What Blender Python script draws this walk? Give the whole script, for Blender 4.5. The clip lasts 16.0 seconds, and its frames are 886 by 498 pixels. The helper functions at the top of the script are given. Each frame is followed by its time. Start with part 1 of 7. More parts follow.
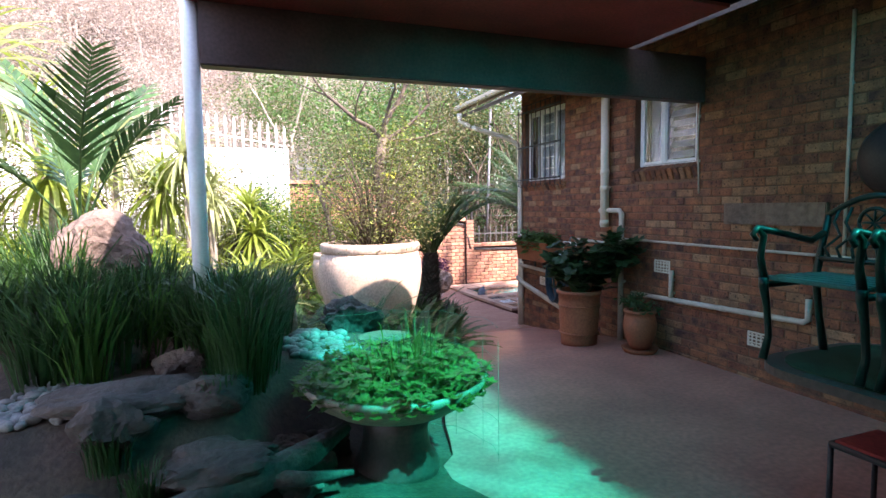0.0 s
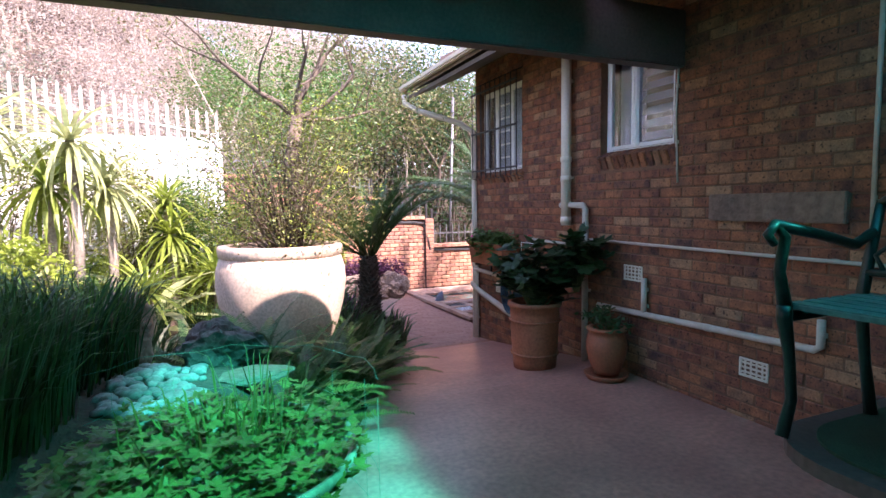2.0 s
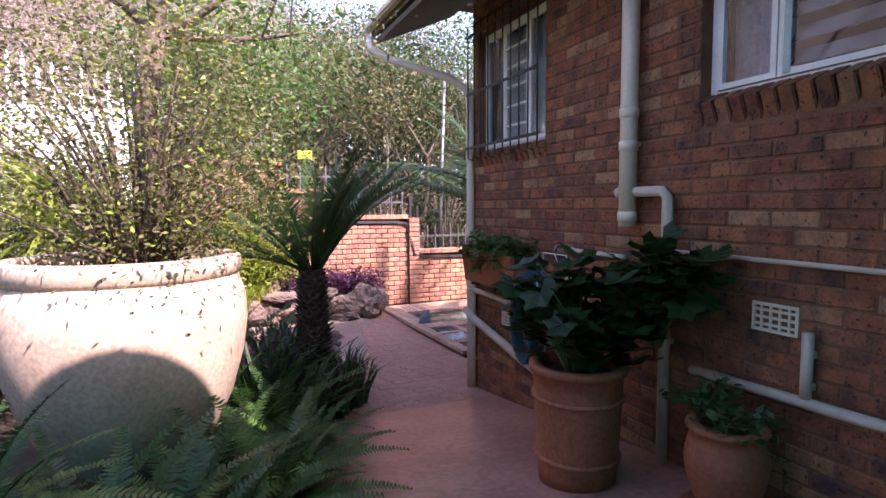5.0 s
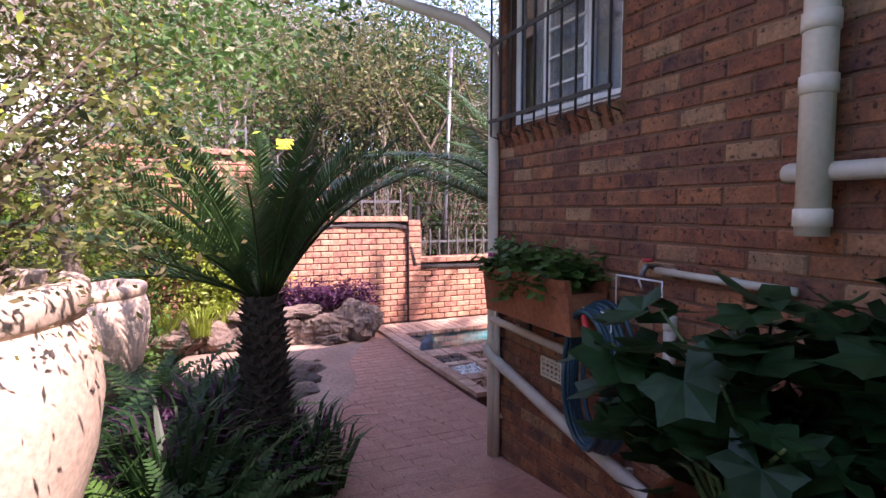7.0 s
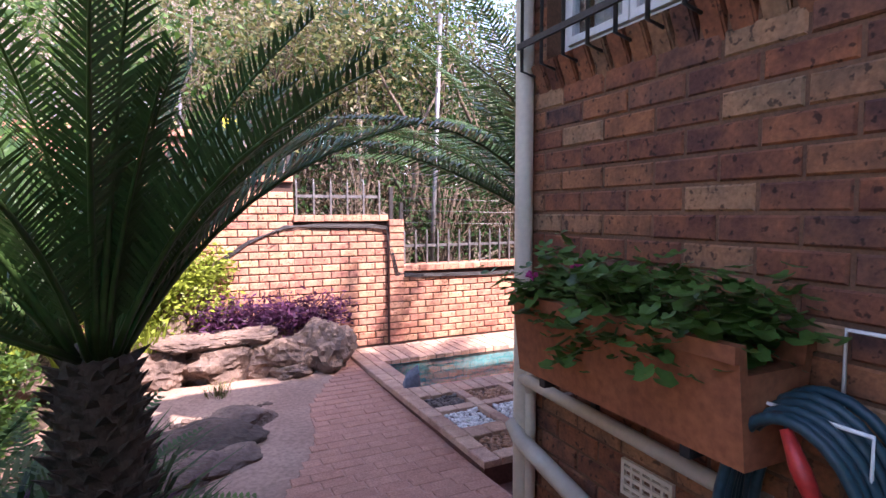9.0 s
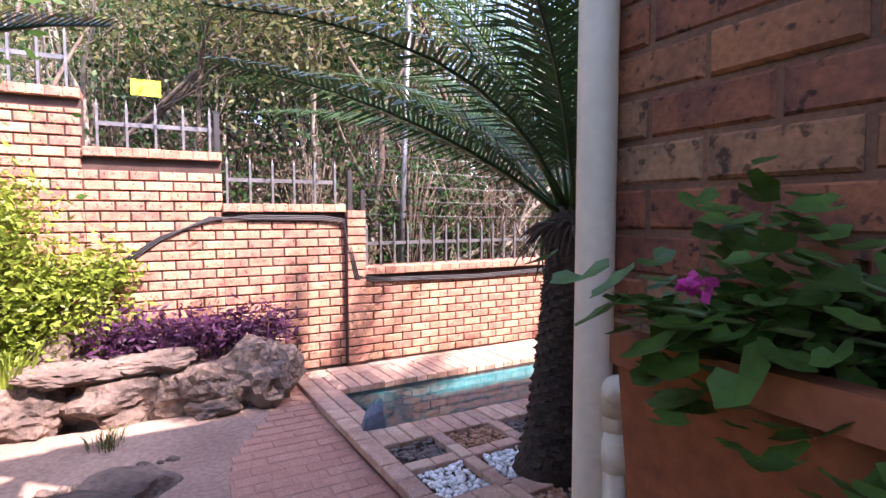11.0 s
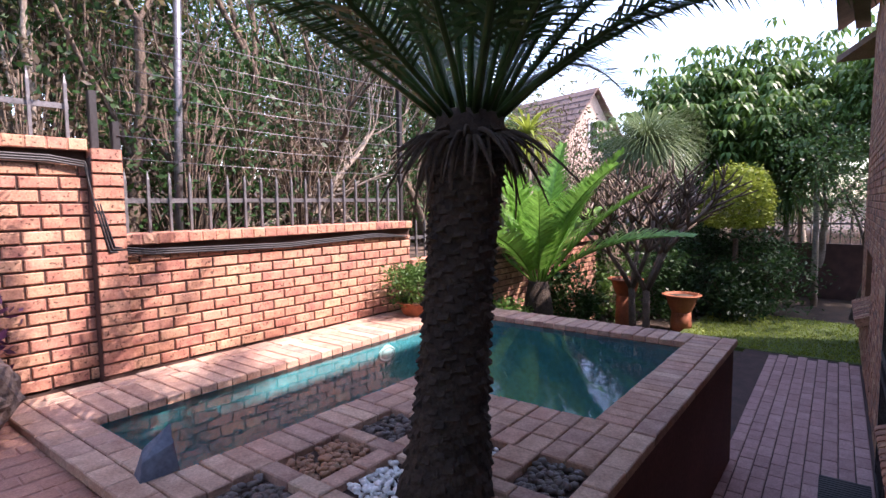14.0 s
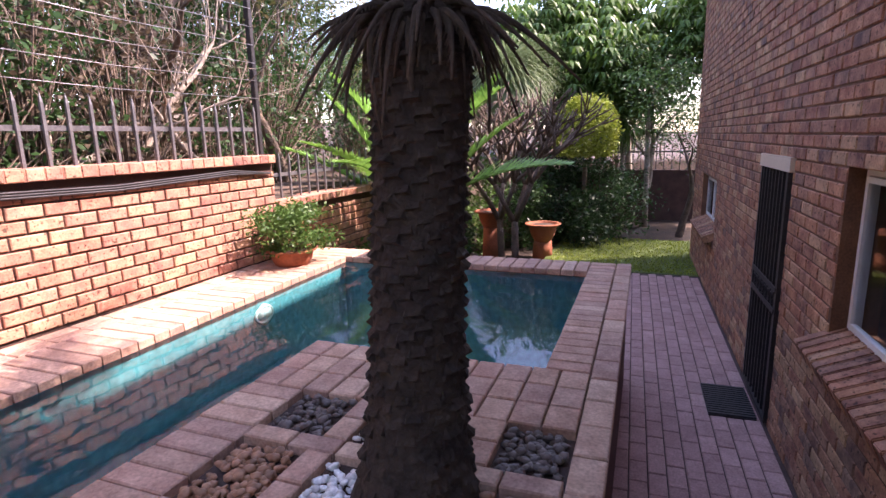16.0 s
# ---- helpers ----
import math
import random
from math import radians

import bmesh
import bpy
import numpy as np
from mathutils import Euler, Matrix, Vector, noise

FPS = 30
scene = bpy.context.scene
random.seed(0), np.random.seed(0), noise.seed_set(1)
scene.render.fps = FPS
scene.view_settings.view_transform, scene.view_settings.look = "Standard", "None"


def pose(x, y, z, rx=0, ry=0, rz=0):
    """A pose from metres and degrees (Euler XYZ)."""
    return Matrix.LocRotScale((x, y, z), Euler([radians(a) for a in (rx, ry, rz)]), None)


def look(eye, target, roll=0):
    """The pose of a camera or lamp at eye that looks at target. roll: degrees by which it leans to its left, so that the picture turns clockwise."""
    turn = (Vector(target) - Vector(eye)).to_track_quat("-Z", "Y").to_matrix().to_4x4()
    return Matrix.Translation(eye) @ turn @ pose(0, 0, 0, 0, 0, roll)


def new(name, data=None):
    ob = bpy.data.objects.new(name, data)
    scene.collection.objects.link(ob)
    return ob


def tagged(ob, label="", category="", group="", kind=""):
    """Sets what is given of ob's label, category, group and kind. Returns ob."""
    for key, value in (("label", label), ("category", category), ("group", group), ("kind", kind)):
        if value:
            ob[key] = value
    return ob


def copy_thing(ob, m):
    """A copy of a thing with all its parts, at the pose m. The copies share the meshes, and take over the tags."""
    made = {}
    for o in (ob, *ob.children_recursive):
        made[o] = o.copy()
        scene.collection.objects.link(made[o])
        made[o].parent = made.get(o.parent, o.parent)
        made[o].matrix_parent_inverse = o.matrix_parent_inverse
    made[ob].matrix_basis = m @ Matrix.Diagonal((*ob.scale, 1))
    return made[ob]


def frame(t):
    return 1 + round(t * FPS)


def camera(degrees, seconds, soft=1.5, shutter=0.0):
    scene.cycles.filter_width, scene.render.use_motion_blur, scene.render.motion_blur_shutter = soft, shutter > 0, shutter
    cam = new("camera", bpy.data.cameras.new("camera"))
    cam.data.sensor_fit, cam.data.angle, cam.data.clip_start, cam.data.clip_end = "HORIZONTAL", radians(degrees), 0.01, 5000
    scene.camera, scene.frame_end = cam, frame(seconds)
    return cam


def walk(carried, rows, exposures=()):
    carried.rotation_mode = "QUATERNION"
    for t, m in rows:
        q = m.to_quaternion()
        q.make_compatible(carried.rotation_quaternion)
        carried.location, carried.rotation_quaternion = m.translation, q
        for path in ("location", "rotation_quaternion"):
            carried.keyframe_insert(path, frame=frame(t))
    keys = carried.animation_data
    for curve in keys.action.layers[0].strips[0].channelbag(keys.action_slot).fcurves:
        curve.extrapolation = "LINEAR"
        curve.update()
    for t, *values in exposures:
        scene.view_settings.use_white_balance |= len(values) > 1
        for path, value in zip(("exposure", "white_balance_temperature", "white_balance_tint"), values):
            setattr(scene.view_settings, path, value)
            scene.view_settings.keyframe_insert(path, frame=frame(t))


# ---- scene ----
cam = camera(78.5, 16.0)
METRES, EYE, TILT, LEAN, TURN = 10.2, 1.66, 0.0, 0.0, -21.1
ROWS = [
    (0.0, 0.0, 0.0, 0.0, -0.06, -4.58, 0.78),
    (0.5, 0.0139, 0.024, -0.002, -0.69, -4.63, 0.78),
    (1.0, 0.0302, 0.051, -0.0041, -1.27, -4.67, 0.85),
    (1.5, 0.0448, 0.0819, -0.0053, -1.73, -4.69, 0.82),
    (2.0, 0.0535, 0.1159, -0.0061, -2.07, -4.69, 0.83),
    (2.5, 0.0613, 0.1492, -0.0085, -2.37, -4.68, 0.72),
    (3.0, 0.0675, 0.1845, -0.0087, -2.5, -4.72, 0.7),
    (3.5, 0.0716, 0.2255, -0.0109, -2.57, -4.7, 0.66),
    (4.0, 0.0746, 0.2688, -0.0132, -2.65, -4.67, 0.59),
    (6.5, 0.0726, 0.4655, -0.0199, -2.4, -4.2, 0.04),
    (7.0, 0.0742, 0.5042, -0.0207, -2.48, -4.18, 0.05),
    (7.5, 0.0737, 0.5429, -0.0219, -2.67, -4.15, 0.08),
    (8.0, 0.0748, 0.5808, -0.0221, -3.22, -4.08, 0.09),
    (10.5, 0.0792, 0.7563, -0.0375, -6.22, -3.67, 0.02),
    (11.0, 0.0835, 0.7818, -0.041, -7.31, -3.66, 0.04),
    (11.5, 0.085, 0.8038, -0.0532, -8.12, -4.19, 0.18),
    (12.0, 0.0818, 0.8277, -0.0608, -10.09, -4.44, 0.17),
    (12.5, 0.0813, 0.8507, -0.0676, -12.98, -4.58, 0.06),
    (13.0, 0.0789, 0.8705, -0.0699, -18.35, -4.5, 0.06),
    (13.5, 0.0754, 0.8871, -0.0717, -24.66, -4.37, 0.25),
    (14.0, 0.0759, 0.9009, -0.0748, -30.29, -4.89, 0.53),
    (14.5, 0.0783, 0.9138, -0.0774, -35.07, -6.77, 0.83),
    (15.0, 0.0791, 0.9323, -0.0797, -39.69, -8.9, 1.08),
    (15.5, 0.0777, 0.9518, -0.0809, -43.9, -10.15, 1.28),
    (16.0, 0.0799, 0.976, -0.0831, -47.23, -11.61, 1.39),
]
walk(cam, [(t, pose(0, 0, EYE, TILT, LEAN, TURN) @ pose(METRES * x, METRES * y, METRES * z, 90 + pitch, roll, yaw)) for t, x, y, z, yaw, pitch, roll in ROWS],
     [(0.0, 2.95, 6600, 24), (2.0, 2.85, 6500, 33), (3.5, 2.65, 6500, 34), (6.5, 2.5, 6600, 39), (8.0, 2.65, 6600, 36), (10.5, 2.85, 6500, 32), (12.0, 2.65, 6500, 30), (13.0, 2.4, 6500, 31), (14.5, 2.35, 6600, 30), (16.0, 2.7, 6900, 38)])

# ---- world, sun ----
TO_SUN = Vector((0.39, -0.72, 1.0)).normalized()
world = bpy.data.worlds.new("sky")
scene.world = world
world.use_nodes = True
sky = world.node_tree.nodes.new("ShaderNodeTexSky")
sky.sky_type, sky.sun_disc = "NISHITA", False
sky.sun_elevation = math.asin(TO_SUN.z)
sky.sun_rotation = math.atan2(TO_SUN.x, TO_SUN.y)
world.node_tree.links.new(sky.outputs[0], world.node_tree.nodes["Background"].inputs[0])
world.node_tree.nodes["Background"].inputs[1].default_value = 0.15
sun = new("sun", bpy.data.lights.new("sun", "SUN"))
sun.data.energy, sun.data.angle, sun.data.color = 2.6, radians(0.55), (1.0, 0.93, 0.84)
sun.matrix_world = look(Vector((0, 0, 30)) + TO_SUN * 20, (0, 0, 30))


# ---- materials ----
def shader(name):
    m = bpy.data.materials.new(name)
    m.use_nodes = True
    return m, m.node_tree.nodes, m.node_tree.links, m.node_tree.nodes["Principled BSDF"]


def mat(name, col, col2=None, scale=6.0, fine=60.0, rough=0.75, metal=0.0, bump=0.25, depth=0.004, palette=None, rand="", spec=0.4, see=0.0, contrast=0.35, pits=0.0, dirty=(0.72, 1.15)):
    """A weathered surface: two scales of noise between two colours, or a palette picked at random for each piece."""
    m, nodes, links, bsdf = shader(name)
    tc = nodes.new("ShaderNodeTexCoord")
    co = tc.outputs["Object"]
    if rand == "object":
        info = nodes.new("ShaderNodeObjectInfo")
        pick = info.outputs["Random"]
        add = nodes.new("ShaderNodeVectorMath")
        add.operation = "ADD"
        links.new(co, add.inputs[0])
        mul = nodes.new("ShaderNodeMath")
        mul.operation, mul.inputs[1].default_value = "MULTIPLY", 37.0
        links.new(pick, mul.inputs[0])
        links.new(mul.outputs[0], add.inputs[1])
        co = add.outputs[0]
    elif rand == "island":
        geo = nodes.new("ShaderNodeNewGeometry")
        pick = geo.outputs["Random Per Island"]
    big, small = nodes.new("ShaderNodeTexNoise"), nodes.new("ShaderNodeTexNoise")
    for n, s in ((big, scale), (small, fine)):
        n.inputs["Scale"].default_value = s
        n.inputs["Detail"].default_value = 5
        links.new(co, n.inputs["Vector"])
    col2 = col2 or tuple(c * 0.6 for c in col)
    mix = nodes.new("ShaderNodeMix")
    mix.data_type = "RGBA"
    ramp = nodes.new("ShaderNodeMapRange")
    ramp.inputs[1].default_value, ramp.inputs[2].default_value = 0.35, 0.65
    links.new(big.outputs["Fac"], ramp.inputs[0])
    links.new(ramp.outputs[0], mix.inputs["Factor"])
    mix.inputs["A"].default_value, mix.inputs["B"].default_value = (*col, 1), (*col2, 1)
    out = mix.outputs["Result"]
    if rand:
        cr = nodes.new("ShaderNodeValToRGB")
        cr.color_ramp.interpolation = "LINEAR" if palette is None else "CONSTANT"
        pal = palette or [tuple(c * 0.7 for c in col), col, tuple(min(1, c * 1.25) for c in col)]
        while len(cr.color_ramp.elements) < len(pal):
            cr.color_ramp.elements.new(0.5)
        for i, (e, c) in enumerate(zip(cr.color_ramp.elements, pal)):
            e.position, e.color = i / len(pal), (*c, 1)
        links.new(pick, cr.inputs[0])
        blend = nodes.new("ShaderNodeMix")
        blend.data_type = "RGBA"
        blend.inputs["Factor"].default_value = contrast
        links.new(cr.outputs[0], blend.inputs["A"])
        links.new(out, blend.inputs["B"])
        out = blend.outputs["Result"]
    dirt = nodes.new("ShaderNodeMix")
    dirt.data_type, dirt.blend_type = "RGBA", "MULTIPLY"
    lo = nodes.new("ShaderNodeMapRange")
    lo.inputs[1].default_value, lo.inputs[2].default_value, lo.inputs[3].default_value, lo.inputs[4].default_value = 0.3, 0.7, *dirty
    links.new(small.outputs["Fac"], lo.inputs[0])
    dirt.inputs["Factor"].default_value = 1
    links.new(out, dirt.inputs["A"])
    links.new(lo.outputs[0], dirt.inputs["B"])
    if pits:
        hole, dark, keep = nodes.new("ShaderNodeTexNoise"), nodes.new("ShaderNodeMapRange"), nodes.new("ShaderNodeMix")
        hole.inputs["Scale"].default_value, hole.inputs["Detail"].default_value = pits, 2
        links.new(co, hole.inputs["Vector"])
        dark.inputs[1].default_value, dark.inputs[2].default_value, dark.inputs[3].default_value, dark.inputs[4].default_value = 0.60, 0.68, 1.0, 0.3
        links.new(hole.outputs["Fac"], dark.inputs[0])
        keep.data_type, keep.blend_type = "RGBA", "MULTIPLY"
        keep.inputs["Factor"].default_value = 1
        links.new(dirt.outputs["Result"], keep.inputs["A"])
        links.new(dark.outputs[0], keep.inputs["B"])
        dirt = keep
    links.new(dirt.outputs["Result"], bsdf.inputs["Base Color"])
    bsdf.inputs["Roughness"].default_value, bsdf.inputs["Metallic"].default_value = rough, metal
    bsdf.inputs["Specular IOR Level"].default_value = spec
    if bump:
        b = nodes.new("ShaderNodeBump")
        b.inputs["Strength"].default_value, b.inputs["Distance"].default_value = bump, depth
        links.new(small.outputs["Fac"], b.inputs["Height"])
        links.new(b.outputs[0], bsdf.inputs["Normal"])
    if see:
        t = nodes.new("ShaderNodeBsdfTranslucent")
        links.new(dirt.outputs["Result"], t.inputs[0])
        ms = nodes.new("ShaderNodeMixShader")
        ms.inputs[0].default_value = see
        links.new(bsdf.outputs[0], ms.inputs[1])
        links.new(t.outputs[0], ms.inputs[2])
        links.new(ms.outputs[0], nodes["Material Output"].inputs[0])
    return m


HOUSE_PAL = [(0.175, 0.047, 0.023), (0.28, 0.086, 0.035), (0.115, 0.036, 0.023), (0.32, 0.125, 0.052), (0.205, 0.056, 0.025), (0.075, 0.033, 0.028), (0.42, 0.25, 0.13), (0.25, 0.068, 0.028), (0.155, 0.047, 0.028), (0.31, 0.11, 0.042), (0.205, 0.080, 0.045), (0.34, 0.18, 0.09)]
YARD_PAL = [(0.46, 0.20, 0.125), (0.56, 0.29, 0.165), (0.38, 0.15, 0.105), (0.62, 0.38, 0.22), (0.49, 0.22, 0.15), (0.32, 0.135, 0.105), (0.58, 0.33, 0.21), (0.44, 0.18, 0.11)]
PAVE_PAL = [(0.44, 0.255, 0.165), (0.54, 0.345, 0.23), (0.36, 0.21, 0.14), (0.60, 0.42, 0.29), (0.46, 0.275, 0.175), (0.50, 0.27, 0.185), (0.40, 0.245, 0.175), (0.34, 0.20, 0.15)]
WALK_PAL = [(0.44, 0.25, 0.22), (0.50, 0.29, 0.26), (0.39, 0.22, 0.20), (0.54, 0.33, 0.29)]
PATH_PAL = [(0.40, 0.20, 0.14), (0.44, 0.23, 0.165), (0.37, 0.18, 0.13), (0.42, 0.215, 0.155)]
SPECK = dict(scale=10, fine=75, bump=0.5, depth=0.004)
M = {}
# back is the house brick lightened: missing light put into the north wall's colour
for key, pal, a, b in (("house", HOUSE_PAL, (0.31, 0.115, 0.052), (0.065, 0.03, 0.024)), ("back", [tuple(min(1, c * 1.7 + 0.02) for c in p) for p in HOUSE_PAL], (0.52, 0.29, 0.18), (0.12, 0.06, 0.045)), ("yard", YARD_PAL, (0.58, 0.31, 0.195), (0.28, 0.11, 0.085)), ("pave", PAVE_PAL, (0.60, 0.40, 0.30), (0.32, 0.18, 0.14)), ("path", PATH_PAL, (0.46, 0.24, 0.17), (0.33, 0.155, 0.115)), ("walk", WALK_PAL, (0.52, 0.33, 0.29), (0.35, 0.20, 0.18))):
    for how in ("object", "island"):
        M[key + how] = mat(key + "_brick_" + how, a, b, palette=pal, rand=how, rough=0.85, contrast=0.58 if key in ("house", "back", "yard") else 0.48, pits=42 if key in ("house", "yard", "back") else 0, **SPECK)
M["mortar"] = mat("mortar", (0.19, 0.092, 0.050), (0.125, 0.062, 0.036), 5, 90, 0.95)
# darkened mortar: the shadow in deep joints is put into its colour
M["mortar_red"] = mat("shaded_red_mortar", (0.11, 0.06, 0.048), (0.07, 0.04, 0.032), 5, 90, 0.95)
M["dark_joint"] = mat("dark_joint", (0.10, 0.06, 0.05), (0.06, 0.04, 0.035), 5, 90, 0.95)
M["patio"] = mat("painted_patio_concrete", (0.45, 0.215, 0.155), (0.32, 0.148, 0.11), 1.6, 25, 0.33, bump=0.15)
M["path"] = mat("worn_brick_path", (0.42, 0.22, 0.16), (0.32, 0.155, 0.115), 2.2, 30, 0.7)
M["plaster_brown"] = mat("brown_pool_plaster", (0.14, 0.055, 0.042), (0.10, 0.04, 0.032), 2, 40, 0.8)
M["soil"] = mat("garden_soil", (0.10, 0.065, 0.045), (0.05, 0.035, 0.025), 3, 30, 0.95, bump=0.6, depth=0.02)
M["lawn_soil"] = mat("lawn_soil", (0.10, 0.14, 0.03), (0.07, 0.10, 0.02), 3, 60, 0.95)
M["white_paint"] = mat("white_paint", (0.80, 0.78, 0.74), (0.70, 0.67, 0.62), 4, 50, 0.45, bump=0.08, dirty=(0.92, 1.04))
M["cream_paint"] = mat("cream_paint", (0.66, 0.56, 0.43), (0.60, 0.50, 0.38), 3, 50, 0.45, bump=0.08, dirty=(0.92, 1.04))
M["pipe_white"] = mat("weathered_white_pipe", (0.52, 0.45, 0.36), (0.42, 0.35, 0.27), 5, 40, 0.5, bump=0.08, dirty=(0.9, 1.05))
M["beam"] = mat("dark_brown_beam", (0.12, 0.072, 0.060), (0.08, 0.05, 0.043), 3, 40, 0.55)
M["red_paint"] = mat("red_painted_board", (0.42, 0.06, 0.05), (0.33, 0.045, 0.04), 3, 40, 0.55)
M["soffit"] = mat("dark_soffit", (0.12, 0.09, 0.075), (0.08, 0.06, 0.05), 3, 40, 0.7)
M["roof_tile"] = mat("brown_roof_tile", (0.22, 0.15, 0.12), (0.15, 0.10, 0.085), 3, 40, 0.8)
M["iron"] = mat("black_iron", (0.035, 0.033, 0.035), (0.05, 0.045, 0.045), 6, 60, 0.5, metal=0.3)
M["steel"] = mat("grey_galvanised_steel", (0.24, 0.23, 0.235), (0.16, 0.155, 0.16), 6, 60, 0.45, metal=0.6)
# near black: the dark of unlit rooms and hollows put into a colour
M["unlit_black"] = mat("unlit_room_black", (0.03, 0.03, 0.035), (0.02, 0.02, 0.025), 3, 20, 0.9)
M["terracotta"] = mat("terracotta", (0.36, 0.115, 0.05), (0.26, 0.08, 0.038), 3, 40, 0.75)
M["bowl"] = mat("pale_clay_bowl", (0.30, 0.25, 0.17), (0.20, 0.165, 0.115), 4, 40, 0.7)
M["whitewash"] = mat("whitewashed_clay_pot", (0.66, 0.50, 0.39), (0.56, 0.39, 0.29), 2.5, 40, 0.75)
M["pool_paint"] = mat("turquoise_pool_plaster", (0.10, 0.36, 0.39), (0.075, 0.30, 0.34), 1.5, 20, 0.7, bump=0.1)


def water():
    m, nodes, links, bsdf = shader("pool_water")
    nodes.remove(bsdf)
    glossy, clear, mix, fres = (nodes.new("ShaderNodeBsdf" + k) if k[0] in "GT" else nodes.new("ShaderNode" + k) for k in ("Glossy", "Transparent", "MixShader", "Fresnel"))
    fres.inputs[0].default_value = 1.33
    glossy.inputs["Roughness"].default_value = 0.0
    clear.inputs[0].default_value = (0.50, 0.86, 0.88, 1)
    tc, no, bump = nodes.new("ShaderNodeTexCoord"), nodes.new("ShaderNodeTexNoise"), nodes.new("ShaderNodeBump")
    no.inputs["Scale"].default_value = 5
    bump.inputs["Strength"].default_value, bump.inputs["Distance"].default_value = 0.10, 0.02
    links.new(tc.outputs["Object"], no.inputs["Vector"])
    links.new(no.outputs["Fac"], bump.inputs["Height"])
    links.new(bump.outputs[0], glossy.inputs["Normal"])
    links.new(bump.outputs[0], fres.inputs["Normal"])
    links.new(fres.outputs[0], mix.inputs[0])
    links.new(clear.outputs[0], mix.inputs[1])
    links.new(glossy.outputs[0], mix.inputs[2])
    links.new(mix.outputs[0], nodes["Material Output"].inputs[0])
    return m


def sheet(name, col, gloss=0.07, worn=None):
    """A thin clear tinted sheet that lets tinted sunlight through; worn, its half size, makes that light blotchy and
    soft-edged.
    """
    m, nodes, links, bsdf = shader(name)
    nodes.remove(bsdf)
    glossy, clear, mix = nodes.new("ShaderNodeBsdfGlossy"), nodes.new("ShaderNodeBsdfTransparent"), nodes.new("ShaderNodeMixShader")
    clear.inputs[0].default_value = (*col, 1)
    if worn:
        # uneven tint, put in to mottle the light on the floor
        tc, no, mr, tint = nodes.new("ShaderNodeTexCoord"), nodes.new("ShaderNodeTexNoise"), nodes.new("ShaderNodeMapRange"), nodes.new("ShaderNodeMix")
        no.inputs["Scale"].default_value, no.inputs["Detail"].default_value = 2.6, 3
        links.new(tc.outputs["Object"], no.inputs["Vector"])
        mr.inputs[1].default_value, mr.inputs[2].default_value = 0.36, 0.60
        links.new(no.outputs["Fac"], mr.inputs[0])
        links.new(mr.outputs[0], tint.inputs["Factor"])
        tint.data_type = "RGBA"
        tint.inputs["A"].default_value, tint.inputs["B"].default_value = (0.0, 0.66, 0.58, 1), (*col, 1)
        # transmission is dimmed towards the edges, to soften the pool of light below
        half, edge = nodes.new("ShaderNodeVectorMath"), nodes.new("ShaderNodeSeparateXYZ")
        half.operation = "ABSOLUTE"
        edge_dim = nodes.new("ShaderNodeMix")
        edge_dim.data_type = "RGBA"
        links.new(tc.outputs["Object"], half.inputs[0])
        links.new(half.outputs[0], edge.inputs[0])
        fade = []
        for axis, size in (("X", worn[0]), ("Y", worn[1])):
            near = nodes.new("ShaderNodeMapRange")
            near.interpolation_type = "SMOOTHSTEP"
            near.inputs[1].default_value, near.inputs[2].default_value = size - 0.02, size - 0.38
            links.new(edge.outputs[axis], near.inputs[0])
            fade.append(near)
        both = nodes.new("ShaderNodeMath")
        both.operation = "MULTIPLY"
        links.new(fade[0].outputs[0], both.inputs[0])
        links.new(fade[1].outputs[0], both.inputs[1])
        links.new(both.outputs[0], edge_dim.inputs["Factor"])
        edge_dim.inputs["A"].default_value = (0.0, 0.004, 0.003, 1)
        links.new(tint.outputs["Result"], edge_dim.inputs["B"])
        links.new(edge_dim.outputs["Result"], clear.inputs[0])
    glossy.inputs["Roughness"].default_value = 0.03
    mix.inputs[0].default_value = gloss
    links.new(clear.outputs[0], mix.inputs[1])
    links.new(glossy.outputs[0], mix.inputs[2])
    links.new(mix.outputs[0], nodes["Material Output"].inputs[0])
    return m


M["water"] = water()
M["pane"] = sheet("window_glass", (0.9, 0.93, 0.95), 0.09)
M["green_sheet"] = sheet("green_roof_sheet", (0.0, 1.0, 0.95), 0.03, (1.1, 1.65))


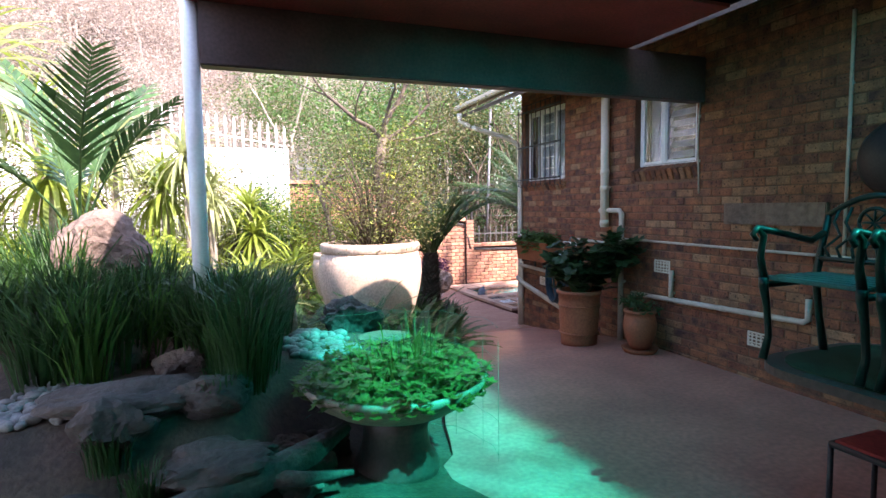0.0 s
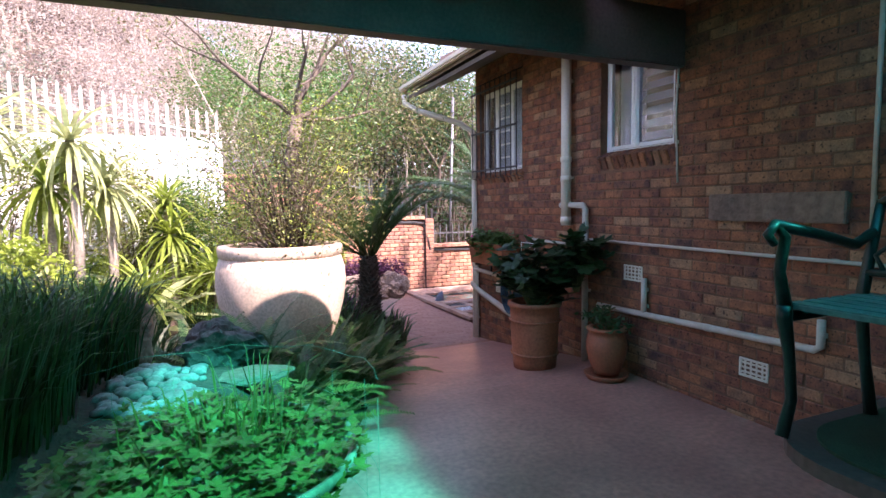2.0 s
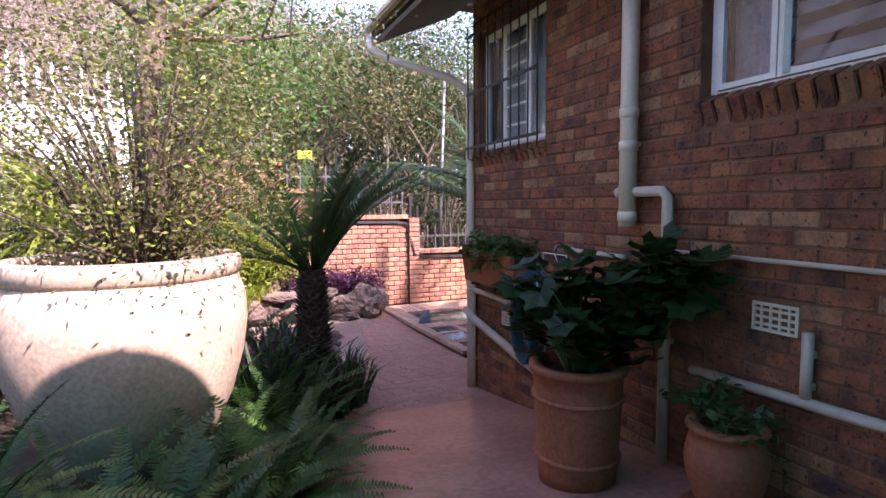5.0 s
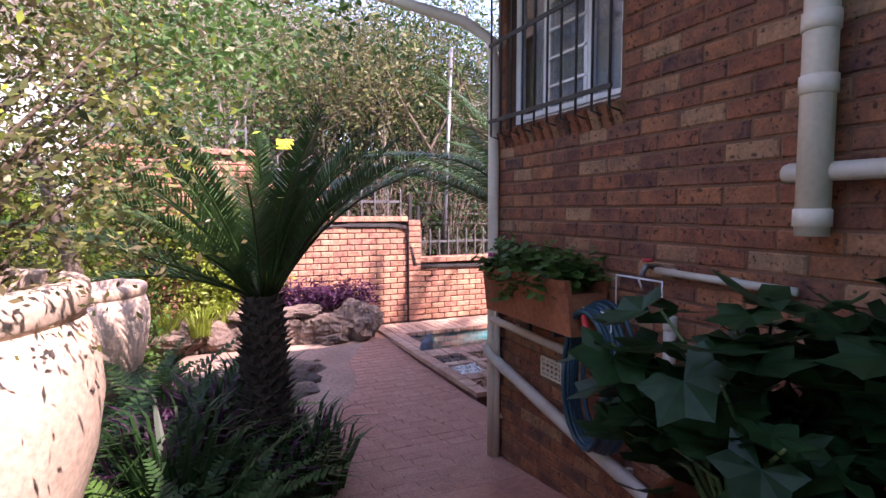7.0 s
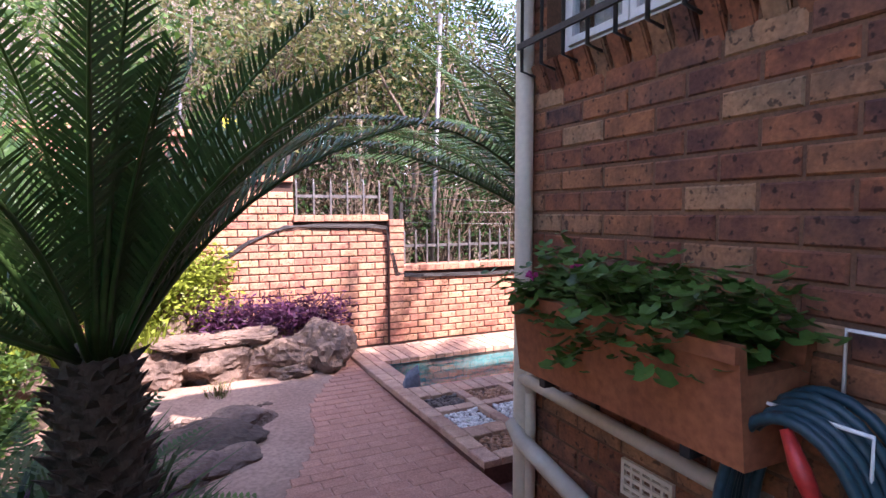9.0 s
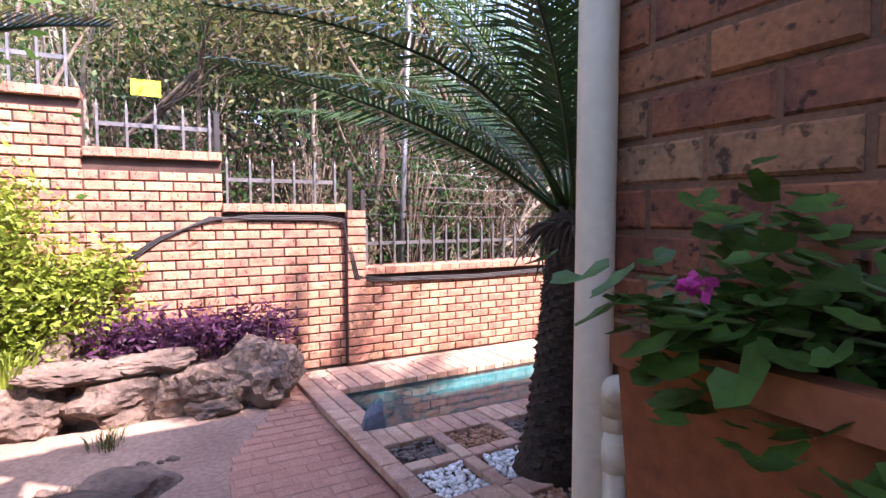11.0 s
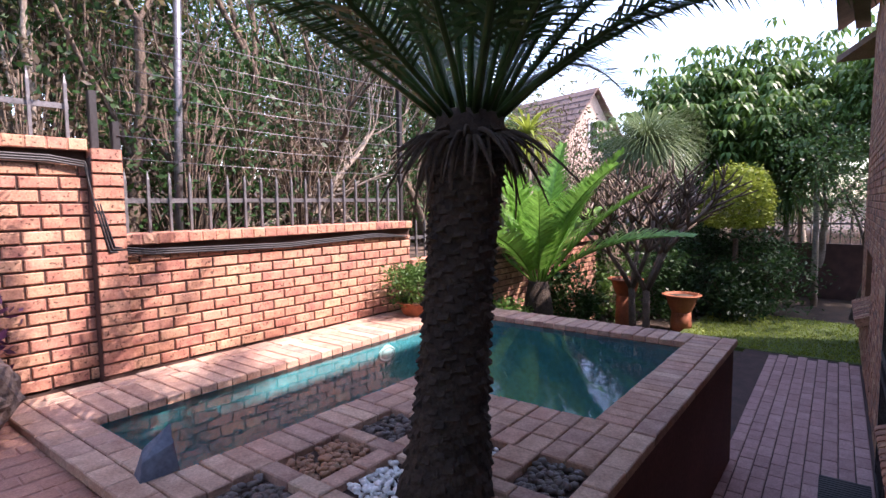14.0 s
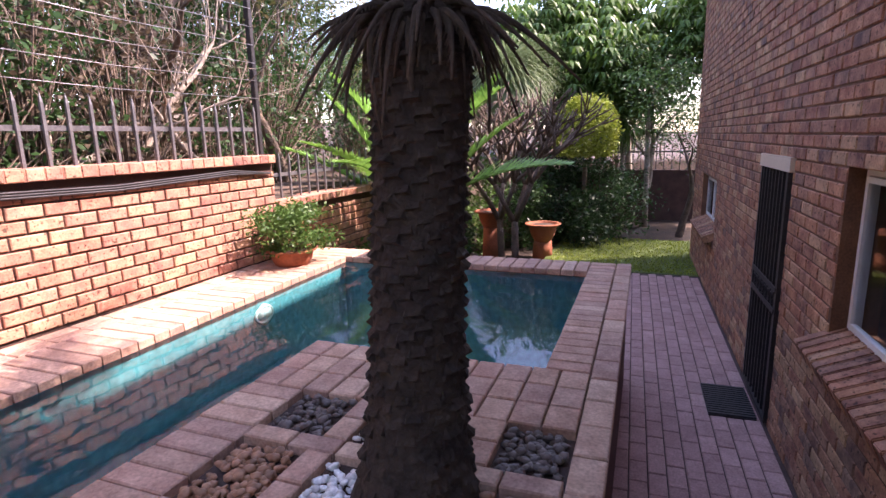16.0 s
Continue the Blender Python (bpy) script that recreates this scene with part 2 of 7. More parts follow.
# ---- mesh building ----
class Soup:
    """Verts and faces gathered piece by piece, made into one mesh."""

    def __init__(self):
        self.v, self.f, self.s = [], [], []

    def add(self, verts, faces, smooth=False):
        n = len(self.v)
        self.v.extend(tuple(p) for p in verts)
        self.f.extend(tuple(i + n for i in f) for f in faces)
        self.s.extend([smooth] * len(faces))
        return self

    def box(self, x0, y0, z0, x1, y1, z1, m=None, bevel=0.0):
        b = bevel
        if not b:
            vs = [Vector((x, y, z)) for z in (z0, z1) for y in (y0, y1) for x in (x0, x1)]
            fs = [(0, 2, 3, 1), (4, 5, 7, 6), (0, 1, 5, 4), (2, 6, 7, 3), (0, 4, 6, 2), (1, 3, 7, 5)]
        else:
            bm = bmesh.new()
            bmesh.ops.create_cube(bm, size=1, matrix=Matrix.LocRotScale(((x0 + x1) / 2, (y0 + y1) / 2, (z0 + z1) / 2), None, (x1 - x0, y1 - y0, z1 - z0)))
            bmesh.ops.bevel(bm, geom=bm.edges[:], offset=b, segments=2, affect="EDGES")
            bm.verts.index_update()
            vs, fs = [v.co.copy() for v in bm.verts], [tuple(v.index for v in f.verts) for f in bm.faces]
            bm.free()
        return self.add([m @ v for v in vs] if m else vs, fs)

    def tube(self, pts, radii, n=8, caps=True, smooth=True):
        pts = [Vector(p) for p in pts]
        radii = list(radii) if hasattr(radii, "__len__") else [radii] * len(pts)
        vs, fs, side = [], [], None
        for i, p in enumerate(pts):
            d = (pts[min(i + 1, len(pts) - 1)] - pts[max(i - 1, 0)]).normalized()
            if side is None or abs(side.dot(d)) > 0.98:
                side = d.orthogonal().normalized()
            side = (side - d * side.dot(d)).normalized()
            up = d.cross(side)
            vs += [p + (side * math.cos(2 * math.pi * k / n) + up * math.sin(2 * math.pi * k / n)) * radii[i] for k in range(n)]
        for i in range(len(pts) - 1):
            fs += [(i * n + k, i * n + (k + 1) % n, (i + 1) * n + (k + 1) % n, (i + 1) * n + k) for k in range(n)]
        if caps:
            fs += [tuple(reversed(range(n))), tuple((len(pts) - 1) * n + k for k in range(n))]
        return self.add(vs, fs, smooth)

    def lathe(self, profile, at=(0, 0, 0), n=32, wob=0.0, smooth=True):
        vs, fs = [], []
        for i, (r, z) in enumerate(profile):
            for k in range(n):
                a = 2 * math.pi * k / n
                q = 1 + wob * noise.noise(Vector((math.cos(a) * 2, math.sin(a) * 2, z * 3)))
                vs.append((at[0] + r * q * math.cos(a), at[1] + r * q * math.sin(a), at[2] + z))
        for i in range(len(profile) - 1):
            fs += [(i * n + k, i * n + (k + 1) % n, (i + 1) * n + (k + 1) % n, (i + 1) * n + k) for k in range(n)]
        fs += [tuple(reversed(range(n))), tuple((len(profile) - 1) * n + k for k in range(n))]
        return self.add(vs, fs, smooth)

    def mesh(self, name, material):
        me = bpy.data.meshes.new(name)
        me.from_pydata(self.v, [], self.f)
        me.polygons.foreach_set("use_smooth", self.s)
        me.materials.append(material)
        me.update()
        return me


def thing(name, soup, material, label, category, group="", kind="", at=None):
    ob = new(name, soup.mesh(name, material))
    if at is not None:
        ob.location = at
    return tagged(ob, label, category, group, kind)


def holder(name, label, category, at=(0, 0, 0), group="", kind=""):
    ob = new(name)
    ob.location = at
    return tagged(ob, label, category, group, kind)


def part(name, soup, material, parent, label=""):
    ob = new(name, soup.mesh(name, material) if isinstance(soup, Soup) else soup)
    ob.parent = parent
    return tagged(ob, label)


def structure(name, soup, material, label, category=""):
    return thing(name, soup, material, label, category or name.split("_")[0], kind="structure")


rng = random.Random(7)
nrg = np.random.default_rng(7)


# ---- brickwork ----
def courses(u0, u1, z0, z1, holes=(), long=0.222, high=0.073, joint=0.011, bond=0.5):
    """Bricks (u0, u1, z0, z1) of a running bond, cut at the ends and at the holes."""
    out, row, z = [], 0, z0
    while z + high * 0.5 < z1:
        top = min(z + high, z1)
        u = u0 - (bond * (row % 2)) * (long + joint)
        while u < u1:
            spans = [(max(u, u0), min(u + long, u1))]
            for a, b, c, d in holes:
                if z + high * 0.3 < d and top - high * 0.3 > c:
                    spans = [s for p, q in spans for s in ((p, min(q, a)), (max(p, b), q)) if s[1] - s[0] > 0.03]
            out += [(p, q, z, top) for p, q in spans if q - p > 0.03]
            u += long + joint
        z, row = z + high + joint, row + 1
    return out


def brick_mesh(l, w, h, c=0.006):
    """A brick lying along x, its face towards -y, with worn arrises; centred on its back."""
    s = Soup()
    vs = []
    for y, k in ((0, 0), (-w + c, 0), (-w, c)):
        vs += [(-l / 2 + k, y, -h / 2 + k), (l / 2 - k, y, -h / 2 + k), (l / 2 - k, y, h / 2 - k), (-l / 2 + k, y, h / 2 - k)]
    fs = [(8, 9, 10, 11)]
    for r in (0, 4):
        fs += [(r + k, r + (k + 1) % 4, r + 4 + (k + 1) % 4, r + 4 + k) for k in range(4)]
    return s.add(vs, fs)


def lay(list_of, base, proud, key, parent, near, name="brick", limit=290, lift=lambda u, z: 0.0):
    """Lay bricks on a wall whose frame is base (x along, -y out of the face, z up): the near ones as parts, the rest as one mesh."""
    shared, rest, made = {}, Soup(), 0
    for u0, u1, z0, z1 in list_of:
        l, h = u1 - u0, z1 - z0
        out = proud + rng.uniform(-0.003, 0.003)
        m = base @ Matrix.Translation(((u0 + u1) / 2, -lift((u0 + u1) / 2, (z0 + z1) / 2), (z0 + z1) / 2)) @ Matrix.Rotation(rng.uniform(-0.006, 0.006), 4, "Y")
        if near((u0 + u1) / 2, (z0 + z1) / 2) and made < limit:
            k = (round(l, 2), round(h, 3), round(out, 3))
            if k not in shared:
                shared[k] = brick_mesh(l, out, h).mesh(name, M[key + "object"])
            ob = part(name, shared[k], None, parent)
            ob.matrix_basis = m
            made += 1
        else:
            b = brick_mesh(l, out, h)
            rest.add([m @ Vector(v) for v in b.v], b.f)
    if rest.v:
        ob = part(name + "work", rest, M[key + "island"], parent)
        ob["kind"] = "stuff"


def holed(u0, u1, z0, z1, holes, base, thick, s=None):
    """A wall slab behind the plane of base, with openings right through it."""
    s = s or Soup()
    us = sorted({u0, u1, *[max(u0, min(u1, h[i])) for h in holes for i in (0, 1)]})
    zs = sorted({z0, z1, *[max(z0, min(z1, h[i])) for h in holes for i in (2, 3)]})
    for a, b in zip(us, us[1:]):
        for c, d in zip(zs, zs[1:]):
            if not any(h[0] < (a + b) / 2 < h[1] and h[2] < (c + d) / 2 < h[3] for h in holes):
                s.box(a, 0, c, b, thick, d, m=base)
    return s


# ---- ground ----
def smooth(a, b, v):
    v = max(0.0, min(1.0, (v - a) / (b - a)))
    return v * v * (3 - 2 * v)


def pave_z(y):
    """Height of the patio and of the path that falls from it."""
    return -0.36 * smooth(4.8, 8.3, y) - 0.05 * smooth(8.3, 9.5, y) + 0.06 * smooth(10.5, 12.4, y)


def rockery_edge(y):
    """Where the raised rockery falls to the paving."""
    return 0.45 + 1.05 * smooth(3.55, 4.2, y) + 0.6 * smooth(4.4, 6.0, y)


def ground_z(x, y):
    if x > 4.6 and y < 9.2 and y > -6 and x < 30:
        return -1.46 if x > 5.0 else -0.5
    if 4.9 < x < 9.2 and y < 12.6:
        return -1.9
    if 9.2 < x < 30 and y < 12.8 and y > -6:
        return -1.46
    z = pave_z(y) - 0.07
    if y > 12.55:
        z = 0.25 + 0.02 * (y - 12.5)
    elif x < 3.0:
        z += 0.12 * smooth(2.2, 0.5, x) + 0.85 * smooth(1.0, -1.3, x) * smooth(2.2, 5.2, y) * (1 - 0.5 * smooth(7, 11, y)) + 0.05 * noise.noise(Vector((x, y, 0)))
        mound = smooth(2.35, 3.35, y) * smooth(rockery_edge(y), rockery_edge(y) - 0.45, x) * (1 - 0.85 * smooth(4.9, 5.7, y))
        z = max(z, pave_z(y) - 0.1 + mound * (0.66 + 0.05 * noise.noise(Vector((x * 2, y * 2, 3)))))
        if y > 9:
            z += 0.35 * smooth(9.0, 12.0, y) * smooth(1.5, 0.6, x)
    far = smooth(18, 80, y)
    return z + 46 * far * smooth(32, -40, x) + 3 * far


def cut(a, b, step):
    return list(np.linspace(a, b, max(2, int((b - a) / step) + 1)))


gx = sorted({round(v, 3) for v in cut(-1500, -60, 240) + cut(-60, -8, 6) + cut(-8, 3, 0.25) + [3.2, 3.4, 4.59, 4.61, 4.89, 4.91, 4.99, 5.01, 9.19, 9.21] + cut(9.5, 29.5, 2) + [29.99, 30.01] + cut(34, 60, 6) + cut(60, 1500, 240)})
gy = sorted({round(v, 3) for v in cut(-1500, -30, 240) + cut(-30, -6.01, 4) + [-5.99] + cut(-4, 9, 0.3) + [9.19, 9.21] + cut(9.5, 12.4, 0.3) + [12.54, 12.56, 12.59, 12.61, 12.79, 12.81] + cut(13.5, 30, 1.5) + cut(30, 110, 5) + cut(110, 1500, 240)})
g = Soup()
g.add([(x, y, ground_z(x, y)) for y in gy for x in gx], [(j * len(gx) + i, j * len(gx) + i + 1, (j + 1) * len(gx) + i + 1, (j + 1) * len(gx) + i) for j in range(len(gy) - 1) for i in range(len(gx) - 1)], True)
structure("ground", g, M["soil"], "dark garden soil reaching out to the wooded hill", "ground")

# patio floor and the path that leads on from it, as one falling slab in two pieces
def strip(xl, xr, ys, thick=0.12):
    """A slab between two borders, functions of y."""
    s, n = Soup(), len(ys)
    vs = []
    for y in ys:
        z = pave_z(y)
        vs += [(xl(y), y, z), (xr(y), y, z), (xr(y), y, z - thick), (xl(y), y, z - thick)]
    fs = []
    for i in range(n - 1):
        fs += [(i * 4 + k, i * 4 + (k + 1) % 4, i * 4 + 4 + (k + 1) % 4, i * 4 + 4 + k) for k in range(4)]
    fs += [(0, 1, 2, 3), (n * 4 - 1, n * 4 - 2, n * 4 - 3, n * 4 - 4)]
    return s.add(vs, fs)


def bed_edge(y):
    """Where the planting bed meets the paving."""
    return 1.35 + 0.85 * smooth(3.2, 5.8, y) + 1.85 * smooth(6.6, 10.6, y) + 0.55 * smooth(10.6, 12.0, y)


patio = structure("patio_floor", strip(lambda y: -0.9 + 2.25 * smooth(1.6, 3.4, y) if y < 3.4 else bed_edge(y), lambda y: 4.6, cut(-6, 7.5, 0.25)), M["patio"], "reddish painted concrete patio floor, worn smooth", "floor")
path = structure("path", strip(bed_edge, lambda y: 4.62 if y < 8.05 else 4.9, cut(7.5, 8.04, 0.2) + cut(8.06, 12.5, 0.2)), M["path"], "red brick garden path leading to the yard wall", "path")

# ---- the house ----
W1 = Matrix(((0, 1, 0, 4.48), (-1, 0, 0, 0), (0, 0, 1, 0), (0, 0, 0, 1)))           # u runs along -y, out is -x
TILT2 = radians(2.6)
W2 = Matrix.Translation((4.48, 7.95, 0)) @ Matrix.Rotation(TILT2, 4, "Z") @ Matrix.Rotation(radians(180), 4, "Z")   # u runs along -x, out is +y
WIN1, WIN2 = (-7.84, -6.70, 2.0, 3.12), (-5.24, -4.32, 2.05, 3.0)
holes1 = [WIN1, WIN2]
wall_w = structure("wall_west", holed(-7.94, 6.0, -0.6, 3.5, holes1, W1, 0.22), M["mortar"], "face brick house wall of mixed brown bricks", "wall")
GATE, WINA, WINB = (-5.15, -4.25, -1.4, 0.62), (-3.25, -1.9, -0.28, 0.62), (-9.3, -7.78, -0.50, 0.17)
holes2 = [GATE, WINA, WINB]
wall_n = structure("wall_north", holed(-10.5, -0.23, -1.5, 3.72, holes2, W2, 0.22), M["mortar"], "tall face brick house wall above the sunken walkway", "wall")
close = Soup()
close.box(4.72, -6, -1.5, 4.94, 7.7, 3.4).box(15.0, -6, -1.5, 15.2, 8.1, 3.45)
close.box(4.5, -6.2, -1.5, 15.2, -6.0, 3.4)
structure("wall_inner", close, M["unlit_black"], "inner walls that close the house, painted near black for unlit rooms", "wall")

# roof of the house: eaves, hips and gutter
r = Soup()
e = 3.30
def slab(pts, thick):
    n = len(pts)
    vs = [Vector(p) for p in pts] + [Vector(p) - Vector((0, 0, thick)) for p in pts]
    r.add(vs, [tuple(range(n)), tuple(reversed(range(n, 2 * n)))] + [(k, n + k, n + (k + 1) % n, (k + 1) % n) for k in range(n)])
slab([(3.62, -6.6, e), (3.62, 8.55, e), (9.4, 3.0, e + 2.6), (9.4, -1.0, e + 2.6)], 0.10)
slab([(4.2, 8.56, e + 0.5), (15.6, 8.95, e + 0.5), (9.4, 3.0, e + 2.7)], 0.10)
slab([(15.6, 8.95, e), (15.6, -6.6, e), (9.4, -1.0, e + 2.6), (9.4, 3.0, e + 2.6)], 0.10)
slab([(15.6, -6.6, e), (3.62, -6.6, e), (9.4, -1.0, e + 2.6)], 0.10)
structure("roof", r, M["roof_tile"], "brown tiled hipped house roof with overhanging eaves", "roof")
s = Soup().box(4.6, 8.5, 3.66, 15.4, 8.7, 3.69)
s.add([(x, y, z) for y in (-6.0, 8.45) for x, z in ((3.64, 3.12), (4.468, 3.485), (4.468, 3.535), (3.64, 3.17))], [(0, 1, 2, 3), (7, 6, 5, 4), (0, 4, 5, 1), (1, 5, 6, 2), (2, 6, 7, 3), (3, 7, 4, 0)])
structure("soffit", s, M["soffit"], "dark boarded soffit under the eaves", "soffit")
gut = holder("gutter", "white metal gutter along the eaves with a downpipe", "gutter", kind="structure")
part("channel", Soup().box(3.53, -6.0, 3.235, 3.615, 8.56, 3.31, bevel=0.018), M["cream_paint"], gut)
part("downpipe", Soup().tube([(3.56, 8.4, 3.16), (3.56, 8.38, 3.05), (3.7, 8.3, 2.95), (4.25, 8.0, 2.74), (4.42, 7.94, 2.62), (4.43, 7.922, 2.4), (4.43, 7.922, 0.6), (4.43, 7.922, -0.42)], 0.038, 20), M["cream_paint"], gut, "cream painted downpipe on the house corner")

# ---- patio roof ----
# the sheet spans x 1.3 to 3.5 and stops at the gutter
# the last box is out of view, added to shade the bed and wall
pr = Soup().box(-0.25, -6, 3.10, 1.3, 4.3, 3.16).box(1.3, -6, 3.10, 3.505, -0.2, 3.16).box(1.3, 3.1, 3.10, 3.505, 4.3, 3.16).box(-5.0, -6, 3.10, -0.25, 3.1, 3.16)
structure("patio_roof", pr, M["red_paint"], "red painted sheet roof over the patio, with an unseen part added for shade", "roof")
thing("roof_sheet", Soup().box(-1.1, -1.65, -0.0025, 1.1, 1.65, 0.0025), M["green_sheet"], "translucent green sheet let into the patio roof", "roof sheet", kind="structure", at=(2.4, 1.45, 3.128))
beam = structure("beam", Soup().box(-0.17, 4.20, 2.66, 4.46, 4.34, 3.098, bevel=0.01), M["beam"], "dark brown timber beam across the patio edge", "beam")
thing("roof_post", Soup().tube([(-0.23, 4.30, 0.0), (-0.23, 4.30, 3.3)], 0.058, 16), M["white_paint"], "white painted round steel post holding the patio roof", "post", kind="structure")
# two walls out of view, added to keep skylight off the patio
structure("wall_side", Soup().box(-1.75, -4.0, -0.2, -1.55, 1.15, 3.1), M["mortar"], "unseen plain wall added to darken the side of the patio", "wall")
structure("wall_back", Soup().box(-1.75, -4.2, -0.2, 4.47, -4.0, 3.1), M["mortar"], "unseen plain wall added to darken the patio from behind", "wall")

# ---- yard wall ----
BW = Matrix.Translation((0, 12.5, 0))
steps = [(-14.0, 1.2, 3.05), (1.2, 3.2, 2.2), (3.2, 4.26, 1.74), (4.26, 5.42, 1.28), (5.62, 8.66, 0.63), (8.66, 14.0, 0.18)]
structure("wall_garden", Soup().box(-14.0, 12.5, -0.6, 1.2, 12.72, 2.95), M["white_paint"], "tall pale plastered garden wall in the sun", "wall")
yw = Soup()
for a, b, top in steps[1:]:
    yw.box(a, 12.5, -0.6 if b < 9 else -1.6, b, 12.72, top)
yw.box(5.42, 12.42, -0.6, 5.62, 12.72, 1.22)
yard_wall = structure("wall_yard", yw, M["mortar_red"], "stepped orange-red brick yard wall in full sun", "wall")

# ---- pool, its deck and the sunken walkway ----
PT = Matrix.Translation((4.92, 9.08, 0)) @ Matrix.Rotation(radians(1.4), 4, "Z")
DZ = -0.32
pw = Soup()
# u along the pool from the path, v across; deck from (0,0) to (4.33,3.4)
pw.box(0, 0.03, -1.6, 4.30, 0.30, DZ - 0.05, m=PT)
pw.box(4.02, 0.30, -1.6, 4.30, 3.3, DZ - 0.05, m=PT)
pw.box(0, 0.30, -1.6, 1.92, 1.62, DZ - 0.05, m=PT)
pw.box(0, 1.62, -1.6, 0.22, 3.3, DZ - 0.05, m=PT)
pw.box(0.22, 2.72, -1.6, 4.02, 3.3, DZ - 0.05, m=PT)
structure("pool_wall", pw, M["plaster_brown"], "dark brown plastered pool wall above the walkway", "pool wall")
pl = Soup()
for bx in ((1.92, 0.301, 4.02, 0.321), (4.0, 0.321, 4.019, 2.72), (1.921, 0.321, 1.94, 1.62), (0.221, 1.621, 1.94, 1.64), (0.221, 1.64, 0.24, 2.7), (0.24, 2.70, 4.0, 2.719)):
    pl.box(bx[0], bx[1], -1.85, bx[2], bx[3], DZ - 0.06, m=PT)
pl.box(0.22, 0.3, -1.88, 4.02, 2.72, -1.85, m=PT)
structure("pool_basin", pl, M["pool_paint"], "turquoise plastered pool basin", "pool")
wt = Soup()
a, b = DZ - 0.045, None
wt.add([PT @ Vector(p) for p in ((1.94, 0.321, a), (4.0, 0.321, a), (4.0, 2.70, a), (0.24, 2.70, a), (0.24, 1.64, a), (1.94, 1.64, a))], [(0, 1, 2, 3, 4, 5)])
wat = structure("water", wt, M["water"], "still turquoise pool water that mirrors the brick wall", "water")
wat.visible_shadow = False
structure("walkway", Soup().box(5.02, 7.9, -1.55, 13.4, 9.8, -1.408), M["dark_joint"], "sunken walkway of red-brown pavers beside the pool", "walkway")
# ends where the shade begins; bare dark soil stands in for shaded lawn
structure("lawn", Soup().box(13.4, 7.0, -1.6, 16.4, 10.9, -1.40), M["lawn_soil"], "sunny patch of mown lawn", "lawn")
st = Soup()
for i in range(5):
    st.box(4.9 + i * 0.28, 8.05, -1.6, 5.18 + i * 0.28, 9.1, -0.42 - (i + 0.5) * 0.18)
structure("steps", st, M["plaster_brown"], "brick steps down to the sunken walkway", "steps")


# ---- plants: shared makers ----
LEAF = dict(scale=3, fine=25, rough=0.45, bump=0, spec=0.35, see=0.35, rand="island", contrast=0.3)
M["leaf_dark"] = mat("dark_green_leaf", (0.035, 0.085, 0.022), (0.02, 0.055, 0.018), **LEAF)
M["leaf_mid"] = mat("green_leaf", (0.075, 0.15, 0.03), (0.05, 0.11, 0.025), **LEAF)
M["leaf_lime"] = mat("yellow_green_leaf", (0.26, 0.32, 0.045), (0.17, 0.25, 0.035), **LEAF)
M["leaf_olive"] = mat("olive_leaf", (0.16, 0.165, 0.06), (0.10, 0.11, 0.04), palette=[(0.10, 0.12, 0.035), (0.20, 0.20, 0.06), (0.15, 0.12, 0.05), (0.24, 0.23, 0.09), (0.08, 0.10, 0.03), (0.18, 0.13, 0.07)], **LEAF)
# dry leaf, lightened: the hill's sun glare and haze sit in its colour
M["leaf_dry"] = mat("dry_leaf_in_glare", (0.40, 0.32, 0.26), (0.25, 0.20, 0.165), **LEAF)
M["leaf_grey"] = mat("grey_green_leaf", (0.22, 0.23, 0.16), (0.15, 0.17, 0.11), **LEAF)
M["leaf_pony"] = mat("soft_green_ribbon_leaf", (0.16, 0.22, 0.10), (0.11, 0.16, 0.075), **LEAF)
# lightened leaf: blown-out sunlight is put into its colour
M["leaf_sunlit"] = mat("sunlit_strap_leaf", (0.42, 0.44, 0.20), (0.28, 0.32, 0.11), **LEAF)
# brown twig tone, darkened for the shade under the trees
M["leaf_brown"] = mat("shaded_brown_leaf", (0.11, 0.08, 0.05), (0.06, 0.045, 0.03), **LEAF)
M["leaf_purple"] = mat("purple_leaf", (0.10, 0.035, 0.085), (0.06, 0.02, 0.055), **LEAF)
M["grass"] = mat("green_grass_blade", (0.06, 0.14, 0.025), (0.04, 0.095, 0.018), **LEAF)
M["cycad_leaf"] = mat("glossy_cycad_leaflet", (0.05, 0.105, 0.03), (0.03, 0.072, 0.021), scale=3, fine=25, rough=0.3, bump=0, see=0.2, rand="island", contrast=0.3)
M["cycad_light"] = mat("fresh_cycad_leaflet", (0.17, 0.36, 0.06), (0.12, 0.28, 0.05), **LEAF)
M["stalk"] = mat("green_leaf_stalk", (0.10, 0.13, 0.04), (0.07, 0.10, 0.03), 5, 40, 0.5)
M["bark"] = mat("grey_brown_bark", (0.17, 0.125, 0.09), (0.09, 0.065, 0.05), 5, 35, 0.95, bump=0.9, depth=0.02)
M["bark_pale"] = mat("pale_bark", (0.36, 0.30, 0.24), (0.22, 0.18, 0.14), 5, 35, 0.95, bump=0.8, depth=0.015)
M["palm_bark"] = mat("dark_scaly_palm_trunk", (0.060, 0.042, 0.030), (0.026, 0.019, 0.015), 8, 45, 0.95, bump=0.9, depth=0.02)
M["rock"] = mat("weathered_brown_rock", (0.24, 0.165, 0.13), (0.10, 0.07, 0.06), 3, 22, 0.9, bump=0.9, depth=0.03)
# dark brown slab, darkened further for the shade on the bed
M["rock_dark"] = mat("dark_brown_slab", (0.12, 0.085, 0.068), (0.06, 0.045, 0.038), 3, 22, 0.9, bump=0.9, depth=0.02)
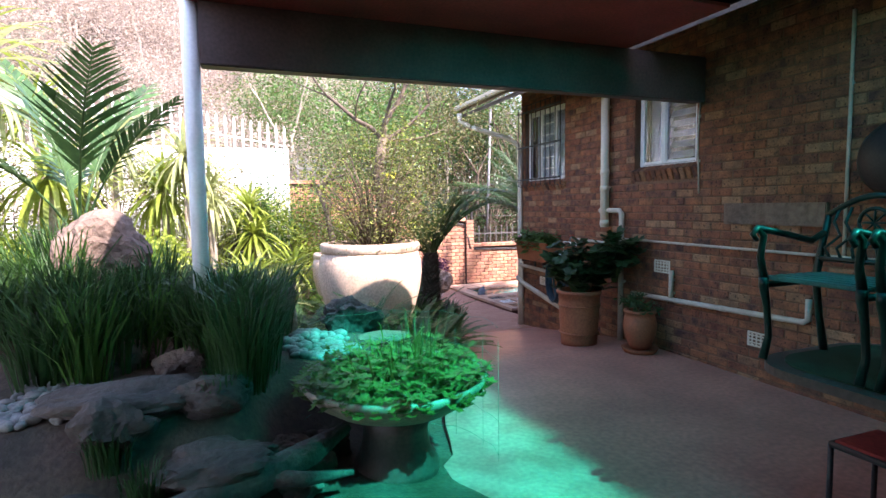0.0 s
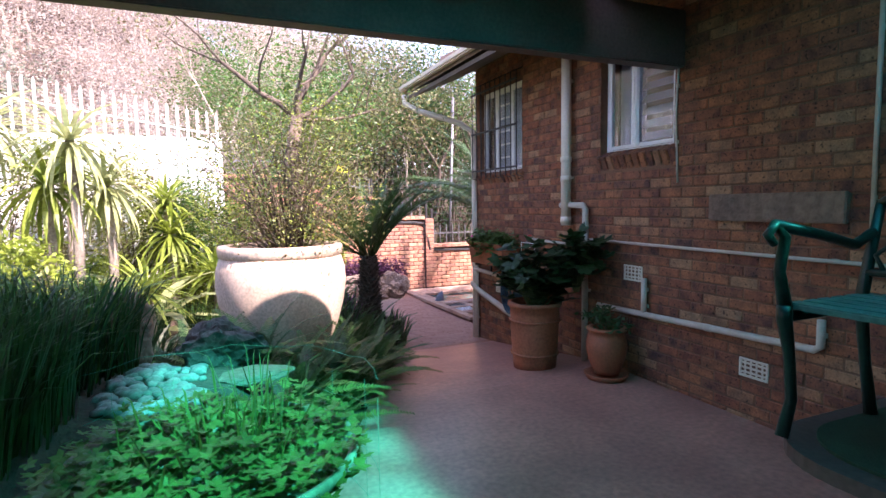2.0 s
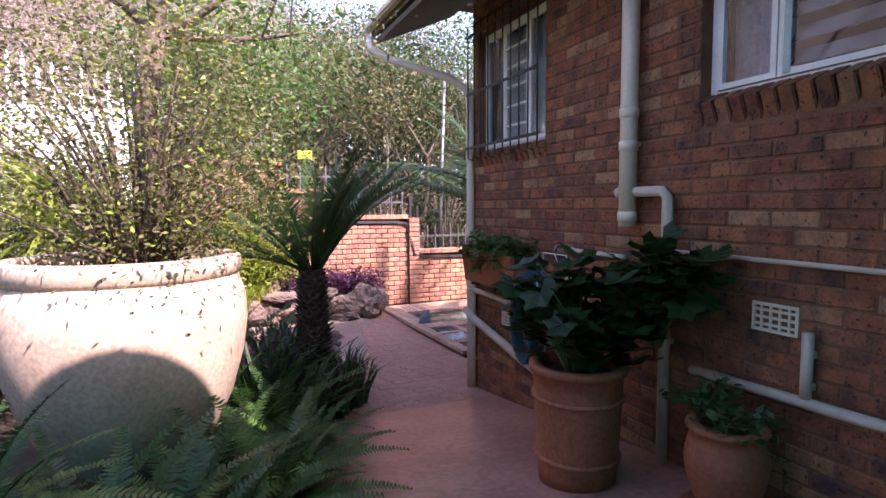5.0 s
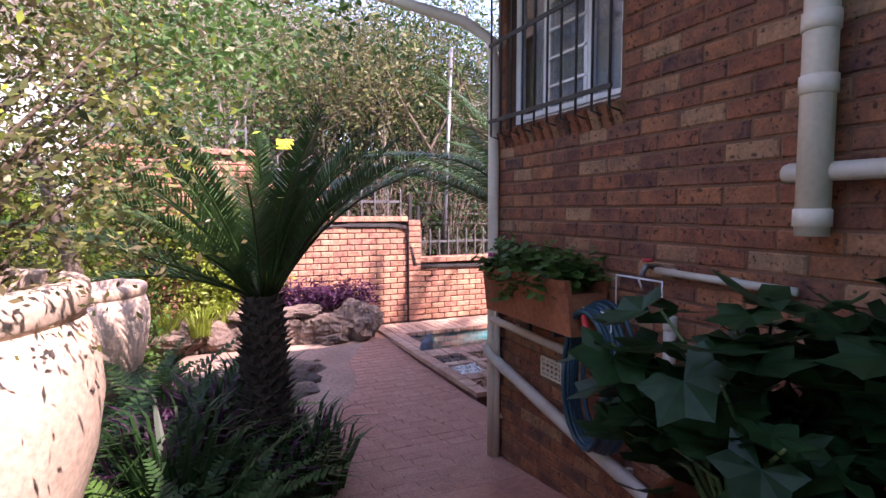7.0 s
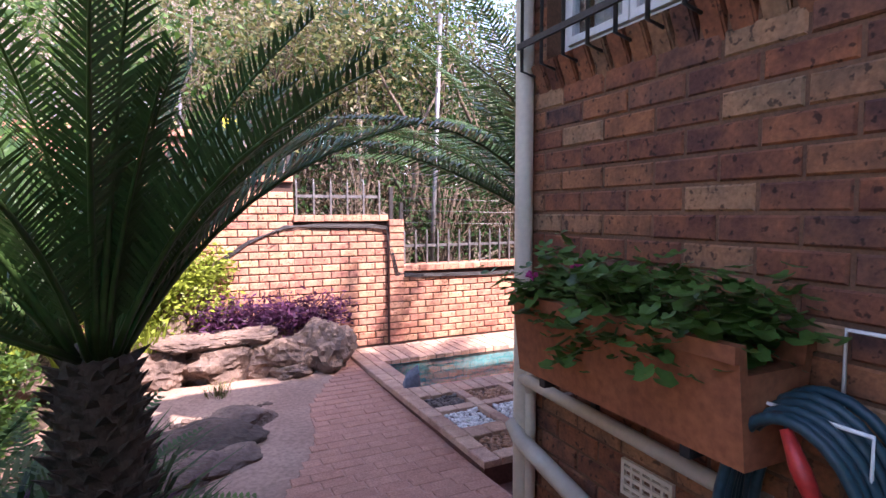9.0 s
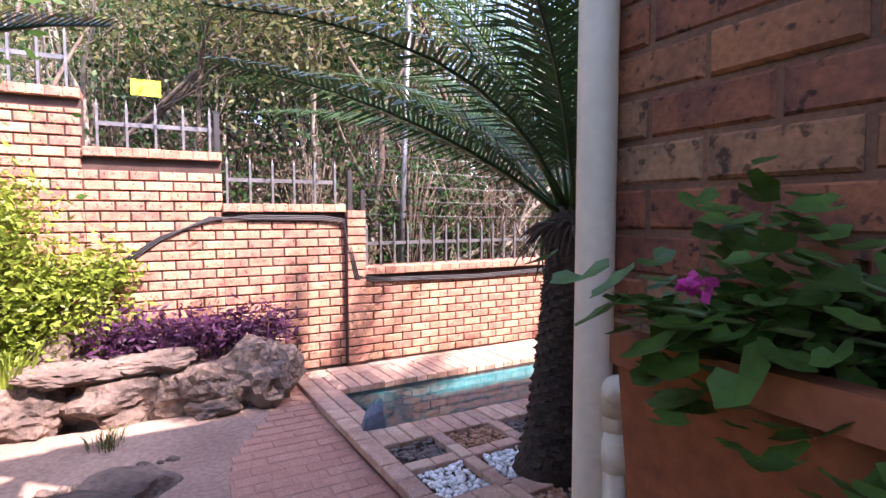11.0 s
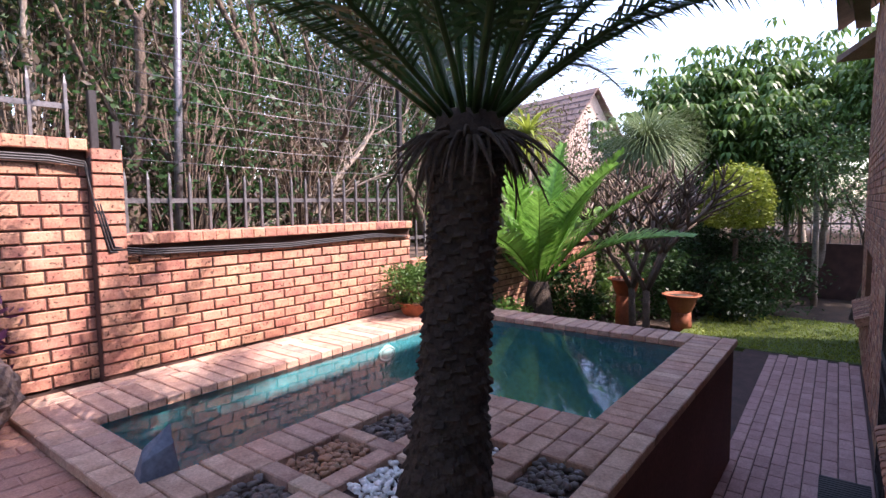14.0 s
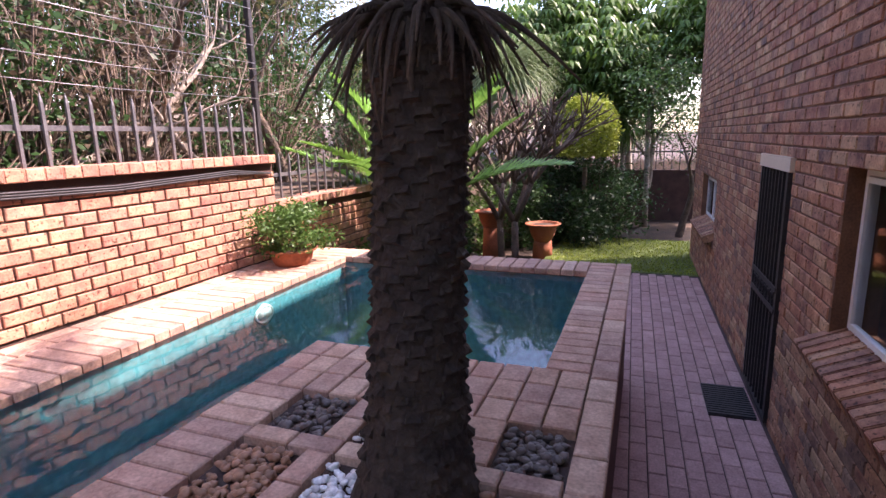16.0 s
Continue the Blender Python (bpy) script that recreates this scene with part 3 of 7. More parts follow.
# darker copy of the green leaf, with shade put into its colour
M["leaf_shaded"] = mat("shaded_green_leaf", (0.018, 0.05, 0.014), (0.012, 0.034, 0.011), **LEAF)
M["rock_tan"] = mat("tan_boulder", (0.26, 0.16, 0.11), (0.15, 0.095, 0.07), 2, 22, 0.9, bump=0.8, depth=0.02)
M["pebble_white"] = mat("white_pebble", (0.68, 0.66, 0.63), rand="island", rough=0.6, contrast=0.2)
M["pebble_dark"] = mat("dark_grey_pebble", (0.12, 0.095, 0.085), rand="island", rough=0.6, contrast=0.2)
M["pebble_brown"] = mat("brown_pebble", (0.33, 0.17, 0.10), rand="island", rough=0.6, contrast=0.2)
M["driftwood"] = mat("grey_driftwood", (0.12, 0.10, 0.085), (0.055, 0.045, 0.038), 6, 40, 0.9, bump=0.8, depth=0.02)


def frond_mesh(name, material, length=1.2, droop=0.5, pairs=36, leaflet=0.24, width=0.016, bare=0.15, lean=50, vee=25, stem=0.012, sag=0.0):
    """A feather leaf along +x, bending down, its leaflets set in a shallow V."""
    s = Soup()
    at = lambda k: Vector((length * (k - 0.18 * droop * k * k), 0, -droop * length * 0.6 * k ** 2.2))
    s.tube([at(k / 8) for k in range(9)], [stem * (1 - 0.8 * k / 8) for k in range(9)], 5)
    for i in range(pairs):
        k = bare + (1 - bare) * (i + 0.5) / pairs
        p, d = at(k), (at(min(1, k + 0.03)) - at(k - 0.03)).normalized()
        n = Vector((-d.z, 0, d.x))
        size = leaflet * min(1.0, 0.45 + 3.0 * (k - bare)) * (1 - 0.75 * max(0, k - 0.55) / 0.45)
        for side in (-1, 1):
            a, v = radians(lean + rng.uniform(-5, 5)), radians(vee + rng.uniform(-6, 6))
            out = d * math.cos(a) + (Vector((0, side, 0)) * math.cos(v) + n * math.sin(v)) * math.sin(a)
            tip = p + out * size + Vector((0, 0, -sag * size))
            mid = p + out * size * 0.5 + n * size * 0.03
            w = d * width * 0.5
            s.add([p - w, p + w, mid + w * 0.95, mid - w * 0.95, tip], [(0, 1, 2, 3), (3, 2, 4)])
    return s.mesh(name, material)


def crown(parent, meshes, base, n, elev, jitter=8, name="frond", radius=0.06, twist=2.4, scales=(0.85, 1.1), first=0.0, least=None):
    """Fronds set in a spiral; elev(k) gives the angle above level in degrees for k from 0 (inner) to 1 (outer)."""
    for i in range(n):
        k = (i + 0.5) / n
        az = first + i * twist + rng.uniform(-0.15, 0.15)
        up = elev(k) + rng.uniform(-jitter, jitter)
        up = max(up, least(az)) if least else up
        ob = part(name, meshes[i % len(meshes)], None, parent)
        sc = rng.uniform(*scales)
        ob.matrix_basis = Matrix.Translation(Vector(base) + Vector((math.cos(az), math.sin(az), 0)) * radius) @ Matrix.Rotation(az, 4, "Z") @ Matrix.Rotation(-radians(up), 4, "Y") @ Matrix.Rotation(rng.uniform(-0.3, 0.3), 4, "X") @ Matrix.Scale(sc, 4)


def leaves(s, centres, size, ratio=0.42, up=0.3, lobed=False):
    """Loose leaves, folded lozenges at random turns."""
    n = len(centres)
    c = np.asarray(centres, float)
    d = nrg.normal(size=(n, 3))
    d[:, 2] = d[:, 2] * 0.6 - 0.1
    d /= np.linalg.norm(d, axis=1)[:, None]
    r = nrg.normal(size=(n, 3)) + np.array((0, 0, up))
    w = np.cross(d, r)
    w /= np.linalg.norm(w, axis=1)[:, None] + 1e-6
    k = (size * nrg.uniform(0.6, 1.25, n))[:, None]
    if lobed:
        t = np.cross(w, d)
        ring = [(0.0, 0.0), (0.12, 0.42), (0.5, 0.52), (0.88, 0.36), (1.0, 0.0), (0.88, -0.36), (0.5, -0.52), (0.12, -0.42)]
        vs = np.stack([c + d * k * a + w * k * b * ratio + t * k * 0.22 * abs(b) for a, b in ring], 1).reshape(-1, 3)
        base = len(s.v)
        s.v.extend(map(tuple, vs.tolist()))
        s.f.extend(f for i in range(n) for f in ((base + 8 * i, base + 8 * i + 1, base + 8 * i + 2, base + 8 * i + 3, base + 8 * i + 4), (base + 8 * i, base + 8 * i + 4, base + 8 * i + 5, base + 8 * i + 6, base + 8 * i + 7)))
        s.s.extend([False] * (2 * n))
        return s
    vs = np.stack([c, c + d * k * 0.45 + w * k * ratio / 2, c + d * k, c + d * k * 0.45 - w * k * ratio / 2], 1).reshape(-1, 3)
    base = len(s.v)
    s.v.extend(map(tuple, vs.tolist()))
    s.f.extend((base + 4 * i, base + 4 * i + 1, base + 4 * i + 2, base + 4 * i + 3) for i in range(n))
    s.s.extend([False] * n)
    return s


def palmate(s, centres, size, lobes=5, deep=0.5, hang=0.5, rnd=None):
    """Palm-lobed leaves on a stalk point, their blades drooping."""
    rnd = rnd or random.Random(3)
    n = 2 * lobes + 1
    for c in centres:
        c, k = Vector(c), size * rnd.uniform(0.6, 1.2)
        a = rnd.uniform(0, 6.283)
        d = Vector((math.cos(a), math.sin(a), -hang * rnd.uniform(0.0, 1.6))).normalized()
        w = Vector((-math.sin(a), math.cos(a), rnd.gauss(0, 0.25))).normalized()
        up = w.cross(d)
        vs = [c]
        for i in range(n):
            q = radians(-140 + 280 * i / (n - 1))
            r = (deep if i % 2 == 0 else 1.0) * (0.72 + 0.28 * math.cos(q * 0.6))
            vs.append(c + (d * math.cos(q) + w * math.sin(q)) * r * k * 0.62 - up * (0.16 * k * r * r))
        s.add(vs, [(0, i, i + 1) for i in range(1, n)])
    return s


def leafy(label, at, radii, n, size, leaf_mat, base, name="potted_plant", category="plant", stems=14, seed=1, deep=0.5, lobes=5):
    """A plant of long stalks, each with lobed leaves at its end."""
    rnd = random.Random(seed)
    ob = holder(name, label, category, at)
    wood, pts = Soup(), []
    for i in range(stems):
        a, q, h = rnd.uniform(0, 6.283), math.sqrt(rnd.random()), rnd.uniform(0.35, 1.0)
        tip = Vector((radii[0] * q * math.cos(a), radii[1] * q * math.sin(a), base + radii[2] * 2 * h * (1 - 0.35 * q * q)))
        wood.tube([(tip.x * 0.1, tip.y * 0.1, base - 0.05), (tip.x * 0.45, tip.y * 0.45, base + (tip.z - base) * 0.7), tuple(tip)], [0.010, 0.008, 0.004], 5)
        for _ in range(max(1, n // stems)):
            k = rnd.uniform(0.45, 1.0)
            pts.append(Vector((tip.x * k, tip.y * k, base + (tip.z - base) * (0.55 + 0.45 * k))) + Vector((rnd.gauss(0, 0.05), rnd.gauss(0, 0.05), rnd.gauss(0, 0.05))))
    part("stalk", wood, M["stalk"], ob)
    part("foliage", palmate(Soup(), pts, size, lobes, deep, 0.5, rnd), M[leaf_mat], ob)
    return ob


def grow(wood, tips, p, d, length, r, level, rnd, spread=0.75, rise=0.15, kids=3):
    pts, rad, q, v = [p], [r], Vector(p), Vector(d).normalized()
    for i in range(4):
        v = (v + Vector((rnd.gauss(0, 0.16), rnd.gauss(0, 0.16), rnd.gauss(0, 0.10) + rise * 0.2))).normalized()
        q = q + v * length / 4
        pts.append(q.copy())
        rad.append(r * (1 - 0.12 * (i + 1)))
    wood.tube(pts, rad, 7 if level > 1 else 4, caps=False)
    if level <= 1:
        tips += [pts[2], pts[3], pts[4]]
    if level > 0:
        for i in range(kids):
            o = Vector((rnd.gauss(0, 1), rnd.gauss(0, 1), rnd.gauss(0, 0.5) + rise)).normalized()
            start = pts[-1] if i < 2 else pts[rnd.choice((2, 3))]
            grow(wood, tips, start, v * (1 - spread * 0.45) + o * spread, length * rnd.uniform(0.6, 0.82), rad[-1] * rnd.uniform(0.6, 0.75), level - 1, rnd, spread, rise, kids)


def tree(label, at, height, trunk, leaf_mat, n_leaves, size, seed, level=3, kids=3, spread=0.75, bark="bark", rise=0.2, fuzz=0.28, lean=(0, 0), category="tree", name="tree", group="", first=0.32, keep=None):
    rnd = random.Random(seed)
    ob = holder(name, label, category, at, group)
    wood, tips, leaf = Soup(), [], Soup()
    grow(wood, tips, Vector((0, 0, -0.1)), Vector((lean[0], lean[1], 1)), height * first, trunk, level, rnd, spread, rise, kids)
    c = np.array([tuple(t) for t in tips])
    pick = c[nrg.integers(0, len(c), n_leaves)] + nrg.normal(scale=fuzz, size=(n_leaves, 3)) * np.array((1, 1, 0.8))
    if keep:
        pick = np.array([q for q in pick if keep(*q)])
    part("trunk", wood, M[bark], ob)
    if n_leaves:
        part("crown", leaves(leaf, pick, size), M[leaf_mat], ob)
    return ob


def bush(label, at, radii, n, size, leaf_mat, name="bush", category="bush", stems=9, group="", parent=None, base=0.0, clump=0.22, lobed=False):
    """Leaf clumps with gaps round a few stems."""
    ob = parent or holder(name, label, category, at, group)
    wood, leaf = Soup(), Soup()
    cl = []
    for i in range(max(10, stems * 3)):
        a, h, q = rng.uniform(0, 6.28), rng.uniform(0.1, 1.0), rng.uniform(0.35, 1.0)
        e = math.sqrt(max(0.05, 1 - (h * 2 - 1) ** 2 * 0.8)) * q
        cl.append(Vector((radii[0] * e * math.cos(a), radii[1] * e * math.sin(a), base + radii[2] * 2 * h)))
    for c in cl[:stems]:
        wood.tube([(c.x * 0.15, c.y * 0.15, base - 0.05), (c.x * 0.5, c.y * 0.5, base + (c.z - base) * 0.6), tuple(c)], [0.012, 0.009, 0.004], 5)
    cen = np.array([tuple(c) for c in cl])
    pts = cen[nrg.integers(0, len(cen), n)] + nrg.normal(size=(n, 3)) * np.array(radii) * clump
    pts[:, 2] = np.maximum(pts[:, 2], base + 0.02)
    part("wood", wood, M["bark"], ob)
    part("foliage", leaves(leaf, pts, size, 0.8 if lobed else 0.42, 0.8, lobed), M[leaf_mat], ob)
    return ob


def blades(s, centre, n, height, spread, width=0.012, fall=0.5):
    for _ in range(n):
        a, q = rng.uniform(0, 6.28), rng.random() ** 0.7 * spread * 0.4
        h, f = height * rng.uniform(0.6, 1.15), fall * rng.uniform(0.3, 1.3) * height
        b = Vector(centre) + Vector((math.cos(a) * q, math.sin(a) * q, 0))
        d, w = Vector((math.cos(a + rng.gauss(0, 0.6)), math.sin(a + rng.gauss(0, 0.6)), 0)), None
        w = Vector((-d.y, d.x, 0)) * width * 0.5
        p1, p2, p3 = b + d * f * 0.2 + Vector((0, 0, h * 0.5)), b + d * f * 0.55 + Vector((0, 0, h * 0.85)), b + d * f + Vector((0, 0, h * 0.92))
        s.add([b - w, b + w, p1 + w, p1 - w, p2 + w * 0.7, p2 - w * 0.7, p3], [(0, 1, 2, 3), (3, 2, 4, 5), (5, 4, 6)])
    return s


def tuft(label, at, n, height, spread, leaf_mat="grass", width=0.012, fall=0.5, name="grass_clump", category="grass", group="grass clumps in the bed"):
    return thing(name, blades(Soup(), (0, 0, 0), n, height, spread, width, fall), M[leaf_mat], label, category, group, at=at)


def stone(r, seed, flat=0.7, rough=0.18, sub=3):
    bm = bmesh.new()
    bmesh.ops.create_icosphere(bm, subdivisions=sub, radius=1)
    rnd = random.Random(seed)
    cuts = [(Vector((rnd.gauss(0, 1), rnd.gauss(0, 1), rnd.gauss(0, 1))).normalized(), rnd.uniform(0.68, 0.92)) for _ in range(11)] if rough > 0.12 else []
    for v in bm.verts:
        v.co *= min([1.0] + [d / v.co.dot(n) for n, d in cuts if v.co.dot(n) > d])
        p = v.co * 1.3 + Vector((seed * 7.1, seed * 3.3, seed))
        q = 1 + rough * 1.6 * noise.noise(p) + rough * 1.1 * (0.35 - abs(noise.noise(p * 2.3))) + rough * 0.5 * (0.3 - abs(noise.noise(p * 6)))
        v.co = Vector((v.co.x * r[0], v.co.y * r[1], v.co.z * r[2])) * q
    s = Soup()
    bm.verts.index_update()
    s.add([v.co for v in bm.verts], [tuple(v.index for v in f.verts) for f in bm.faces], sub > 2 and rough < 0.12)
    bm.free()
    return s


def rock(label, at, r, seed, material="rock", name="rock", category="rock", group="", rough=0.2):
    return thing(name, stone(r, seed, rough=rough, sub=4), M[material], label, category, group, at=at)


def pebbles(label, material, parent_frame, u0, u1, v0, v1, z, n, size=0.03, name="pebbles", at=None):
    s = Soup()
    shapes = [stone((1, rng.uniform(0.65, 0.95), rng.uniform(0.4, 0.6)), 40 + k, sub=1, rough=0.1) for k in range(5)]
    for _ in range(n):
        k, q = rng.choice(shapes), size * rng.uniform(0.6, 1.2)
        m = parent_frame @ Matrix.Translation((rng.uniform(u0, u1), rng.uniform(v0, v1), z + rng.uniform(-0.2, 0.6) * q)) @ Euler((rng.uniform(-0.4, 0.4), rng.uniform(-0.4, 0.4), rng.uniform(0, 6.28))).to_matrix().to_4x4() @ Matrix.Scale(q, 4)
        s.add([m @ Vector(v) for v in k.v], k.f, True)
    return thing(name, s, M[material], label, "pebbles", kind="stuff")


def pot_profile(h, r_foot, r_belly, r_top, lip=0.03, wall=0.03):
    out = [(0.02, 0.0), (r_foot, 0.0)]
    for k in range(1, 9):
        q = k / 8
        out.append((r_foot + (r_belly - r_foot) * math.sin(min(1, q * 1.35) * math.pi / 2) + (r_top - r_belly) * max(0, (q - 0.6) / 0.4) ** 1.5, h * q * 0.93))
    return out + [(r_top + lip, h * 0.94), (r_top + lip * 1.2, h * 0.97), (r_top + lip, h), (r_top - wall, h), (r_top - wall * 1.2, h * 0.9), (0.02, h * 0.88)]


def pot(label, at, h, r_foot, r_belly, r_top, material="terracotta", lip=0.03, name="plant_pot", group="", bands=()):
    ob = holder(name, label, "pot", at, group)
    part("body", Soup().lathe(pot_profile(h, r_foot, r_belly, r_top, lip), n=40, wob=0.006), M[material], ob)
    for z, rr in bands:
        part("band", Soup().lathe([(rr, z - 0.012), (rr + 0.014, z - 0.006), (rr + 0.014, z + 0.006), (rr, z + 0.012)], n=40), M[material], ob)
    part("soil", Soup().lathe([(0.0, h * 0.885), (r_top - 0.035, h * 0.885), (r_top - 0.04, h * 0.9), (0.0, h * 0.91)], n=24), M["soil"], ob)
    return ob


def big_pot(label, at, h, r):
    """A bellied jar with a broad, slightly tapered rim band."""
    ob = holder("large_pot", label, "pot", at)
    part("body", Soup().lathe([(0.02, 0.0), (0.55 * r, 0.0), (0.70 * r, h * 0.12), (0.88 * r, h * 0.32), (0.99 * r, h * 0.52), (1.03 * r, h * 0.68), (1.02 * r, h * 0.80), (0.96 * r, h * 0.905), (0.88 * r, h * 0.90), (0.86 * r, h * 0.86), (0.02, h * 0.85)], n=56, wob=0.012), M["whitewash"], ob)
    part("rim", Soup().lathe([(0.88 * r, h * 0.895), (0.955 * r, h * 0.90), (0.985 * r, h * 0.925), (0.995 * r, h * 0.965), (0.985 * r, h * 0.99), (0.955 * r, h), (0.86 * r, h), (0.845 * r, h * 0.985), (0.845 * r, h * 0.9)], n=56, wob=0.014), M["whitewash"], ob)
    part("soil", Soup().lathe([(0.0, h * 0.88), (0.844 * r, h * 0.88), (0.83 * r, h * 0.91), (0.0, h * 0.93)], n=28), M["soil"], ob)
    return ob


# ---- house wall: windows, pipes, vents ----
def on1(y, z, out=0.0):
    return Vector((4.48 - out, y, z))


def frame_rect(s, base, u0, u1, z0, z1, w, y0, y1):
    for a, b, c, d in ((u0, u0 + w, z0, z1), (u1 - w, u1, z0, z1), (u0 + w, u1 - w, z0, z0 + w), (u0 + w, u1 - w, z1 - w, z1)):
        s.box(a, y0, c, b, y1, d, m=base)
    return s


def window(name, label, base, hole, splits, inset=0.10, bars=0, curtain=True, slats=False):
    u0, u1, z0, z1 = hole
    ob = holder(name, label, "window", kind="structure")
    part("window_frame", frame_rect(Soup(), base, u0, u1, z0, z1, 0.045, inset - 0.02, inset + 0.03), M["white_paint"], ob)
    edges = [u0 + 0.045, *splits, u1 - 0.045]
    for a, b in zip(edges, edges[1:]):
        part("sash", frame_rect(Soup(), base, a + 0.004, b - 0.004, z0 + 0.05, z1 - 0.05, 0.03, inset - 0.035, inset - 0.005), M["white_paint"], ob)
        p = part("pane", Soup().box(a + 0.03, inset - 0.022, z0 + 0.07, b - 0.03, inset - 0.018, z1 - 0.07, m=base), M["pane"], ob)
        p.visible_shadow = False
    if curtain:
        s = Soup()
        n = 26
        a, b = u0 + 0.03, (splits[0] if slats else u1 - 0.03)
        vs = [base @ Vector((a + (b - a) * k / n, inset + 0.12 + 0.02 * math.sin(k * 1.9), z)) for z in (z0 + 0.02, z1 - 0.02) for k in range(n + 1)]
        s.add(vs, [(k, k + 1, n + 2 + k, n + 1 + k) for k in range(n)], True)
        part("curtain", s, M["curtain"], ob, "pale lace curtain behind the glass")
    if slats:
        n = 7
        for k in range(n):
            z = z0 + 0.10 + k * (z1 - z0 - 0.16) / n
            part("louvre_slat", Soup().box(0, -0.004, 0, u1 - splits[0] - 0.08, 0.004, 0.10, m=base @ Matrix.Translation((splits[0] + 0.03, inset + 0.02, z)) @ Matrix.Rotation(radians(-38), 4, "X")), M["louvre"], ob)
    return ob


M["louvre"] = mat("frosted_louvre_glass", (0.30, 0.31, 0.36), (0.22, 0.23, 0.28), 4, 40, 0.2, bump=0, spec=0.6, dirty=(0.95, 1.03))
M["curtain"] = mat("pale_curtain", (0.55, 0.55, 0.62), (0.45, 0.45, 0.52), 4, 60, 0.9, see=0.3)
win1 = window("window_1", "white steel window behind black burglar bars", W1, WIN1, [-7.45, -7.05])
u0, u1, z0, z1 = WIN1
for k in range(5):
    part("glazing_bar", Soup().box(-7.44, 0.055, z0 + 0.2 + k * 0.17, -7.06, 0.075, z0 + 0.215 + k * 0.17, m=W1), M["white_paint"], win1)
bars = holder("burglar_bars", "black iron burglar bars boxed out over the window", "burglar bars")
for k in range(10):
    u = u0 - 0.03 + k * (u1 - u0 + 0.06) / 9
    part("bar", Soup().tube([W1 @ Vector((u, -0.01, z1 + 0.12)), W1 @ Vector((u, -0.10, z1 + 0.08)), W1 @ Vector((u, -0.10, z0 - 0.05)), W1 @ Vector((u, -0.01, z0 - 0.07))], 0.008, 6), M["iron"], bars)
for z in (z0 + 0.05, (z0 + z1) / 2, z1 - 0.02):
    part("rail", Soup().box(u0 - 0.05, -0.112, z - 0.012, u1 + 0.05, -0.10, z + 0.012, m=W1), M["iron"], bars)
win2 = window("window_2", "white steel window with louvres standing open", W1, WIN2, [-4.86], slats=True)
u0, u1, z0, z1 = WIN2
sash = Soup()
om = W1 @ Matrix.Translation((u0 + 0.42, 0.05, 0)) @ Matrix.Rotation(radians(48), 4, "Z")
frame_rect(sash, om, 0.0, 0.40, z0 + 0.06, z1 - 0.05, 0.028, -0.012, 0.012)
part("open_sash", sash, M["white_paint"], win2, "casement sash pushed open")
for base, hole, par in ((W1, WIN1, wall_w), (W1, WIN2, wall_w), (W2, WINA, wall_n), (W2, WINB, wall_n)):
    a, b, c, d = hole
    n = int((b - a + 0.1) / 0.084)
    share = None
    for k in range(n):
        u = a - 0.05 + (k + 0.5) * (b - a + 0.1) / n
        if share is None:
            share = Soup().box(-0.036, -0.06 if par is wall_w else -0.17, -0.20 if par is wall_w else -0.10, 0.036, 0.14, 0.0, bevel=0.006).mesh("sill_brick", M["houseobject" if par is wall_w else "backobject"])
        ob = part("sill_brick", share, None, par)
        ob.matrix_basis = base @ Matrix.Translation((u, 0, c)) @ Matrix.Rotation(radians(24), 4, "X") @ Matrix.Translation((0, 0, -0.0))
window("window_3", "white steel window above a sloping brick sill", W2, WINA, [-2.5], curtain=False)
window("window_4", "small white window low in the house wall", W2, WINB, [-8.55], curtain=True)

# drain and water pipes on the west wall
def pipe(label, pts, r, material="cream_paint", name="wall_pipe", collars=()):
    ob = holder(name, label, "pipe", kind="")
    part("tube", Soup().tube(pts, r, 12), M[material], ob)
    for p, d in collars:
        p, d = Vector(p), Vector(d).normalized()
        part("collar", Soup().tube([p - d * 0.03, p - d * 0.028, p + d * 0.028, p + d * 0.03], [r, r * 1.12, r * 1.12, r], 12), M[material], ob)
    for k in (0.25, 0.8):
        i = int(k * (len(pts) - 1))
        a = Vector(pts[i]).lerp(Vector(pts[i + 1]), 0.4)
        part("bracket", Soup().box(a.x, a.y - 0.015, a.z - 0.015, 4.478, a.y + 0.015, a.z + 0.015), M[material], ob)
    return ob


up = (0, 0, 1)
pipe("thick cream drainpipe running down the brick wall", [(4.39, 5.68, 3.3), (4.39, 5.68, 2.2), (4.39, 5.68, 1.36)], 0.052, collars=[((4.39, 5.68, 2.05), up), ((4.39, 5.68, 1.85), up), ((4.39, 5.68, 1.42), up)])
pipe("white elbow pipe leading off the drainpipe", [(4.41, 5.79, 1.57), (4.41, 5.62, 1.57), (4.41, 5.42, 1.57), (4.41, 5.38, 1.53), (4.41, 5.38, 1.2), (4.41, 5.38, -0.05)], 0.032, "pipe_white", collars=[((4.41, 5.75, 1.57), (0, 1, 0))])
pipe("thin white water pipe along the wall", [(4.44, 5.4, 1.225), (4.44, 4.4, 1.22), (4.44, 3.55, 1.215), (4.44, 2.2, 1.21)], 0.013, "pipe_white")
pipe("white waste pipe sloping along the wall foot", [(4.43, 5.2, 0.585), (4.43, 4.45, 0.602), (4.43, 3.3, 0.636), (4.43, 3.10, 0.641), (4.43, 3.06, 0.67), (4.43, 3.06, 0.84)], 0.026, "pipe_white", collars=[((4.43, 3.9, 0.618), (0, 1, 0))])
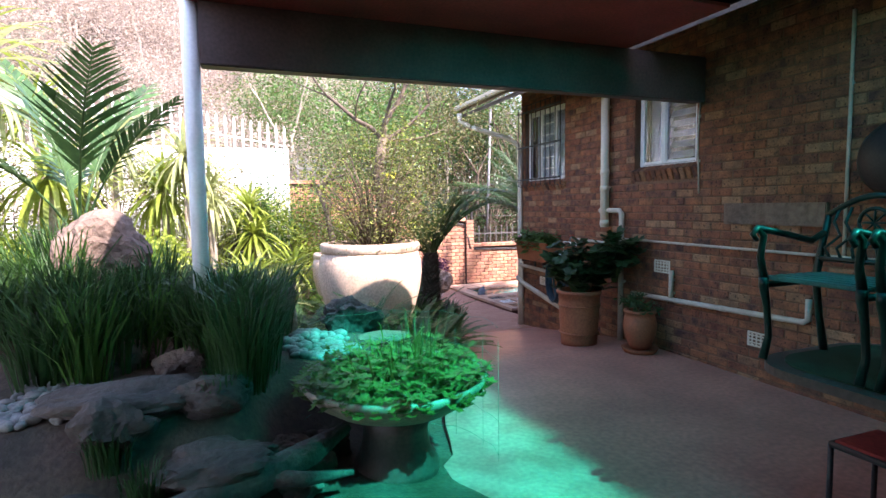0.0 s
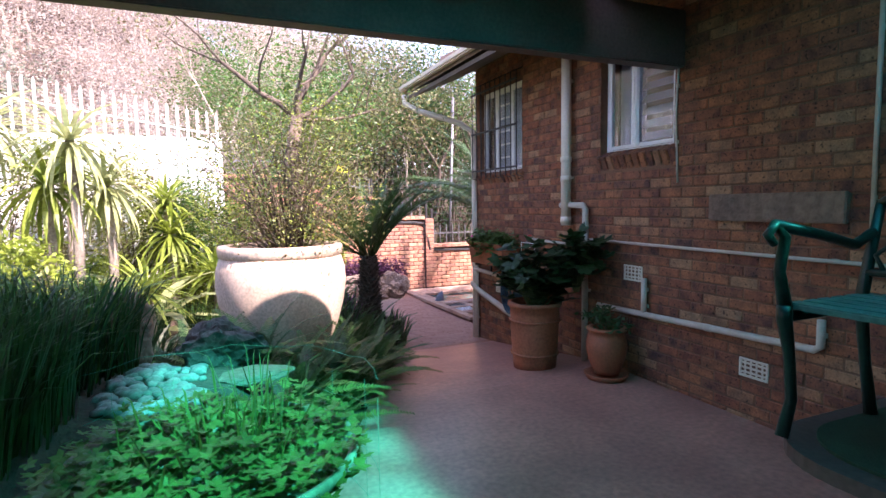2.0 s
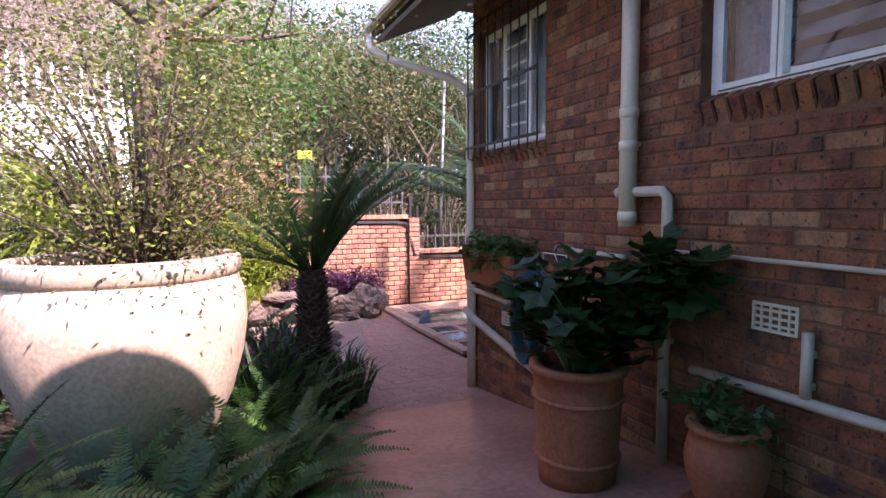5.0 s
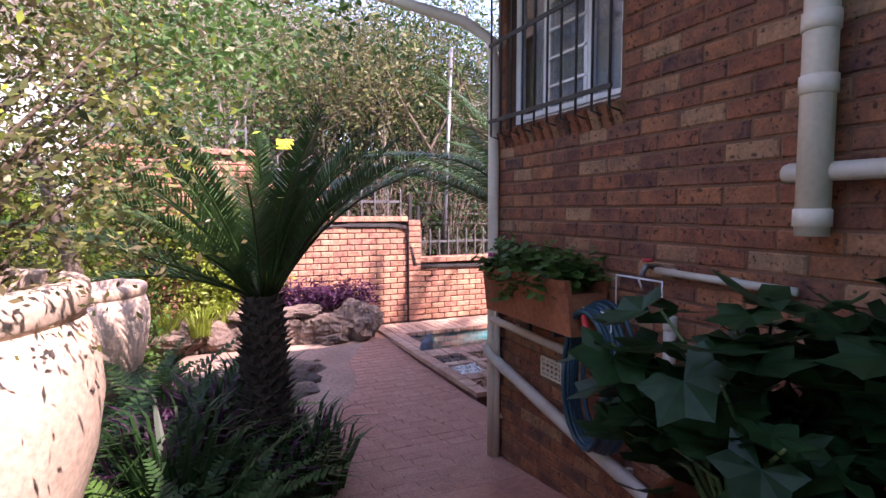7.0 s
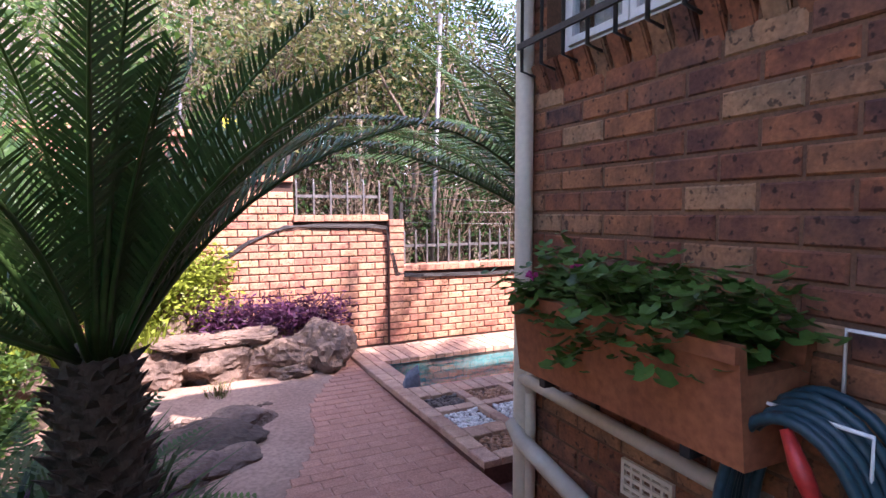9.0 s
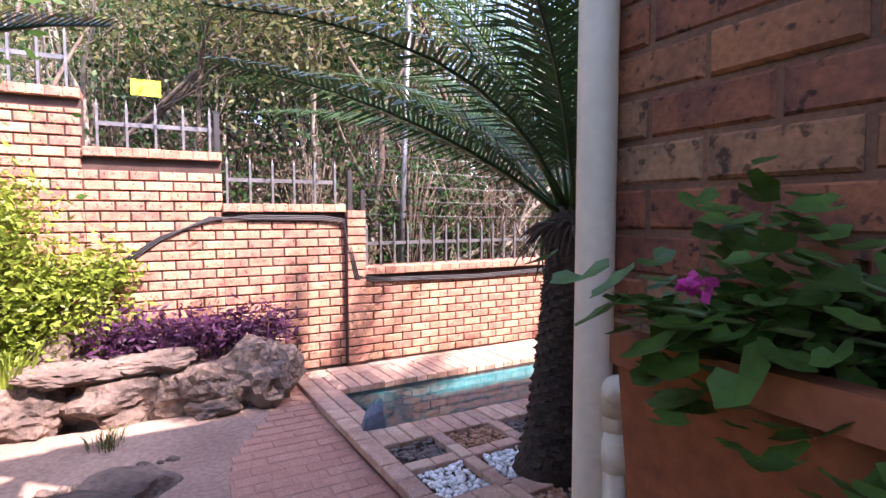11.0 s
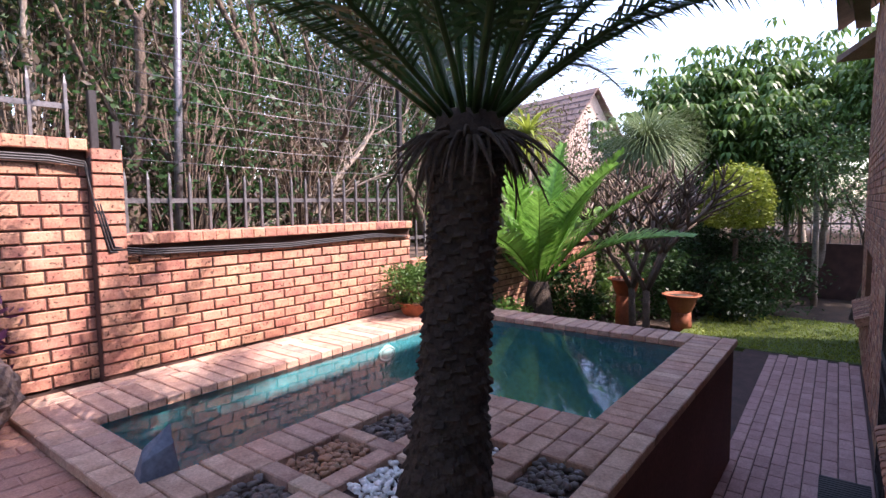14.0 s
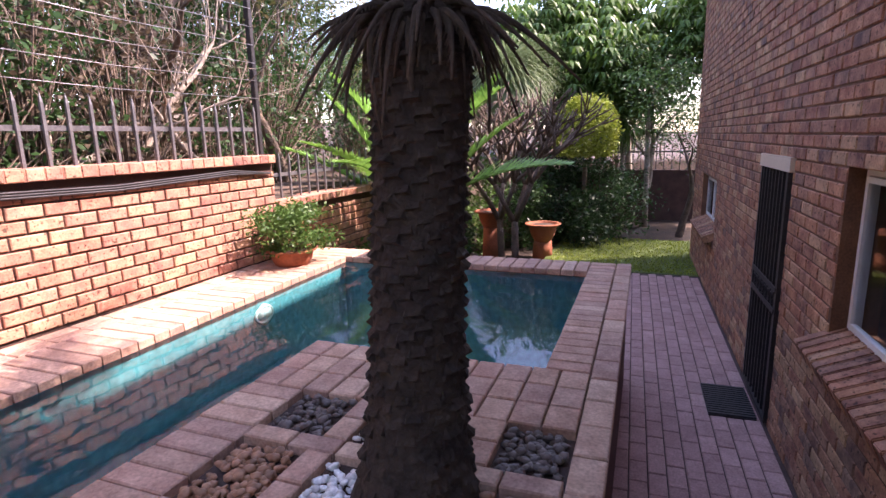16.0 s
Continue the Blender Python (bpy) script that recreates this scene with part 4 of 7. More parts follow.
pipe("short upright white pipe below an air vent", [(4.43, 4.58, 0.62), (4.43, 4.58, 0.75), (4.43, 4.58, 0.92)], 0.025, "pipe_white")
pipe("white waste pipe above the path", [(4.42, 7.93, 0.665), (4.42, 7.2, 0.645), (4.42, 6.3, 0.62)], 0.026, "pipe_white")
pipe("thick white waste pipe falling along the wall", [(4.40, 7.95, 0.46), (4.40, 7.88, 0.40), (4.40, 7.0, 0.22), (4.40, 5.9, 0.02)], 0.038, "pipe_white")
pipe("thin white tap pipe on the wall", [(4.44, 6.4, 1.17), (4.44, 6.2, 1.165), (4.44, 5.75, 1.16)], 0.016, "pipe_white")
pipe("capped white rodding pipe at the house corner", [(4.438, 7.868, -0.4), (4.438, 7.868, 0.5), (4.438, 7.868, 0.885)], 0.023, "cream_paint", collars=[((4.438, 7.868, 0.86), up), ((4.438, 7.868, 0.78), up), ((4.438, 7.868, 0.64), up)])
thing("pipe_elbow", Soup().tube([(4.438, 7.868, 0.862), (4.436, 7.866, 0.895), (4.425, 7.852, 0.915), (4.405, 7.832, 0.922)], [0.028, 0.029, 0.029, 0.027], 14), M["cream_paint"], "open cream elbow fitting on top of a drain pipe", "pipe")
pipe("short capped white pipe beside the hose", [(4.41, 6.28, 0.3), (4.41, 6.28, 0.7), (4.41, 6.28, 0.97)], 0.027, "pipe_white", collars=[((4.41, 6.28, 0.95), up)])
pipe("white cable hanging down the wall", [(4.46, 4.27, 2.68), (4.46, 4.29, 2.3), (4.46, 4.26, 1.75)], 0.008, "pipe_white", "cable")
pipe("white conduit running up the wall", [(4.46, 2.82, 1.2), (4.46, 2.82, 2.2), (4.46, 2.82, 3.1)], 0.014, "pipe_white", "conduit")


def vent(y0, y1, z0, z1):
    ob = holder("air_vent", "cream air brick grille in the brick wall", "vent", group="air vents in the wall")
    part("rim", frame_rect(Soup(), W1, -y1, -y0, z0, z1, 0.014, -0.014, 0.02), M["cream_paint"], ob)
    # near-black sheet painted in for the shade inside the vent
    part("backing", Soup().box(-y1, 0.004, z0, -y0, 0.012, z1, m=W1), M["unlit_black"], ob)
    for k in range(1, 4):
        z = z0 + (z1 - z0) * k / 4
        part("slat", Soup().box(-y1 + 0.01, -0.012, z - 0.006, -y0 - 0.01, 0.006, z + 0.006, m=W1), M["cream_paint"], ob)
    for k in range(1, 5):
        y = -y1 + (y1 - y0) * k / 5
        part("slat", Soup().box(y - 0.005, -0.010, z0 + 0.01, y + 0.005, 0.004, z1 - 0.01, m=W1), M["cream_paint"], ob)


VENTS = [(4.65, 4.88, 0.875, 1.015), (3.43, 3.655, 0.315, 0.45), (7.14, 7.36, 0.405, 0.53)]
for v in VENTS:
    vent(*v)
thing("stone_slab", Soup().box(4.43, 2.95, 1.445, 4.478, 3.93, 1.645, bevel=0.008), M["rock_tan"], "flat tan stone slab set on the brick wall", "slab")

# terracotta wall trough with trailing geraniums
box = holder("wall_planter", "long terracotta trough fixed to the brick wall", "planter", (4.33, 7.2, 0.80))
tr = Soup()
prof = [(-0.10, 0.0), (0.10, 0.0), (0.13, 0.25), (0.145, 0.25), (0.145, 0.29), (0.11, 0.29), (0.10, 0.22), (-0.10, 0.22), (-0.11, 0.29), (-0.145, 0.29), (-0.145, 0.25), (-0.13, 0.25)]
n = len(prof)
tr.add([(x, y, z) for y in (-0.46, 0.44) for x, z in prof], [(k, (k + 1) % n, n + (k + 1) % n, n + k) for k in range(n)] + [tuple(reversed(range(n))), tuple(range(n, 2 * n))])
part("trough", tr, M["terracotta"], box)
for y in (-0.3, 0.3):
    part("bracket", Soup().box(-0.10, y - 0.015, -0.03, 0.148, y + 0.015, -0.002).box(0.13, y - 0.015, -0.2, 0.148, y + 0.015, -0.002), M["iron"], box)
ger = holder("geranium", "trailing geranium with dark green leaves and pink flowers", "plant", (4.32, 7.2, 1.03))
lf, st = Soup(), Soup()
pts = []
for k in range(95):
    c = Vector((rng.gauss(-0.02, 0.09), rng.uniform(-0.46, 0.38), 0.03 + abs(rng.gauss(0.06, 0.05))))
    if rng.random() < 0.07:
        c = Vector((-0.14 - rng.random() * 0.03, rng.uniform(-0.45, 0.30), rng.uniform(-0.10, 0.05)))
    st.tube([(c.x * 0.2, c.y * 0.95, 0), tuple(c * 0.6 + Vector((0, 0, 0.03))), tuple(c)], 0.004, 4)
    pts += [tuple(c + Vector((rng.gauss(0, 0.04), rng.gauss(0, 0.04), rng.gauss(0, 0.03)))) for _ in range(13)]
part("foliage", palmate(lf, pts, 0.055, 5, 0.86, 0.5), M["leaf_mid"], ger)
part("stalk", st, M["stalk"], ger)
M["pink"] = mat("pink_petal", (0.75, 0.08, 0.36), (0.6, 0.05, 0.28), 20, 80, 0.6, bump=0, see=0.3)
for c in ((-0.10, 0.12, 0.19), (-0.12, 0.33, 0.13)):
    fl = Soup()
    leaves(fl, [(c[0] + rng.gauss(0, 0.007), c[1] + rng.gauss(0, 0.007), c[2] + rng.gauss(0, 0.007)) for _ in range(24)], 0.016, 0.9)
    part("flower", fl, M["pink"], ger, "pink flower head")

# hose on wire hangers
hang = holder("hose_hanger", "white wire hose hanger on the wall", "hose hanger")
for y0, y1, z, x in ((6.87, 6.53, 0.95, 4.30), (6.66, 6.36, 1.12, 4.44)):
    part("wire", Soup().tube([(x, y0, z - 0.18), (x, y0, z), (x, y1, z), (x, y1, z - 0.18)], 0.005, 6), M["white_paint"], hang)
    part("wire", Soup().tube([(x, (y0 + y1) / 2, z), (4.47, (y0 + y1) / 2, z - 0.06)], 0.005, 6), M["white_paint"], hang)
M["hose"] = mat("dark_blue_green_hose", (0.02, 0.06, 0.075), (0.015, 0.045, 0.06), 6, 60, 0.4)
M["red_plastic"] = mat("red_plastic", (0.55, 0.04, 0.03), (0.45, 0.03, 0.025), 6, 60, 0.4, bump=0)
hose = holder("garden_hose", "dark blue-green garden hose coiled on its hanger", "hose")
for k in range(7):
    dx, dr = 4.25 + 0.024 * k, rng.uniform(-0.02, 0.03)
    pts = [(dx + 0.01 * math.sin(3 * a), 6.66 + (0.17 + dr) * math.cos(a), 0.66 + (0.30 + dr * 1.5) * math.sin(a) - (0.12 if math.sin(a) < 0 else 0) * abs(math.sin(a))) for a in [2 * math.pi * j / 28 for j in range(29)]]
    part("coil", Soup().tube(pts, 0.0135, 8), M["hose"], hose)
part("nozzle", Soup().tube([(4.24, 6.66, 0.93), (4.23, 6.62, 0.86), (4.23, 6.58, 0.79)], [0.012, 0.02, 0.016], 10), M["red_plastic"], hose, "red hose nozzle")
tap = holder("garden_tap", "small tap with a red handle", "tap")
part("spout", Soup().tube([(4.46, 6.42, 1.18), (4.40, 6.42, 1.19), (4.37, 6.42, 1.14)], 0.013, 8), M["steel"], tap)
part("handle", Soup().lathe([(0.0, 0), (0.028, 0.004), (0.028, 0.018), (0.0, 0.022)], (4.41, 6.42, 1.205), 12), M["red_plastic"], tap)

# pots on the patio
p1 = pot("tall cylindrical terracotta pot on the patio", (3.86, 5.46, pave_z(5.46)), 0.66, 0.21, 0.235, 0.245, lip=0.02, bands=((0.48, 0.24), (0.15, 0.226)))
# both plants by the pipe carry their shade in the leaf colour
leafy("dark leafy potted plant with large lobed leaves", (3.86, 5.46, pave_z(5.46) + 0.58), (0.42, 0.46, 0.34), 250, 0.21, "leaf_shaded", 0.02, stems=30, seed=4, lobes=5, deep=0.68)
leafy("tall dark leafy shrub beside the pot and pipe", (4.18, 5.22, pave_z(5.2)), (0.22, 0.30, 0.28), 200, 0.19, "leaf_shaded", 0.80, "shrub", "shrub", 18, 6, 0.68)
pot("round-bellied brown clay pot on a saucer", (4.19, 4.78, 0.05), 0.42, 0.11, 0.185, 0.15, lip=0.025)
thing("saucer", Soup().lathe([(0.0, 0.0), (0.17, 0.0), (0.20, 0.05), (0.185, 0.05), (0.16, 0.02), (0, 0.02)], (4.19, 4.78, 0.0), 28), M["terracotta"], "terracotta saucer under a pot", "saucer")
bush("low dark plant in a clay pot", (4.19, 4.78, 0.43), (0.2, 0.2, 0.10), 420, 0.06, "leaf_dark", name="potted_plant", category="plant", stems=5)

# patio table with a green mat; the chairs are stacked on it
table = holder("patio_table", "dark rectangular pedestal table with a thick worn edge", "table", (2.98, 0.95, 0.0))
def rounded(x0, x1, y0, y1, r, z0, z1):
    """A flat board with rounded corners."""
    e = [(x + r * math.cos(radians(a)), y + r * math.sin(radians(a))) for x, y, a0 in ((x1 - r, y1 - r, 0), (x0 + r, y1 - r, 90), (x0 + r, y0 + r, 180), (x1 - r, y0 + r, 270)) for a in range(a0, a0 + 91, 10)]
    n = len(e)
    return Soup().add([(x, y, z1) for x, y in e] + [(x, y, z0) for x, y in e], [tuple(range(n)), tuple(reversed(range(n, 2 * n)))] + [(k, n + k, n + (k + 1) % n, (k + 1) % n) for k in range(n)])


part("tabletop", rounded(-0.36, 0.72, -1.3, 1.24, 0.30, 0.735, 0.782), M["beam"], table)
part("pedestal", Soup().lathe([(0.02, 0.03), (0.16, 0.03), (0.10, 0.12), (0.07, 0.3), (0.07, 0.6), (0.16, 0.735), (0.02, 0.735)], n=20), M["iron"], table)
part("foot_plate", Soup().lathe([(0.02, 0.0), (0.30, 0.0), (0.29, 0.03), (0.02, 0.034)], n=28), M["iron"], table)
M["mat_green"] = mat("dark_green_mat", (0.022, 0.07, 0.035), (0.014, 0.045, 0.022), 8, 120, 0.95, bump=0.8, depth=0.01)
mt = rounded(2.70, 3.62, -0.27, 2.11, 0.26, 0.784, 0.795)
thing("mat", mt, M["mat_green"], "dark green round-cornered mat on the patio table", "mat")
M["bench_green"] = mat("green_cast_iron", (0.012, 0.042, 0.034), (0.008, 0.026, 0.022), 8, 60, 0.35, metal=0.2)
M["bench_seat"] = mat("teal_painted_slat", (0.03, 0.19, 0.17), (0.02, 0.13, 0.12), 8, 60, 0.45)
chair = holder("garden_chair", "ornate green cast iron garden chair with a teal seat", "chair", (2.95, 1.85, 0.796), "garden chairs on the patio table")
chair.scale = (1.03, 1.03, 1.03)


def chair_end(y):
    s = Soup()
    s.tube([(-0.26, y, 0.0), (-0.22, y, 0.12), (-0.24, y, 0.28), (-0.27, y, 0.40), (-0.27, y, 0.44)], [0.022, 0.018, 0.018, 0.024, 0.024], 8)
    s.tube([(0.22, y, 0.0), (0.17, y, 0.2), (0.13, y, 0.42), (0.18, y, 0.62), (0.22, y, 0.76)], [0.022, 0.018, 0.022, 0.018, 0.016], 8)
    s.tube([(-0.27, y, 0.44), (-0.30, y, 0.55), (-0.28, y, 0.66), (-0.33, y, 0.70), (-0.36, y, 0.67), (-0.33, y, 0.64)], [0.022, 0.018, 0.018, 0.018, 0.016, 0.014], 8)
    s.tube([(-0.33, y, 0.70), (-0.1, y, 0.66), (0.08, y, 0.62), (0.18, y, 0.66)], 0.018, 8)
    s.tube([(-0.27, y, 0.40), (0.13, y, 0.40)], 0.018, 8)
    return s


HALF = 0.24
for y in (-HALF, HALF):
    part("end_frame", chair_end(y), M["bench_green"], chair)
for k in range(6):
    x = -0.25 + k * 0.072
    part("seat_slat", Soup().box(x, -HALF - 0.01, 0.425, x + 0.062, HALF + 0.01, 0.447, bevel=0.005), M["bench_seat"], chair)
bk = Soup()
bk.tube([(0.22, -HALF + 2 * HALF * k / 16, 0.76 + 0.10 * math.sin(math.pi * k / 16)) for k in range(17)], 0.016, 8).tube([(0.15, -HALF, 0.52), (0.15, HALF, 0.52)], 0.014, 8)
part("back_rail", bk, M["bench_green"], chair)
ring = Soup()
ring.tube([(0.205, 0.075 * math.cos(a), 0.72 + 0.075 * math.sin(a)) for a in [2 * math.pi * j / 24 for j in range(25)]], 0.010, 6)
for j in range(8):
    a = math.pi * j / 4
    ring.tube([(0.205, 0, 0.72), (0.205, 0.075 * math.cos(a), 0.72 + 0.075 * math.sin(a))], 0.006, 5)
part("rosette", ring, M["bench_green"], chair)
for y in (-0.18, -0.12, 0.12, 0.18):
    part("scroll", Soup().tube([(0.15, y, 0.52), (0.165, y + 0.04, 0.58), (0.18, y - 0.03, 0.65), (0.20, y + 0.02, 0.72), (0.22, y, 0.80)], 0.009, 6), M["bench_green"], chair)
for y in (-0.06, 0.0, 0.06):
    part("scroll", Soup().tube([(0.15, y, 0.52), (0.165, y + 0.02, 0.58), (0.19, y, 0.65)], 0.009, 6), M["bench_green"], chair)
copy_thing(chair, pose(2.95, 1.27, 0.796)).scale = (1.03, 1.03, 1.03)
# dark round object, not identified; modelled as a dished disc
disc = holder("wall_lamp", "round black dished disc on the brick wall", "lamp", (4.40, 2.42, 1.95))
part("hood", Soup().add([Matrix.Rotation(radians(-90), 3, "Y") @ Vector(v) for v in Soup().lathe([(0.02, 0.0), (0.24, 0.0), (0.27, 0.05), (0.22, 0.12), (0.1, 0.17), (0.02, 0.18)], n=28).v], Soup().lathe([(0.02, 0.0), (0.24, 0.0), (0.27, 0.05), (0.22, 0.12), (0.1, 0.17), (0.02, 0.18)], n=28).f, True), M["iron"], disc)
part("arm", Soup().tube([(0.0, 0, 0), (0.078, 0, 0)], 0.02, 8), M["iron"], disc)
fr = holder("low_table", "low dark metal table frame on the patio", "table", (2.80, 1.79, 0))
for x, y in ((0, 0), (0.36, 0), (0, -0.7), (0.36, -0.7)):
    part("leg", Soup().tube([(x, y, 0), (x, y, 0.42)], 0.014, 8), M["iron"], fr)
part("top_frame", Soup().tube([(0, 0, 0.42), (0.36, 0, 0.42), (0.36, -0.7, 0.42), (0, -0.7, 0.42), (0, 0, 0.42)], 0.016, 8), M["iron"], fr)
part("tabletop", Soup().box(0.01, -0.69, 0.425, 0.35, -0.01, 0.445, bevel=0.004), M["red_paint"], fr)

# gate, mat on the walkway
def barred_gate():
    u0, u1, z0, z1 = GATE
    g = holder("security_gate", "black iron security gate over a doorway", "gate")
    part("gate_frame", frame_rect(Soup(), W2, u0 + 0.02, u1 - 0.02, z0 + 0.02, z1 - 0.05, 0.035, -0.03, 0.0), M["iron"], g)
    for k in range(8):
        u = u0 + 0.09 + k * (u1 - u0 - 0.18) / 7
        part("bar", Soup().box(u - 0.011, -0.024, z0 + 0.05, u + 0.011, -0.006, z1 - 0.08, m=W2), M["iron"], g)
    for z in (z0 + 0.90, z0 + 1.06):
        part("rail", Soup().box(u0 + 0.04, -0.036, z - 0.02, u1 - 0.04, -0.026, z + 0.02, m=W2), M["iron"], g)
    for k in range(7):
        u = u0 + 0.15 + k * 0.1
        part("scroll", Soup().tube([W2 @ Vector((u + 0.035 * math.cos(a), -0.03, z0 + 0.98 + 0.045 * math.sin(a))) for a in [j * 0.7 for j in range(10)]], 0.006, 5), M["iron"], g)
    d = holder("door_1", "dark timber door behind the security gate", "door", kind="structure")
    part("leaf", Soup().box(u0, 0.08, z0, u1, 0.12, z1 - 0.12, m=W2), M["beam"], d)
    part("lintel", Soup().box(u0 - 0.02, -0.035, z1 - 0.10, u1 + 0.02, 0.05, z1, m=W2), M["cream_paint"], d)


barred_gate()
dm = holder("doormat", "black slatted rubber doormat on the pavers", "doormat")
for k in range(14):
    part("slat", Soup().box(-4.87 + k * 0.04, -0.40, -1.386, -4.845 + k * 0.04, -0.06, -1.372, m=W2), M["iron"], dm)
part("backing", Soup().box(-4.88, -0.40, -1.398, -4.32, -0.06, -1.387, m=W2), M["iron"], dm)


# ---- deck: pebble squares, palm, small things ----
COLS, ROWS_V = [(0.13, 0.48), (0.58, 0.96), (1.06, 1.38)], [(0.14, 0.40), (0.58, 0.96), (1.07, 1.36)]
structure("deck_bed", Soup().box(0.0, 0.02, DZ - 0.05, 1.92, 1.62, DZ - 0.035, m=PT), M["dark_joint"], "dark mortar bed under the deck pavers", "deck")
KINDS = {(0, 2): ("pebble_dark", 70), (1, 2): ("pebble_brown", 90), (2, 2): ("pebble_dark", 70), (0, 1): ("pebble_white", 110), (1, 1): ("pebble_white", 110), (2, 1): ("pebble_white", 100), (0, 0): ("pebble_brown", 80), (1, 0): ("pebble_brown", 80), (2, 0): ("pebble_dark", 80)}
WORDS = {"pebble_dark": "dark grey", "pebble_brown": "reddish brown", "pebble_white": "white"}
for (i, j), (kind, n) in KINDS.items():
    pebbles(WORDS[kind] + " river pebbles filling a square in the deck", kind, PT, COLS[i][0] + 0.02, COLS[i][1] - 0.02, ROWS_V[j][0] + 0.02, ROWS_V[j][1] - 0.02, DZ - 0.022, int(n * 1.6), 0.024)

M["dead_leaf"] = mat("dead_brown_frond", (0.10, 0.072, 0.052), (0.05, 0.037, 0.028), 4, 40, 0.9, bump=0.3)
palm = holder("palm", "stout dark-trunked cycad palm growing from the pool deck", "palm", (5.78, 9.69, DZ - 0.03))
lean = lambda z: Vector((0.14 * z, 0.015 * z, 0))
tk = Soup()
rows = [(0.0, 0.22), (0.08, 0.19), (0.25, 0.165), (0.55, 0.148), (0.9, 0.145), (1.2, 0.152), (1.45, 0.165), (1.62, 0.15)]
tk.tube([lean(z) + Vector((0, 0, z)) for z, _ in rows], [r for _, r in rows], 22)
part("trunk", tk, M["palm_bark"], palm)
sc = Soup()
for k in range(430):
    z = 0.05 + 1.5 * k / 430
    a = k * 2.39996
    r = np.interp(z, [q[0] for q in rows], [q[1] for q in rows])
    o = Vector((math.cos(a), math.sin(a), 0))
    t = Vector((-o.y, o.x, 0))
    p = lean(z) + Vector((0, 0, z)) + o * (r - 0.01)
    w, l, h = 0.034 * rng.uniform(0.7, 1.2), rng.uniform(0.014, 0.034), 0.042
    up = Vector((0, 0, 1))
    sc.add([p - t * w, p + t * w, p - t * w * 0.7 + o * l + up * 0.012, p + t * w * 0.7 + o * (l * rng.uniform(0.7, 1.2)) + up * 0.016, p - t * w * 0.6 + up * h, p + t * w * 0.6 + up * h], [(0, 1, 3, 2), (2, 3, 5, 4), (0, 2, 4), (1, 5, 3)])
tagged(part("bark_scale", sc, M["palm_bark"], palm), kind="stuff")
top = tuple(lean(1.6) + Vector((0, 0, 1.58)))
big = [frond_mesh("palm_frond", M["cycad_leaf"], 2.2, d, 62, 0.34, 0.017, 0.16, 58, 8, 0.016, 0.35) for d in (0.55, 0.8, 0.35)]
crown(palm, big, top, 36, lambda k: 86 - 56 * k, 6, name="frond", radius=0.09, first=0.9)
dry = [frond_mesh("dry_frond", M["dead_leaf"], 0.42, q, 9, 0.05, 0.03, 0.3, 30, -20, 0.030, 0.8) for q in (1.1, 1.7, 2.4)]
dead = lambda k: 38 - 52 * k
crown(palm, dry, tuple(lean(1.5) + Vector((0, 0, 1.52))), 84, dead, 20, "dead_frond", 0.11, scales=(0.36, 0.66))
M["slate"] = mat("blue_grey_stone", (0.16, 0.18, 0.22), (0.10, 0.12, 0.15), 6, 40, 0.8)
wedge = Soup()
wedge.add([(-0.09, -0.05, 0), (0.08, -0.06, 0), (0.10, 0.05, 0), (-0.07, 0.06, 0), (-0.07, -0.03, 0.08), (0.07, -0.035, 0.13), (0.08, 0.02, 0.20), (-0.04, 0.03, 0.12)], [(3, 2, 1, 0), (0, 1, 5, 4), (1, 2, 6, 5), (2, 3, 7, 6), (3, 0, 4, 7), (4, 5, 6, 7)])
thing("stone_wedge", wedge, M["slate"], "blue-grey wedge-shaped stone standing on the deck", "stone", at=(5.06, 10.80, DZ + 0.005))
lamp = holder("pool_light", "round white pool light in the pool wall", "light")
ring = [PT @ Vector((2.75 + 0.10 * math.cos(a), 2.695, DZ - 0.16 - 0.035 + 0.06 * math.sin(a))) for a in [2 * math.pi * j / 24 for j in range(25)]]
part("rim", Soup().tube(ring, 0.014, 6), M["white_paint"], lamp)
part("lens", Soup().tube([PT @ Vector((2.75, 2.70, DZ - 0.195)), PT @ Vector((2.75, 2.685, DZ - 0.195))], 0.085, 20), M["white_paint"], lamp)
pot("low terracotta bowl pot on the coping", (8.42, 12.16, DZ - 0.01), 0.16, 0.14, 0.19, 0.20)
bush("small-leaved green shrub in a pot by the wall", (8.42, 12.16, DZ + 0.12), (0.42, 0.30, 0.20), 4200, 0.05, "leaf_mid", name="potted_plant", category="plant", base=0.0)

# ---- fences and cables on the yard wall ----
def fence(x0, x1, z0, high, gap=0.185, y=12.61):
    f = holder("fence", "spiked steel palisade on top of the yard wall", "fence", group="fence panels on the yard wall")
    n = max(2, int((x1 - x0) / gap))
    share = Soup().box(-0.010, -0.010, 0, 0.010, 0.010, high - 0.04).add([(-0.010, -0.010, high - 0.04), (0.010, -0.010, high - 0.04), (0.010, 0.010, high - 0.04), (-0.010, 0.010, high - 0.04), (0, 0, high + 0.03)], [(0, 1, 4), (1, 2, 4), (2, 3, 4), (3, 0, 4)]).mesh("picket", M["steel"])
    for k in range(n + 1):
        p = part("picket", share, None, f)
        p.matrix_basis = Matrix.Translation((x0 + (x1 - x0) * k / n, y, z0))
    part("rail", Soup().box(x0 - 0.02, y + 0.011, z0 + high * 0.55 - 0.018, x1 + 0.02, y + 0.022, z0 + high * 0.55 + 0.018), M["steel"], f)


fence(1.4, 3.1, 2.26, 0.5)
white_fence = holder("palisade_fence", "tall white steel palisade fence stepping down the slope", "fence")
